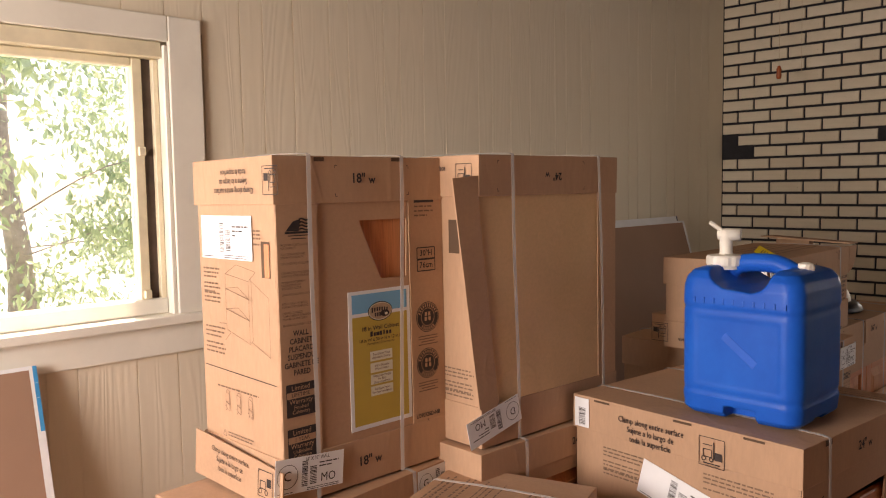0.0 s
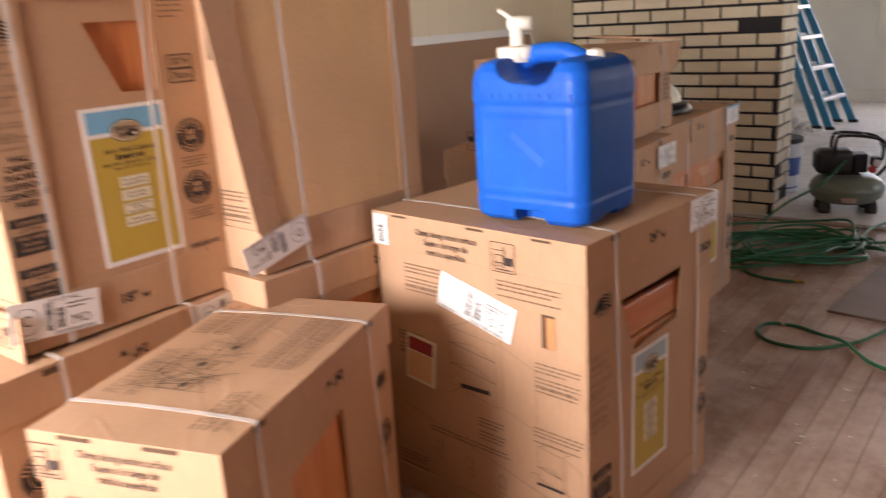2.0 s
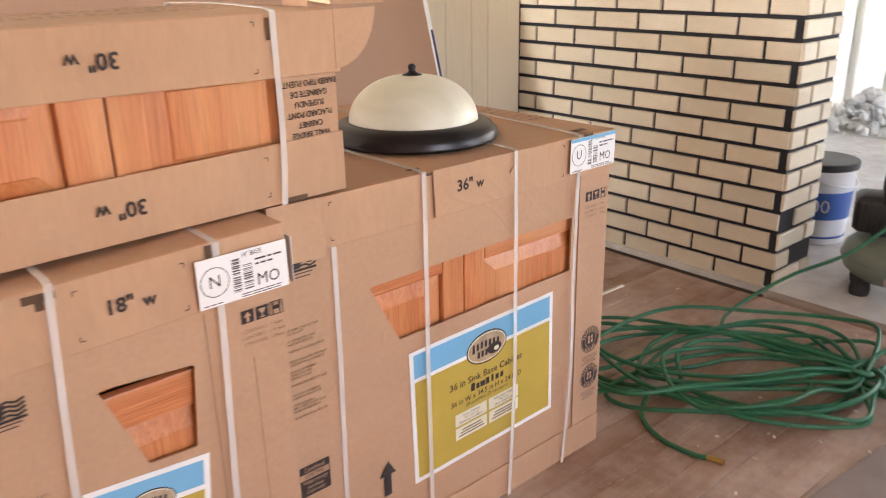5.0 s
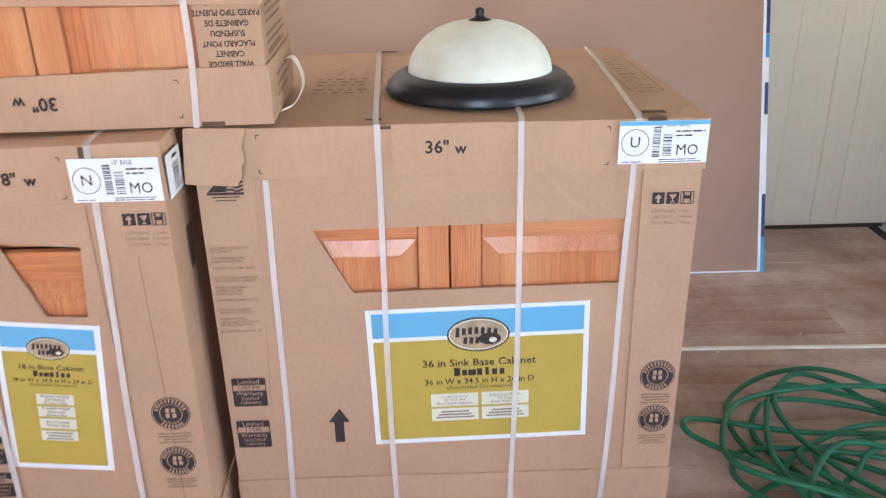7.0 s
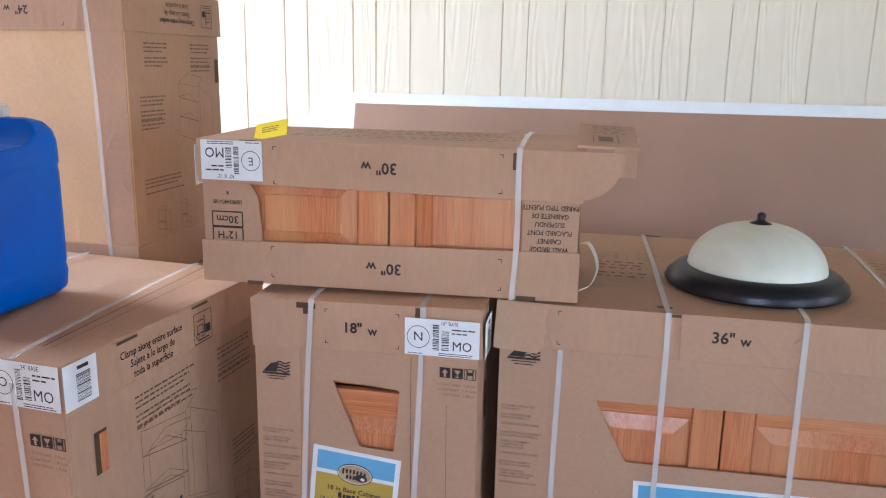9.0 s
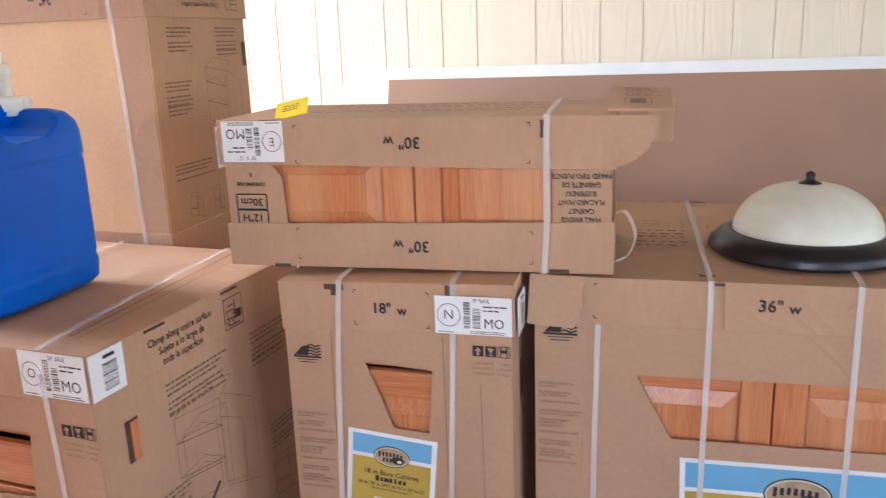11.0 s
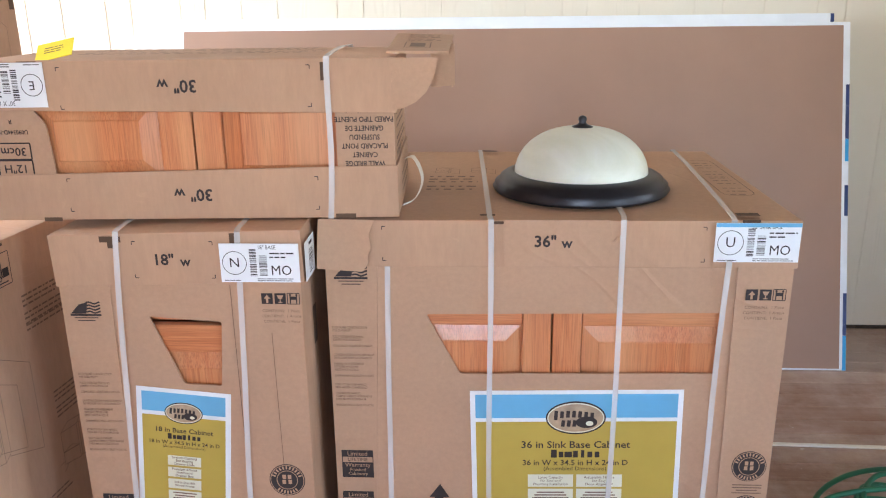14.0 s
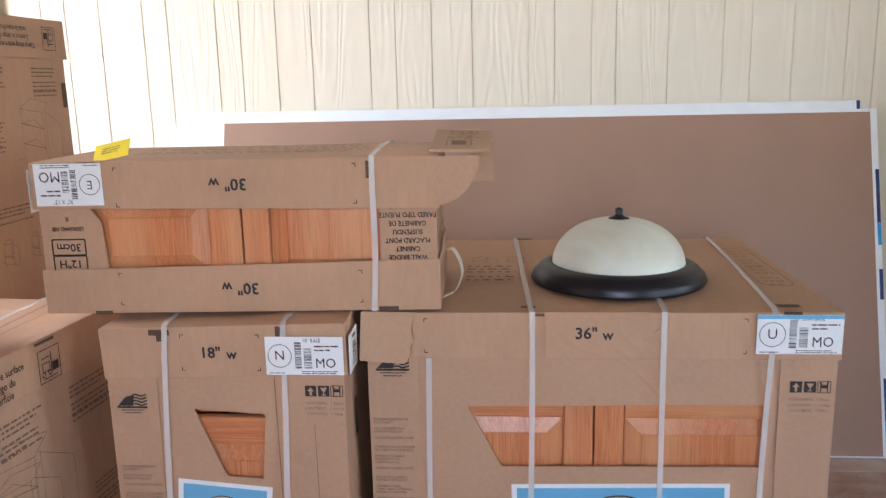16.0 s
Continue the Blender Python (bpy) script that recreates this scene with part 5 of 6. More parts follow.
# tall wall-cabinet carton on the lower left stack
A = Carton("carton", "tall brown wall cabinet carton standing on another carton", pose(0.668, 1.615, 0.701, -0.5, 0, -0.5), 0.522, 0.365, 0.818, 0.112, 0.112,
           [(0.240, 0.661), (0.398, 0.660), (0.393, 0.508), (0.307, 0.510)], seed=5)
fr = A.f("front", -0.012)
oak_door(A.ob, fr, 0.02, 0.5, 0.03, 0.79, 0.055)
A.width_mark('18" W', 0.250, 0.764, 0.036)
A.width_mark('18" W', 0.248, 0.055, 0.036, off=A.TRAY)
A.corner_marks(0.165, 0.40, 0.722, 0.796, A.LID)
A.poster(0.199, 0.401, 0.132, 0.484, "18 in Wall Cabinet", "18 in W x 30 in H x 12 in D", 4, claims=WALL_NOTES)
A.ship_label(-0.034, 0.160, 0.028, 0.112, "C", off=0.0150, code="MO", tilt=-5.0, head="18\" X 30\" WALL")
A.strap(0.090, 0.086, slack=0.002)
A.strap(0.373, 0.354, slack=0.002)
part("side_fold", sheet([(0.0, 0.11), (0.108, 0.11), (0.114, 0.71), (0.0, 0.71)], None, 0.003), KRAFT, A.ob, "folded front edge of the carton", A.f("front", 0.0045))
part("side_fold", sheet([(0.404, 0.11), (0.522, 0.11), (0.522, 0.71), (0.402, 0.71)], None, 0.003), KRAFT, A.ob, "folded front edge of the carton", A.f("front", 0.0045))
A.eagle(0.058, 0.652, 0.07, off=0.006)
feature_list(A, 0.008, 0.612, 0.98, off=0.006)
A.ink("front", 0.006, lambda k: [k.text(t, 0.056, 0.405 - i * 0.0185, 0.0178, 0, 0.88, 0.022) for i, t in enumerate(("WALL", "CABINET", "PLACARD", "SUSPENDU", "GABINETE DE", "PARED"))], INK, "contents_text")
A.warranty(0.050, 0.248, 0.078, off=0.006)
A.warranty(0.050, 0.142, 0.078, word="1 YEAR", last=("Unfinished", "Cabinetry"), off=0.006)
boxed_text(A, 0.459, 0.549, 0.064, ('30"H', "76cm"), off=0.006)
A.seal("front", 0.460, 0.393, 0.041, off=0.006)
A.seal("front", 0.458, 0.268, 0.041, off=0.006)
A.fine_print("front", 0.42, 0.690, 0.07, 3, 0.012, off=0.006)
A.bar("front", 0.455, 0.706, 0.07, 0.012, off=0.006)
A.ink("front", 0.006, lambda k: k.text("U090326D-NB", 0.455, 0.128, 0.0165, 0, 0.85, 0.02).text("R", 0.455, 0.112, 0.012), INK, "code_print")
A.clamp_note("left", 0.20, 0.762, 0.021, 180, picture=-1)
A.ink("left", 0.0015, lambda k: k.line((0.012, 0.292), (0.350, 0.284), 0.002), INK, "fold_rule")
A.cabinet_drawing("left", 0.13, 0.37, 0.20, 0.19)
A.fine_print("left", 0.02, 0.545, 0.085, 9, 0.0105)
A.fine_print("left", 0.02, 0.395, 0.10, 6, 0.0115)
A.hand_hole("left", 0.322, 0.578, 0.036, 0.085)
A.ship_label(0.022, 0.268, 0.572, 0.680, "", "left", 0.004, code="", ring=False)
A.fine_print("left", 0.270, 0.645, 0.035, 4, 0.009)
for j in range(3):
    A.cabinet_drawing("left", 0.11 + 0.055 * j, 0.185, 0.03, 0.055, door=0, shelves=1)
A.fine_print("left", 0.07, 0.245, 0.22, 1, 0.0115)
for j in range(3):
    A.ink("left", 0.0015, lambda k: k.path([(0.09, 0.118 - 0.022 * j), (0.106, 0.118 - 0.022 * j), (0.098, 0.133 - 0.022 * j)], 0.0016, True), INK_SOFT, "warning_triangle")
    A.fine_print("left", 0.115, 0.130 - 0.022 * j, 0.13, 2, 0.008, 0.003)
side_tray = sheet([(0.0, 0.0), (0.40, -0.012), (0.40, 0.085), (0.0, 0.115)], None, 0.004)
st = part("loose_flap", side_tray, KRAFT, A.ob, "loose cardboard tray side standing off", pose(-0.036, 0.372, 0.006, 90, 0, -90 + 1.5) @ pose(0, 0, 0, -4))
fk = Ink()
for i, t in enumerate(("Clamp along entire surface", "Sujete a lo largo de", "toda la superficie")):
    fk.text(t, 0.17, 0.078 - 0.022 * i, 0.02, -3, 0.8)
fk.outline(0.33, 0.045, 0.06, 0.062, 0.0018).outline(0.32, 0.042, 0.022, 0.018, 0.002).ring(0.31, 0.026, 0.007, 0.002, 12).ring(0.335, 0.026, 0.007, 0.002, 12).rect(0.345, 0.05, 0.018, 0.02)
fk.put("clamp_note", INK, st, pose(0, 0, 0.001))
A.ink("front", A.LID, lambda k: k.rect(0.12, 0.810, 0.03, 0.010).rect(0.36, 0.812, 0.034, 0.010), HOLE_SHADE, "strap_notch")

# carton with its plain side showing, beside it
B = Carton("carton", "tall brown carton with a plain paler face and torn corner", pose(1.188, 1.470, 0.748, 0, 0, -1.5), 0.594, 0.475, 0.775, 0.108, 0.11, None, seed=6, front_mat=KRAFT_PLAIN)
B.width_mark('24" W', 0.293, 0.7185, 0.032, 180)
B.strap(0.117, 0.133, slack=0.002)
B.strap(0.496, 0.526, slack=0.002)
B.corner_marks(0.06, 0.43, 0.68, 0.76, B.LID)
B.fine_print("right", 0.08, 0.64, 0.12, 6)
B.fine_print("right", 0.31, 0.64, 0.12, 8)
part("side_fold", sheet([(0.507, 0.11), (0.594, 0.11), (0.594, 0.668), (0.503, 0.668)], None, 0.003), KRAFT, B.ob, "folded front edge of the carton", B.f("front", 0.0045))
B.cabinet_drawing("right", 0.24, 0.36, 0.18, 0.20)
B.clamp_note("right", 0.24, 0.722, 0.02, 180, picture=-1)
B.fine_print("right", 0.05, 0.50, 0.12, 9)
B.fine_print("right", 0.05, 0.28, 0.2, 4)
B.hand_hole("right", 0.458, 0.565, 0.022, 0.07, wood=False)
B.cabinet_drawing("right", 0.10, 0.13, 0.06, 0.07, shelves=1)
B.cabinet_drawing("right", 0.22, 0.13, 0.05, 0.07, shelves=1)
B.hand_hole("left", 0.38, 0.56, 0.04, 0.09, wood=False)
B.fine_print("left", 0.30, 0.2, 0.15, 8)
B.clamp_note("left", 0.27, 0.722, 0.02, 0)
B.ship_label(-0.066, 0.136, 0.031, 0.106, "D", off=0.0155, tilt=193, code="MO")
fl1 = sheet([(-0.012, 0.106), (0.060, 0.106), (0.030, 0.34), (0.010, 0.50), (0.002, 0.574), (-0.006, 0.64), (-0.008, 0.721), (-0.100, 0.714)], None, 0.004)
part("torn_flap", fl1, KRAFT, B.ob, "torn front flap standing out", B.f("front", 0.006))

# carton under it
G = Carton("carton", "brown base cabinet carton under another carton", pose(1.165, 1.452, 0, 0, 0, -2.0), 0.660, 0.62, 0.742, 0.09, 0.08,
           [(0.25, 0.61), (0.46, 0.61), (0.46, 0.49), (0.30, 0.48)], seed=7)
oak_door(G.ob, G.f("front", -0.012), 0.03, 0.61, 0.08, 0.66, 0.055)
G.width_mark('24" W', 0.40, 0.695, 0.032)
G.poster(0.25, 0.44, 0.12, 0.44, "24 in Base Cabinet", "24 in W x 34.5 in H x 24 in D", 4)
G.strap(0.165, 0.17)
G.strap(0.52, 0.53)
G.seal("front", 0.582, 0.30, 0.037)

# carton under the tall one, turned a little
C = Carton("carton", "brown carton lying under the tall wall cabinet carton", pose(0.540, 1.545, 0, 0, 0, 4.8), 0.672, 0.385, 0.694, 0.095, 0.08,
           [(0.2, 0.56), (0.42, 0.56), (0.42, 0.34), (0.26, 0.34)], seed=8)
oak_door(C.ob, C.f("front", -0.012), 0.03, 0.64, 0.05, 0.66, 0.055)
C.width_mark('24" W', 0.33, 0.645, 0.034, 180)
C.strap(0.155, 0.16)
C.strap(0.50, 0.505)
C.seal("front", 0.075, 0.47, 0.05)
C.clamp_note("left", 0.19, 0.648, 0.0195)
C.fine_print("left", 0.22, 0.56, 0.13, 9)
C.fine_print("left", 0.05, 0.56, 0.13, 6)
C.cabinet_drawing("left", 0.10, 0.26, 0.2, 0.2)
C.ship_label(0.515, 0.70, 0.615, 0.692, "G", off=0.0115)
part("shipping_label", boxbm(-0.026, 0.026, -0.042, 0.042, -0.0012, 0), PAPER, C.ob, "white paper shipping label folded round the corner", C.f("left", C.LID + 0.0015) @ pose(0.035, 0.645, 0))
C.ink("left", C.LID + 0.002, lambda k: k.bars(0.035, 0.64, 0.025, 0.05, C.rng, False), INK, "label_print")
C.ink("left", C.LID, lambda k: [k.rect(u, 0.6905, 0.055, 0.006) for u in (0.12, 0.30)], HOLE_SHADE, "handle_slot")
C.ink("front", C.LID, lambda k: k.rect(0.13, 0.680, 0.034, 0.014), HOLE_SHADE, "strap_notch")

# carton in front of it, its printed top showing
F = Carton("carton", "brown carton with line drawings printed on its top", pose(0.660, 0.982, 0, 0, 0, 19.0), 0.702, 0.390, 0.672, 0.10, 0.08,
           [(0.20, 0.50), (0.44, 0.53), (0.44, 0.20), (0.20, 0.20)], seed=9)
oak_door(F.ob, F.f("front", -0.012), 0.03, 0.66, 0.05, 0.62, 0.055)
F.width_mark('24" W', 0.40, 0.615, 0.034, 180)
F.strap(0.10, 0.11, slack=0.002)
F.strap(0.575, 0.60, slack=0.006)
F.clamp_note("left", 0.20, 0.615, 0.022, picture=-1)
F.fine_print("left", 0.05, 0.54, 0.13, 8)
F.ink("left", F.LID, lambda k: [k.rect(u, 0.666, 0.07, 0.008) for u in (0.10, 0.28)], HOLE_SHADE, "handle_slot")
F.fine_print("top", 0.14, 0.35, 0.22, 5, 0.014, 0.005, off=0.006)
F.fine_print("top", 0.44, 0.36, 0.18, 5, 0.016, 0.006, off=0.006)
F.fine_print("top", 0.30, 0.12, 0.30, 6, 0.014, 0.005, off=0.006)
F.fine_print("top", 0.05, 0.09, 0.16, 4, 0.014, 0.005, off=0.006)
F.fine_print("top", 0.38, 0.25, 0.24, 4, 0.014, 0.004, off=0.006)
for j, (u, v) in enumerate(((0.18, 0.18), (0.27, 0.17), (0.36, 0.2), (0.24, 0.27))):
    F.cabinet_drawing("top", u, v, 0.07, 0.09, off=0.006, shelves=1, mat=INK)
F.ink("top", 0.006, lambda k: [k.path([(0.16 + 0.22 * F.rng.random(), 0.12 + 0.2 * F.rng.random()) for _ in range(4)], 0.0014) for _ in range(7)], INK, "print")
F.ink("top", 0.0065, lambda k: [k.disc(0.20 + 0.09 * j, 0.21 + 0.02 * (j % 2), 0.012, 10, 0.6) for j in range(3)], INK, "print")
F.eagle(0.64, 0.50, 0.06)
F.seal("front", 0.645, 0.36, 0.035)
F.ink("front", F.LID, lambda k: k.rect(0.11, 0.664, 0.036, 0.012).rect(0.585, 0.664, 0.036, 0.012), HOLE_SHADE, "strap_notch")


# ---- blue water container ----
def water_container():
    w = thing("water_container", "blue plastic water container with white spigot cap", "water jug", pose(1.560, 0.795, 0.8435, 0, 0, -1.0) @ Matrix.Diagonal((1.09, 1.07, 1.09, 1)), "")
    lx, ly, hh = 0.262, 0.298, 0.350
    bm = bmesh.new()
    # stacked rounded-square sections
    secs = [(0.0, 0.016), (0.012, 0.003), (0.048, 0.0), (0.055, 0.0025), (0.061, 0.0025), (0.067, 0.001), (0.245, 0.001), (0.251, 0.0025), (0.257, 0.0025), (0.263, 0.0), (0.305, 0.001), (0.326, 0.006), (0.342, 0.018), (0.350, 0.040)]
    n, rings = 9, []
    for z, ins in secs:
        ring = []
        r = 0.040
        for cx, cy, a0 in ((lx - r, ly - r, 0), (r, ly - r, 90), (r, r, 180), (lx - r, r, 270)):
            for k in range(n):
                a = radians(a0 + 90 * k / (n - 1))
                x, y = cx + r * math.cos(a), cy + r * math.sin(a)
                x = lx / 2 + (x - lx / 2) * (1 - 2 * ins / lx)
                y = ly / 2 + (y - ly / 2) * (1 - 2 * ins / ly)
                ring.append(bm.verts.new((x, y, z)))
        rings.append(ring)
    for a, b in zip(rings, rings[1:]):
        for k in range(len(a)):
            j = (k + 1) % len(a)
            bm.faces.new((a[k], a[j], b[j], b[k]))
    bm.faces.new(rings[0][::-1])
    bm.faces.new(rings[-1])
    body = part("body", bm, BLUE_PE, w, "", None, True)
    # the hand valley under the grip, the foot notches, and the sunk panels of the sides
    valley = bmesh.new()
    prof = [(0.062, 0.42), (0.070, 0.345), (0.078, 0.322), (0.090, 0.307), (0.112, 0.299), (0.180, 0.304), (0.204, 0.315), (0.218, 0.328), (0.228, 0.345), (0.236, 0.42)]
    ends = [[valley.verts.new((x, y, z)) for y, z in prof] for x in (-0.05, 0.31)]
    for k in range(len(prof)):
        j = (k + 1) % len(prof)
        valley.faces.new((ends[0][k], ends[0][j], ends[1][j], ends[1][k]))
    valley.faces.new(ends[0][::-1])
    valley.faces.new(ends[1])
    feet = bmesh.new()
    box(feet, -0.02, 0.055, 0.10, 0.178, -0.02, 0.030)
    box(feet, 0.095, 0.165, -0.02, 0.045, -0.02, 0.014)
    box(feet, -0.02, 0.002, 0.045, 0.250, 0.075, 0.235)
    grip = tube(spline([(0.131, 0.245, 0.318), (0.131, 0.226, 0.336), (0.131, 0.205, 0.349), (0.131, 0.175, 0.356), (0.131, 0.120, 0.356), (0.131, 0.090, 0.347), (0.131, 0.066, 0.334), (0.131, 0.045, 0.312)], 6), 0.0225, 14)
    for op, tool in (("DIFFERENCE", valley), ("DIFFERENCE", feet), ("UNION", grip)):
        c = part("cutter", tool, BLUE_PE, w)
        md = body.modifiers.new("shape", "BOOLEAN")
        md.operation, md.object, md.solver = op, c, "EXACT"
    rm = body.modifiers.new("skin", "REMESH")
    rm.mode, rm.voxel_size = "VOXEL", 0.0030
    sm = body.modifiers.new("soft", "SMOOTH")
    sm.factor, sm.iterations = 0.5, 7
    bpy.context.view_layer.update()
    deps = bpy.context.evaluated_depsgraph_get()
    me = bpy.data.meshes.new_from_object(body.evaluated_get(deps))
    body.modifiers.clear()
    body.data = me
    for p in me.polygons:
        p.use_smooth = True
    for c in [o for o in w.children if o.name.startswith("cutter")]:
        bpy.data.objects.remove(c)
    cap = lathe([(0, 0.338), (0.040, 0.338), (0.041, 0.346), (0.046, 0.347), (0.047, 0.352), (0.047, 0.366), (0.044, 0.371), (0.018, 0.374), (0, 0.374)], 32)
    for v in cap.verts:
        if v.co.xy.length > 0.0455:
            v.co.xy *= 0.95 if int(round(math.atan2(v.co.y, v.co.x) / (2 * math.pi) * 32)) % 4 == 0 else 1.0
    part("cap", cap, WHITE_PE, w, "white screw cap", pose(0.126, 0.240, 0))
    sp = lathe([(0, 0.372), (0.017, 0.372), (0.0155, 0.378), (0.0155, 0.410), (0.017, 0.414), (0.017, 0.430), (0.012, 0.434), (0, 0.434)], 20)
    spig = part("spigot", sp, WHITE_PE, w, "white spigot with lever", pose(0.126, 0.240, 0), True)
    part("spout", lathe([(0.006, 0.030), (0.010, 0.0345), (0.0155, 0.0345), (0.016, 0.0), (0.012, -0.020), (0, -0.021)], 18), WHITE_PE, spig, "", pose(0, 0, 0.421, 90, 0, 20), True)
    part("lever", tube([(-0.006, 0.004, 0.428), (-0.014, 0.014, 0.438), (-0.026, 0.030, 0.452)], 0.0055, 10), WHITE_PE, spig)
    vent = lathe([(0, 0.335), (0.019, 0.335), (0.020, 0.352), (0.017, 0.360), (0.008, 0.363), (0, 0.364)], 18)
    for v in vent.verts:
        if v.co.xy.length > 0.0185:
            v.co.xy *= 0.92 if int(round(math.atan2(v.co.y, v.co.x) / (2 * math.pi) * 18)) % 3 == 0 else 1.0
    part("vent_cap", vent, WHITE_PE, w, "small white vent cap", pose(0.135, 0.046, 0))
    emb_m = make_plain("embossed_blue", (0.0, 0.105, 0.56), 0.34)
    for i in range(10):
        part("graduation", boxbm(-0.0022, 0.002, 0.030 + 0.0245 * i, 0.034 + 0.0245 * i, 0.268, 0.281, bevel=0.0008), emb_m, w)
    part("embossing", boxbm(0.0005, 0.006, -0.05, 0.05, -0.010, 0.010, bevel=0.001), emb_m, w, "raised band on the side", pose(0.001, 0.140, 0.165, 38, 0, 0))


water_container()


# ---- ceiling lamp lying on the sink carton ----
def dome_lamp():
    w = thing("ceiling_lamp", "dark bronze flush lamp with cream glass dome lying on a carton", "ceiling lamp", pose(3.343, 1.445, 0.8725) @ Matrix.Diagonal((1.035, 1.035, 0.98, 1)))
    ring = lathe([(0.15, 0.0), (0.188, 0.002), (0.192, 0.009), (0.186, 0.015), (0.188, 0.020), (0.178, 0.027), (0.176, 0.033), (0.166, 0.040), (0.152, 0.045), (0.146, 0.045), (0.140, 0.036)], 64)
    part("rim", ring, BLACK_METAL, w, "dark stepped metal rim", None, True)
    prof = [(0.145 * math.cos(a) ** 0.85 if a < 1.55 else 0.0, 0.040 + 0.106 * math.sin(a) ** 1.05) for a in [i * math.pi / 2 / 16 for i in range(17)]]
    part("shade", lathe(prof, 64), DOME, w, "cream alabaster glass dome", None, True)
    fin = lathe([(0.024, 0.141), (0.023, 0.146), (0.011, 0.151), (0.0075, 0.156), (0.0095, 0.162), (0.008, 0.168), (0.0, 0.172)], 20)
    part("finial", fin, BLACK_METAL, w, "dark turned finial", None, True)


dome_lamp()


# ---- plasterboard sheets leaning on the panelled wall ----
def drywall(x0, x1, y_foot, y_top, height, label, seed, face=None):
    t = 0.0127
    lean = math.degrees(math.atan2(y_top - y_foot, height))
    w = thing("plasterboard_sheet", label, "plasterboard", pose(x0, y_foot, 0.003, -lean, 0, 0), "plasterboard sheets")
    ln, hh = x1 - x0, height / math.cos(radians(lean))
    part("core", boxbm(0.001, ln - 0.001, 0.001, t - 0.001, 0, hh), GYPSUM, w)
    part("paper_face", boxbm(0.0, ln - 0.022, -0.0008, 0.0008, 0.006, hh - 0.012), face or DRYFACE, w, "paper face of the board")
    part("back_paper", boxbm(0.0, ln, t - 0.0009, t + 0.0006, 0, hh), PAPER, w)
    rng = random.Random(seed)
    z = 0.0
    while z < hh - 0.02:
        h = min(rng.uniform(0.03, 0.13), hh - z)
        part("edge_tape", boxbm(ln - 0.0115, ln + 0.0009, -0.0014, t, z, z + h - 0.001), rng.choice((TAPE_BLUE, PAPER, TAPE_NAVY, PAPER)), w, "blue and white printed edge tape")
        z += h
    part("white_margin", boxbm(ln - 0.0215, ln - 0.0117, -0.0012, 0.0005, 0.006, hh - 0.002), PAPER, w)
    return w


drywall(1.995, 4.412, 2.335, 2.68, 1.195, "brown plasterboard sheet leaning against the panelled wall behind cartons", 2)
drywall(1.80, 4.36, 2.375, 2.70, 1.225, "white faced plasterboard sheet standing behind the first", 6, GYPSUM)
dw = drywall(-1.35, 0.478, 2.46, 2.70, 0.905, "brown plasterboard offcut leaning under the window", 3)
Ink().lines(0, 0, 0.12, 1, 0.02, 0.008, random.Random(2)).put("date_print", INK_SOFT, dw, pose(1.60, -0.0015, 0.80, 90, 0, 0))


# ---- hose ----
def hose_path(points, z=0.0075):
    return spline([(x, y, z + dz) for x, y, dz in points], 9)


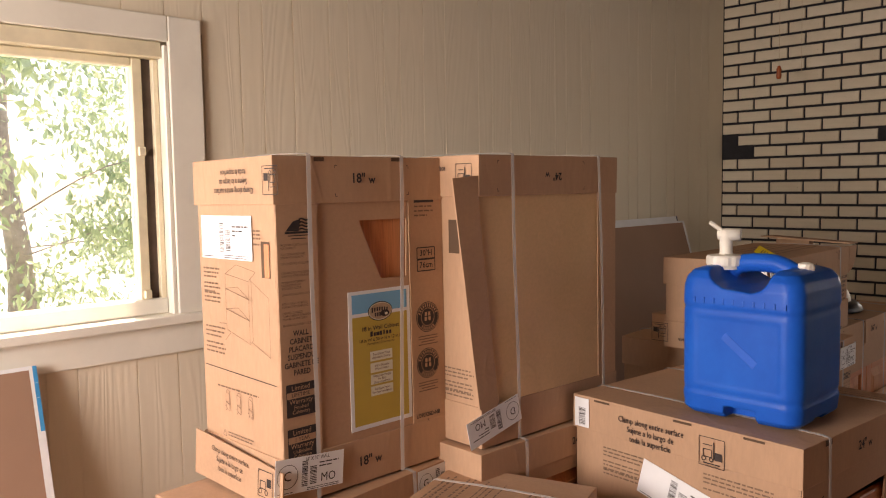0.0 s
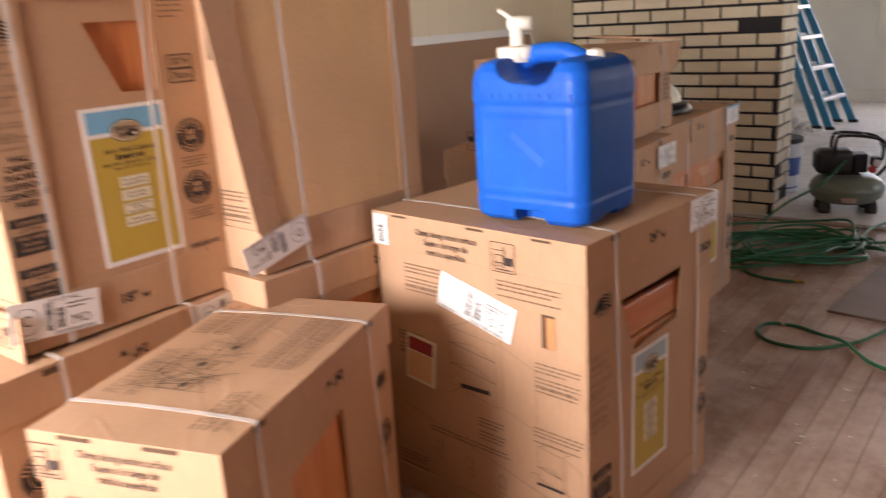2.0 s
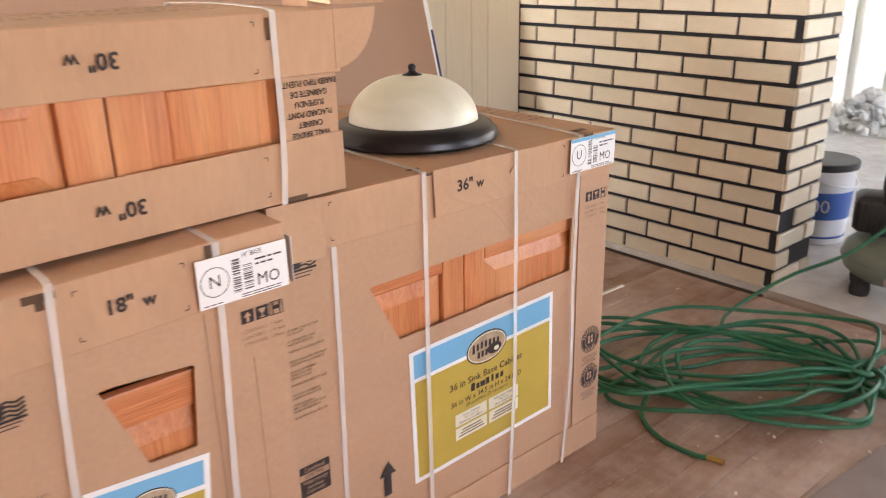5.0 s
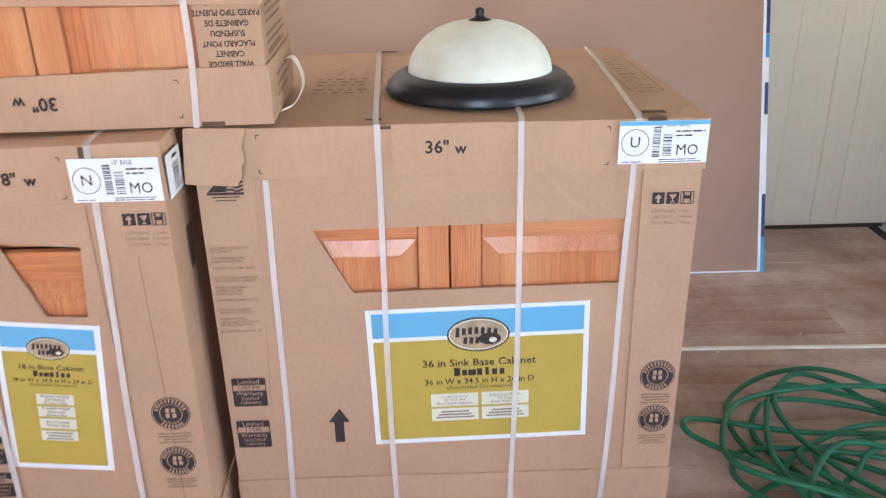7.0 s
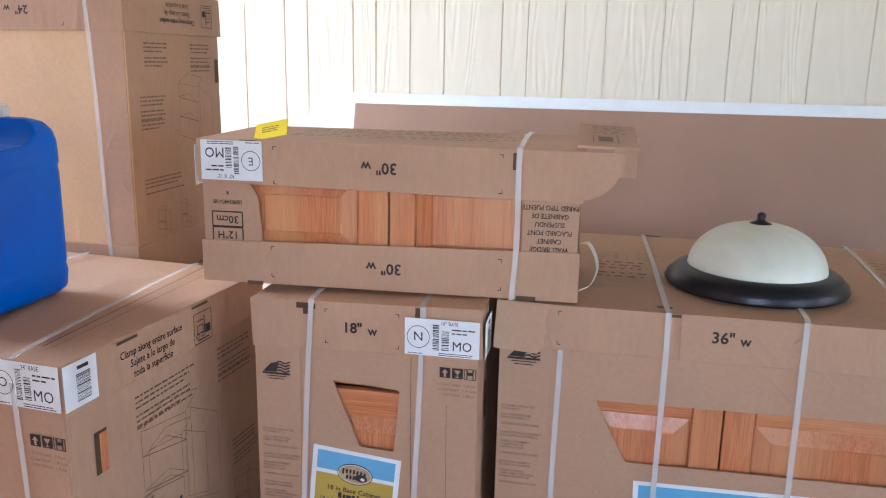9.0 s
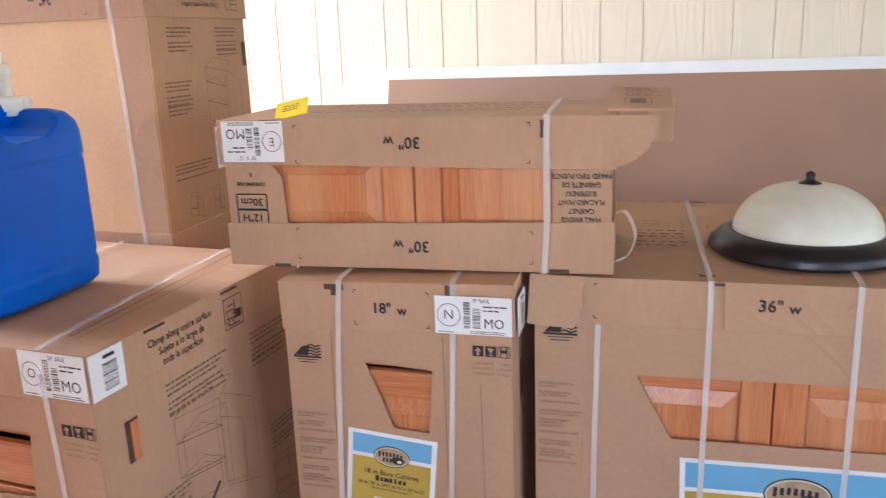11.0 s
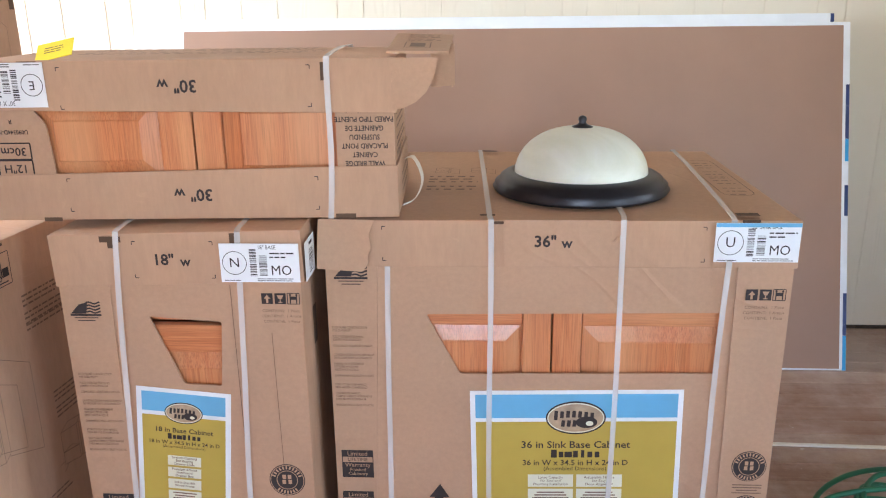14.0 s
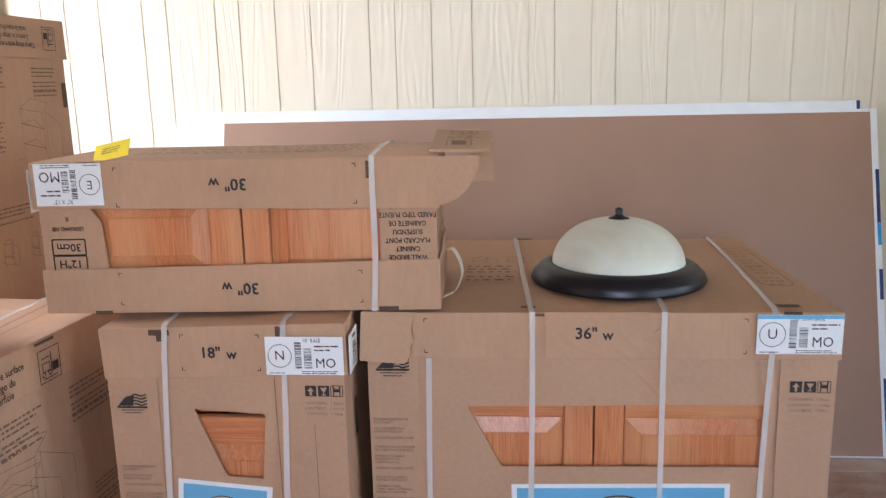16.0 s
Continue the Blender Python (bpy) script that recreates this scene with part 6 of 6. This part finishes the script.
def air_hose():
    w = thing("air_hose", "green rubber air hose coiled and looped over the floor", "hose", pose(0, 0, 0))
    loose = [(4.62, 0.80, 0.03), (4.70, 0.73, 0.02), (4.32, 0.55, 0.02), (4.05, 0.462, 0.014), (3.78, 0.43, 0.014), (3.54, 0.42, 0.005), (3.33, 0.48, 0.0), (3.20, 0.55, 0.0), (3.10, 0.66, 0.0), (3.10, 0.80, 0.0), (3.185, 0.872, 0.0), (3.285, 0.862, 0.0), (3.31, 0.755, 0.0),
             (3.262, 0.642, 0.001), (3.20, 0.55, 0.013), (3.075, 0.43, 0.0), (3.03, 0.295, 0.0), (3.055, 0.20, 0.0), (3.145, 0.147, 0.0), (3.295, 0.133, 0.0), (3.45, 0.17, 0.002), (3.595, 0.27, 0.014), (3.69, 0.255, 0.014), (3.86, 0.206, 0.014), (4.04, 0.21, 0.014), (4.25, 0.29, 0.014), (4.45, 0.45, 0.014), (4.52, 0.66, 0.02), (4.45, 0.85, 0.04)]
    part("hose_loop", tube(hose_path(loose), 0.0072, 10), HOSE, w, "", None, True)
    part("worn_stretch", tube(hose_path(loose)[9:30], 0.0075, 10), HOSE_WORN, w, "whitened worn stretch of hose", None, True)
    far = [(4.55, 0.70, 0.045), (4.82, 0.45, 0.02), (4.98, 0.205, 0.02), (5.18, 0.08, 0.016), (5.40, 0.12, 0.012), (5.49, 0.264, 0.012), (5.47, 0.49, 0.012), (5.22, 0.69, 0.013), (4.95, 0.78, 0.02), (4.62, 0.78, 0.04)]
    part("hose_loop", tube(hose_path(far), 0.0072, 10), HOSE, w, "", None, True)
    lead = [(5.30, 1.02, 0.33), (5.10, 1.10, 0.22), (5.0, 1.25, 0.12), (4.88, 1.34, 0.04), (4.70, 1.34, 0.02), (4.55, 1.28, 0.03)]
    part("hose_lead", tube(hose_path(lead), 0.0072, 10), HOSE, w, "", None, True)
    # the coil: many uneven turns
    rng = random.Random(5)
    pts, turns = [], 12
    for i in range(turns * 12):
        a = 2 * math.pi * i / 12
        k = i // 12
        rx = 0.40 + 0.13 * math.sin(k * 2.4) + rng.uniform(-0.03, 0.03)
        ry = 0.20 + 0.07 * math.cos(k * 1.7) + rng.uniform(-0.03, 0.03)
        cx, cy = 4.33 + 0.11 * math.sin(k * 3.1), 1.09 + 0.09 * math.cos(k * 2.2)
        turn = -0.8 + 0.35 * math.sin(k * 1.3)
        ca, sa = math.cos(turn), math.sin(turn)
        x, y = rx * math.cos(a), ry * math.sin(a) + 0.05 * math.sin(2 * a + k)
        z = 0.0045 * k + 0.014 * (1 + math.sin(3 * a + k * 1.9))
        pts.append((min(cx + ca * x - sa * y, 4.93), cy + sa * x + ca * y, z))
    part("coil", tube(hose_path(pts), 0.0072, 8), HOSE, w, "", None, True)
    end = [(4.05, 1.22, 0.012), (3.93, 1.16, 0.0), (3.87, 1.06, 0.0), (3.865, 0.96, 0.0), (3.88, 0.915, 0.0)]
    part("hose_end", tube(hose_path(end), 0.0072, 10), HOSE, w, "", None, True)
    part("fitting", tube([(3.88, 0.918, 0.0085), (3.892, 0.875, 0.0085)], 0.0085, 8), BRASS, w, "brass hose fitting")
    for x, y in ((3.135, 0.485), (3.30, 0.80)):
        part("tape_band", tube([(x, y, 0.0085), (x + 0.022, y + 0.026, 0.0085)], 0.0082, 10), STRING, w, "pale worn tape on the hose")


air_hose()

board = thing("floor_board", "grey worn hardboard panel lying on the plank floor", "board", pose(3.55, 0.69, 0.0, 0, 0, -5.0))
part("panel", boxbm(0, 1.30, -1.55, 0, 0.001, 0.0125, bevel=0.003), [BOARD], board)
part("frayed_edge", boxbm(-0.004, 0.0, -1.55, 0.001, 0.0005, 0.012, bevel=0.002), BOARD_EDGE, board)


# ---- air compressor ----
def compressor():
    w = thing("air_compressor", "small sage green pancake air compressor with black motor", "compressor", pose(5.385, 1.02, 0.012, 0, 0, -68))
    tank = lathe([(0, 0.055), (0.10, 0.055), (0.165, 0.068), (0.202, 0.10), (0.213, 0.135), (0.213, 0.150), (0.202, 0.185), (0.165, 0.218), (0.10, 0.232), (0, 0.236)], 48)
    part("tank", tank, TANK, w, "sage green pancake tank", None, True)
    part("seam", lathe([(0.212, 0.137), (0.2155, 0.139), (0.2155, 0.147), (0.212, 0.149)], 48), TANK, w)
    for a in (30, 150, 210, 330):
        x, y = 0.15 * math.cos(radians(a)), 0.15 * math.sin(radians(a))
        part("rubber_foot", lathe([(0, 0), (0.035, 0), (0.038, 0.02), (0.034, 0.05), (0.026, 0.072), (0, 0.074)], 16), RUBBER, w, "", pose(x, y, 0))
    motor = boxbm(-0.19, 0.02, -0.075, 0.085, 0.24, 0.385, bevel=0.03, seg=4)
    part("motor_housing", motor, BLACK_PLASTIC, w, "black ribbed motor housing", None, True)
    for i in range(6):
        part("cooling_fin", boxbm(-0.1905 + 0.02 * i, -0.183 + 0.02 * i, -0.078, 0.088, 0.262, 0.362, bevel=0.002), BLACK_PLASTIC, w)
    part("mounting_bracket", boxbm(-0.12, 0.06, -0.06, 0.06, 0.225, 0.245, bevel=0.004), BLACK_METAL, w)
    part("pump_head", boxbm(0.02, 0.10, -0.06, 0.06, 0.245, 0.36, bevel=0.012, seg=2), BLACK_METAL, w)
    part("regulator", boxbm(0.11, 0.165, -0.08, -0.02, 0.285, 0.345, bevel=0.008), BLACK_PLASTIC, w)
    part("pressure_gauge", lathe([(0, 0), (0.022, 0), (0.022, 0.014), (0, 0.015)], 20), ALU, w, "", pose(0.14, -0.082, 0.31, 90, 0, 0))
    part("red_knob", lathe([(0, 0), (0.02, 0), (0.022, 0.025), (0, 0.028)], 14), RED_PLASTIC, w, "red knob", pose(0.115, -0.085, 0.275, 90, 0, 0))
    part("name_plate", boxbm(-0.06, 0.02, -0.215, -0.211, 0.09, 0.118, bevel=0.001), make_plain("tank_label", (0.4, 0.28, 0.24), 0.6), w, "", pose(0, 0.006, 0, 0, 0, 0))
    for dy in (-0.07, 0.07):
        bar = tube(spline([(-0.09, dy, 0.36), (-0.09, dy, 0.44), (-0.06, dy, 0.475), (0.08, dy, 0.468), (0.17, dy, 0.44), (0.205, dy, 0.37), (0.195, dy, 0.29), (0.15, dy, 0.23)], 7), 0.0095, 10)
        part("roll_bar", bar, BLACK_METAL, w, "dark tubular roll bar", None, True)
    for x, z in ((-0.06, 0.475), (0.08, 0.468), (0.19, 0.40)):
        part("cross_bar", tube([(x, -0.07, z), (x, 0.07, z)], 0.0085, 10), BLACK_METAL, w)


compressor()


# ---- bucket behind the pier ----
def bucket():
    w = thing("bucket", "white plastic bucket with a blue printed band and dark lid", "bucket", pose(5.80, 1.55, 0.012))
    part("pail", lathe([(0, 0.0), (0.128, 0.0), (0.132, 0.01), (0.148, 0.35), (0.152, 0.352), (0.152, 0.362), (0.142, 0.362), (0.138, 0.34), (0.125, 0.012), (0, 0.012)], 40), BUCKET, w, "", None, True)
    part("print_band", lathe([(0.1385, 0.12), (0.1405, 0.12), (0.146, 0.245), (0.144, 0.245)], 40), BUCKET_BLUE, w, "blue printed band")
    part("rim_band", lathe([(0.149, 0.34), (0.156, 0.342), (0.157, 0.372), (0.150, 0.374), (0, 0.374)], 40), BLACK_PLASTIC, w, "dark lid")
    part("stripe", lathe([(0.1325, 0.03), (0.1342, 0.03), (0.1348, 0.04), (0.133, 0.04)], 40), BUCKET_BLUE, w)
    part("bail", tube(spline([(-0.152, 0, 0.33), (-0.13, -0.10, 0.29), (0, -0.165, 0.27), (0.13, -0.10, 0.29), (0.152, 0, 0.33)], 6), 0.003, 6), ALU, w)
    k = Ink()
    k.text("700", 0, 0, 0.085)
    k.put("number", PAPER, w, pose(-0.135, -0.052, 0.182, 90, 0, -69))


bucket()


# ---- step ladder ----
def ladder():
    w = thing("step_ladder", "blue fibreglass step ladder with aluminium steps leaning", "step ladder", pose(8.92, 1.81, 0.012, 0, 0, -9))
    hgt = 2.2

    def rail(name, x0, x1, y0, y1):
        d = Vector((x1 - x0, y1 - y0, hgt))
        bm = bmesh.new()
        vs = []
        for s in (0, 1):
            c = Vector((x0, y0, 0)) + d * s
            vs.append([bm.verts.new(c + Vector((a, b, 0))) for a, b in ((-0.013, -0.038), (0.013, -0.038), (0.013, 0.038), (-0.013, 0.038))])
        for k in range(4):
            bm.faces.new((vs[0][k], vs[0][(k + 1) % 4], vs[1][(k + 1) % 4], vs[1][k]))
        bm.faces.new(vs[0][::-1])
        bm.faces.new(vs[1])
        part(name, bm, LADDER_BLUE, w, "blue fibreglass rail")
        part("rubber_foot", boxbm(x0 - 0.016, x0 + 0.016, y0 - 0.045, y0 + 0.045, 0, 0.03, bevel=0.003), RUBBER, w)

    rail("front_rail", -0.29, -0.20, 0.0, 1.0)
    rail("front_rail", 0.29, 0.20, 0.0, 1.0)
    rail("rear_rail", -0.26, -0.20, 0.14, 1.07)
    rail("rear_rail", 0.26, 0.20, 0.14, 1.07)
    for i in range(1, 7):
        z = 0.30 * i
        s = z / hgt
        half = 0.29 - 0.09 * s - 0.014
        y = 1.0 * s
        part("step", boxbm(-half, half, y - 0.05, y + 0.036, z - 0.035, z, bevel=0.004), ALU, w, "white aluminium step")
        half, y = 0.26 - 0.06 * s - 0.014, 0.14 + 0.93 * s
        part("rear_brace", boxbm(-half, half, y - 0.012, y + 0.012, z - 0.02, z + 0.02, bevel=0.003), ALU, w)
    part("top_cap", boxbm(-0.23, 0.23, 0.94, 1.12, hgt - 0.02, hgt + 0.05, bevel=0.01), LADDER_BLUE, w)


ladder()


# ---- rubble and scraps in the next room ----
def rubble():
    rng = random.Random(8)
    bm = bmesh.new()
    for _ in range(260):
        a, r0 = rng.random() * 6.28, abs(rng.gauss(0, 0.33))
        s = rng.uniform(0.015, 0.06)
        m = pose(8.55 + r0 * math.cos(a) * 0.8, 2.45 + r0 * math.sin(a) * 0.7, 0.012 + max(0, 0.26 - r0 * 0.42) * rng.random() + s * 0.3, rng.random() * 360, rng.random() * 360, rng.random() * 360)
        bmesh.ops.create_icosphere(bm, subdivisions=1, radius=s, matrix=m @ Matrix.Diagonal((1, rng.uniform(0.5, 1), rng.uniform(0.3, 0.8), 1)))
    tagged(part("rubble_heap", bm, RUBBLE), "heap of white plaster rubble on the floor", "rubble", kind="stuff")
    bm = bmesh.new()
    for _ in range(150):
        x, y, s = rng.uniform(5.3, 10.5), rng.uniform(-1.5, 2.6), rng.uniform(0.006, 0.022)
        bmesh.ops.create_icosphere(bm, subdivisions=1, radius=s, matrix=pose(x, y, 0.013, 0, 0, rng.random() * 360) @ Matrix.Diagonal((1.4, 1, 0.4, 1)))
    tagged(part("plaster_scraps", bm, RUBBLE), "scattered plaster scraps on the next room's floor", "rubble", kind="stuff")
    bm = bmesh.new()
    for _ in range(110):
        x, y, s = rng.uniform(2.2, 4.9), rng.uniform(-0.9, 1.0), rng.uniform(0.0015, 0.006)
        bmesh.ops.create_icosphere(bm, subdivisions=1, radius=s, matrix=pose(x, y, 0.0015, 0, 0, rng.random() * 360) @ Matrix.Diagonal((1.5, 1, 0.45, 1)))
    tagged(part("plaster_crumbs", bm, RUBBLE), "small white plaster crumbs on the plank floor", "rubble", kind="stuff")


rubble()
for nm, lab, x, y, rz, sx, sy in (("paper_scrap", "pale paper scrap lying on the dusty floor", 8.2, 0.75, 20, 0.16, 0.11), ("wood_scrap", "dark scrap of wood on the dusty floor", 9.3, 0.45, 60, 0.2, 0.04),
                                  ("wood_scrap", "dark scrap of wood on the dusty floor", 7.3, 0.85, 10, 0.10, 0.04)):
    s = thing(nm, lab, "scrap", pose(x, y, 0.012, 0, 0, rz))
    part("piece", boxbm(-sx / 2, sx / 2, -sy / 2, sy / 2, 0, 0.006 if nm[0] == "p" else 0.03, bevel=0.002), PAPER if nm[0] == "p" else BOARD_EDGE, s)
cord = thing("cable", "thin green cable curled on the dusty floor", "cable", pose(0, 0, 0))
part("wire", tube(spline([(9.4, 1.45, 0.017), (9.0, 1.35, 0.017), (8.7, 1.15, 0.017), (8.6, 0.95, 0.017), (8.9, 0.85, 0.017)], 8), 0.006, 6), HOSE, cord)

# ---- pull cords by the brick pier ----
pull = thing("pull_cord", "light pull cords with a red-brown wooden knob hanging from the ceiling", "pull cord", pose(4.62, 2.165, 0))
part("cord", tube([(0, 0, 2.14), (0, 0, CEIL_Z)], 0.0013, 6), STRING, pull)
part("cord", tube([(0.09, -0.10, 2.10), (0.085, -0.095, CEIL_Z)], 0.0012, 6), STRING, pull)
part("knob", lathe([(0, 2.062), (0.012, 2.064), (0.016, 2.085), (0.012, 2.105), (0.016, 2.118), (0.008, 2.14), (0, 2.145)], 16), ORANGE_WOOD, pull, "red-brown wooden knob", None, True)

# ---- outside the window ----
gr = bmesh.new()
box(gr, -60, 60, 3.2, 90, -0.6, -0.5)
tagged(part("ground", gr, GRASS), "ground outside the window, bright haze put into its pale colour", "ground", kind="structure")


def tree(x, y, h, seed, crown_at, label):
    rng = random.Random(seed)
    w = thing("tree", label, "tree", pose(x, y, -0.5))
    trunk = spline([(0, 0, 0), (0.06, 0.03, h * 0.3), (-0.05, 0.05, h * 0.6), (0.08, 0, h)], 8)
    part("trunk", tube(trunk, 0.15, 10, taper=lambda t: 1 - 0.75 * t), BARK, w)
    bm = bmesh.new()
    tips = []
    for _ in range(13):
        z0 = h * rng.uniform(0.3, 0.95)
        a = rng.random() * 6.28
        ln = rng.uniform(0.9, 2.2)
        p0 = Vector((0, 0, z0))
        p1 = p0 + Vector((math.cos(a), math.sin(a), rng.uniform(-0.15, 0.5))) * ln * 0.55
        p2 = p0 + Vector((math.cos(a + 0.3), math.sin(a + 0.3), rng.uniform(-0.3, 0.4))) * ln
        limb = tube(spline([p0, p1, p2], 5), 0.010, 6, taper=lambda t: 1 - 0.8 * t)
        part("limb", limb, BARK, w)
        tips += [p1, p2, (p1 + p2) / 2]
    tips += [Vector(c) for c in crown_at]
    for c in tips:
        for _ in range(230):
            p = c + Vector((rng.gauss(0, 0.23), rng.gauss(0, 0.23), rng.gauss(-0.06, 0.17)))
            s = rng.uniform(0.026, 0.062)
            m = Matrix.Translation(p) @ Euler((rng.random() * 6, rng.random() * 6, rng.random() * 6)).to_matrix().to_4x4()
            vs = [bm.verts.new(m @ Vector(q)) for q in ((-s, 0, 0), (-0.2 * s, -0.45 * s, 0.1 * s), (s, 0, 0), (-0.2 * s, 0.45 * s, 0.1 * s))]
            bm.faces.new(vs)
    part("crown", bm, LEAF, w, "loose green leaf crown")


tree(1.95, 7.9, 4.2, 3, [(0.9, -0.4, 2.2), (0.7, -0.5, 1.7), (0.6, 0.1, 2.6), (1.1, 0.2, 1.5), (0.2, -0.2, 1.2), (-0.5, 0.1, 1.4), (0.4, 0.3, 0.9), (-0.9, 0.2, 1.0), (-0.3, -0.3, 0.7), (0.9, 0.1, 0.8)], "leafy green tree outside the window")
tree(0.62, 6.6, 4.6, 9, [(0.2, 0.1, 3.4), (0.6, 0.2, 3.2)], "slim leafy tree outside the window")


# ---- bricks of the pier and planks of the floor ----
def brick_mesh(l, h=0.064, d=0.013):
    bm = bmesh.new()
    box(bm, -l / 2, l / 2, 0, d, -h / 2, h / 2)
    es = [e for e in bm.edges if all(v.co.y < 1e-6 for v in e.verts)]
    bmesh.ops.bevel(bm, geom=es, offset=0.003, segments=1, affect="EDGES")
    for v in bm.verts:
        v.co += 0.0012 * noise.noise_vector(v.co * 40)
    me = bpy.data.meshes.new("brick")
    bm.to_mesh(me)
    bm.free()
    me.materials.append(BRICK)
    return me


rng = random.Random(11)
PITCH, COURSE = 0.226, 0.0802
FULL = [brick_mesh(0.212) for _ in range(3)]
HALF = {}
MISSING = {(14, 5), (21, 0), (21, 5), (20, 0), (5, 2)}


def lay(y_at, length, z, at_end=False):
    """One brick, its outer face on the pier's west (or south) face."""
    if length < 0.03:
        return
    key = round(length, 2)
    me = rng.choice(FULL) if key >= 0.21 else HALF.setdefault(key, brick_mesh(key))
    ob = new("brick", me)
    ob.parent = wall_b
    wob = rng.uniform(-0.0015, 0.0015)
    if at_end:
        ob.matrix_basis = pose(y_at, 1.360 + wob, z, 0, rng.uniform(-0.3, 0.3), 0)
    else:
        ob.matrix_basis = pose(BRICK_X + wob, y_at, z, 0, rng.uniform(-0.3, 0.3), -90)


n_courses = int(CEIL_Z / COURSE)
for k in range(n_courses):
    z = 0.04 + k * COURSE
    start = WALL_Y - 0.004 - (0.5 * PITCH if k % 2 else 0.0)
    cells = []
    if k % 2:
        cells.append((WALL_Y - 0.004, WALL_Y - 0.004 - 0.5 * PITCH + 0.014))
    y = start
    while y > 1.375 + 0.02:
        cells.append((y, max(y - PITCH + 0.014, 1.373)))
        y -= PITCH
    for j, (a, b) in enumerate(cells):
        if (k, j) in MISSING:
            continue
        lay((a + b) / 2, a - b, z)
    ends = ((BRICK_X, BRICK_X + 0.10), (BRICK_X + 0.114, BRICK_X + 0.29)) if k % 2 else ((BRICK_X, BRICK_X + 0.205), (BRICK_X + 0.219, BRICK_X + 0.29))
    for a, b in ends:
        if rng.random() > 0.03:
            lay((a + b) / 2 + 0.006, b - a - 0.004, z, True)

PLANK_W = 0.087


def plank_mesh(length):
    bm = bmesh.new()
    box(bm, 0, length, 0.0008, PLANK_W - 0.0008, -0.011, 0)
    es = [e for e in bm.edges if all(v.co.z > -1e-6 for v in e.verts)]
    bmesh.ops.bevel(bm, geom=es, offset=0.0014, segments=1, affect="EDGES")
    me = bpy.data.meshes.new("plank")
    bm.to_mesh(me)
    bm.free()
    me.materials.append(PLANK)
    return me


rng = random.Random(7)
PLANKS = {}
y = WALL_Y + 0.012 - PLANK_W
while y > SOUTH - PLANK_W:
    x = WEST
    while x < BRICK_X - 0.0765:
        ln = min(rng.choice((1.2, 1.8, 2.4, 3.0, 3.6)), BRICK_X - 0.0765 - x)
        if BRICK_X - 0.0765 - x - ln < 0.4:
            ln = BRICK_X - 0.0765 - x
        key = round(ln, 3)
        if key not in PLANKS:
            PLANKS[key] = plank_mesh(ln - 0.0015)
        ob = new("plank", PLANKS[key])
        ob.parent = floor
        ob.matrix_basis = pose(x, y, rng.uniform(-0.0008, 0.0004))
        x += ln
    y -= PLANK_W
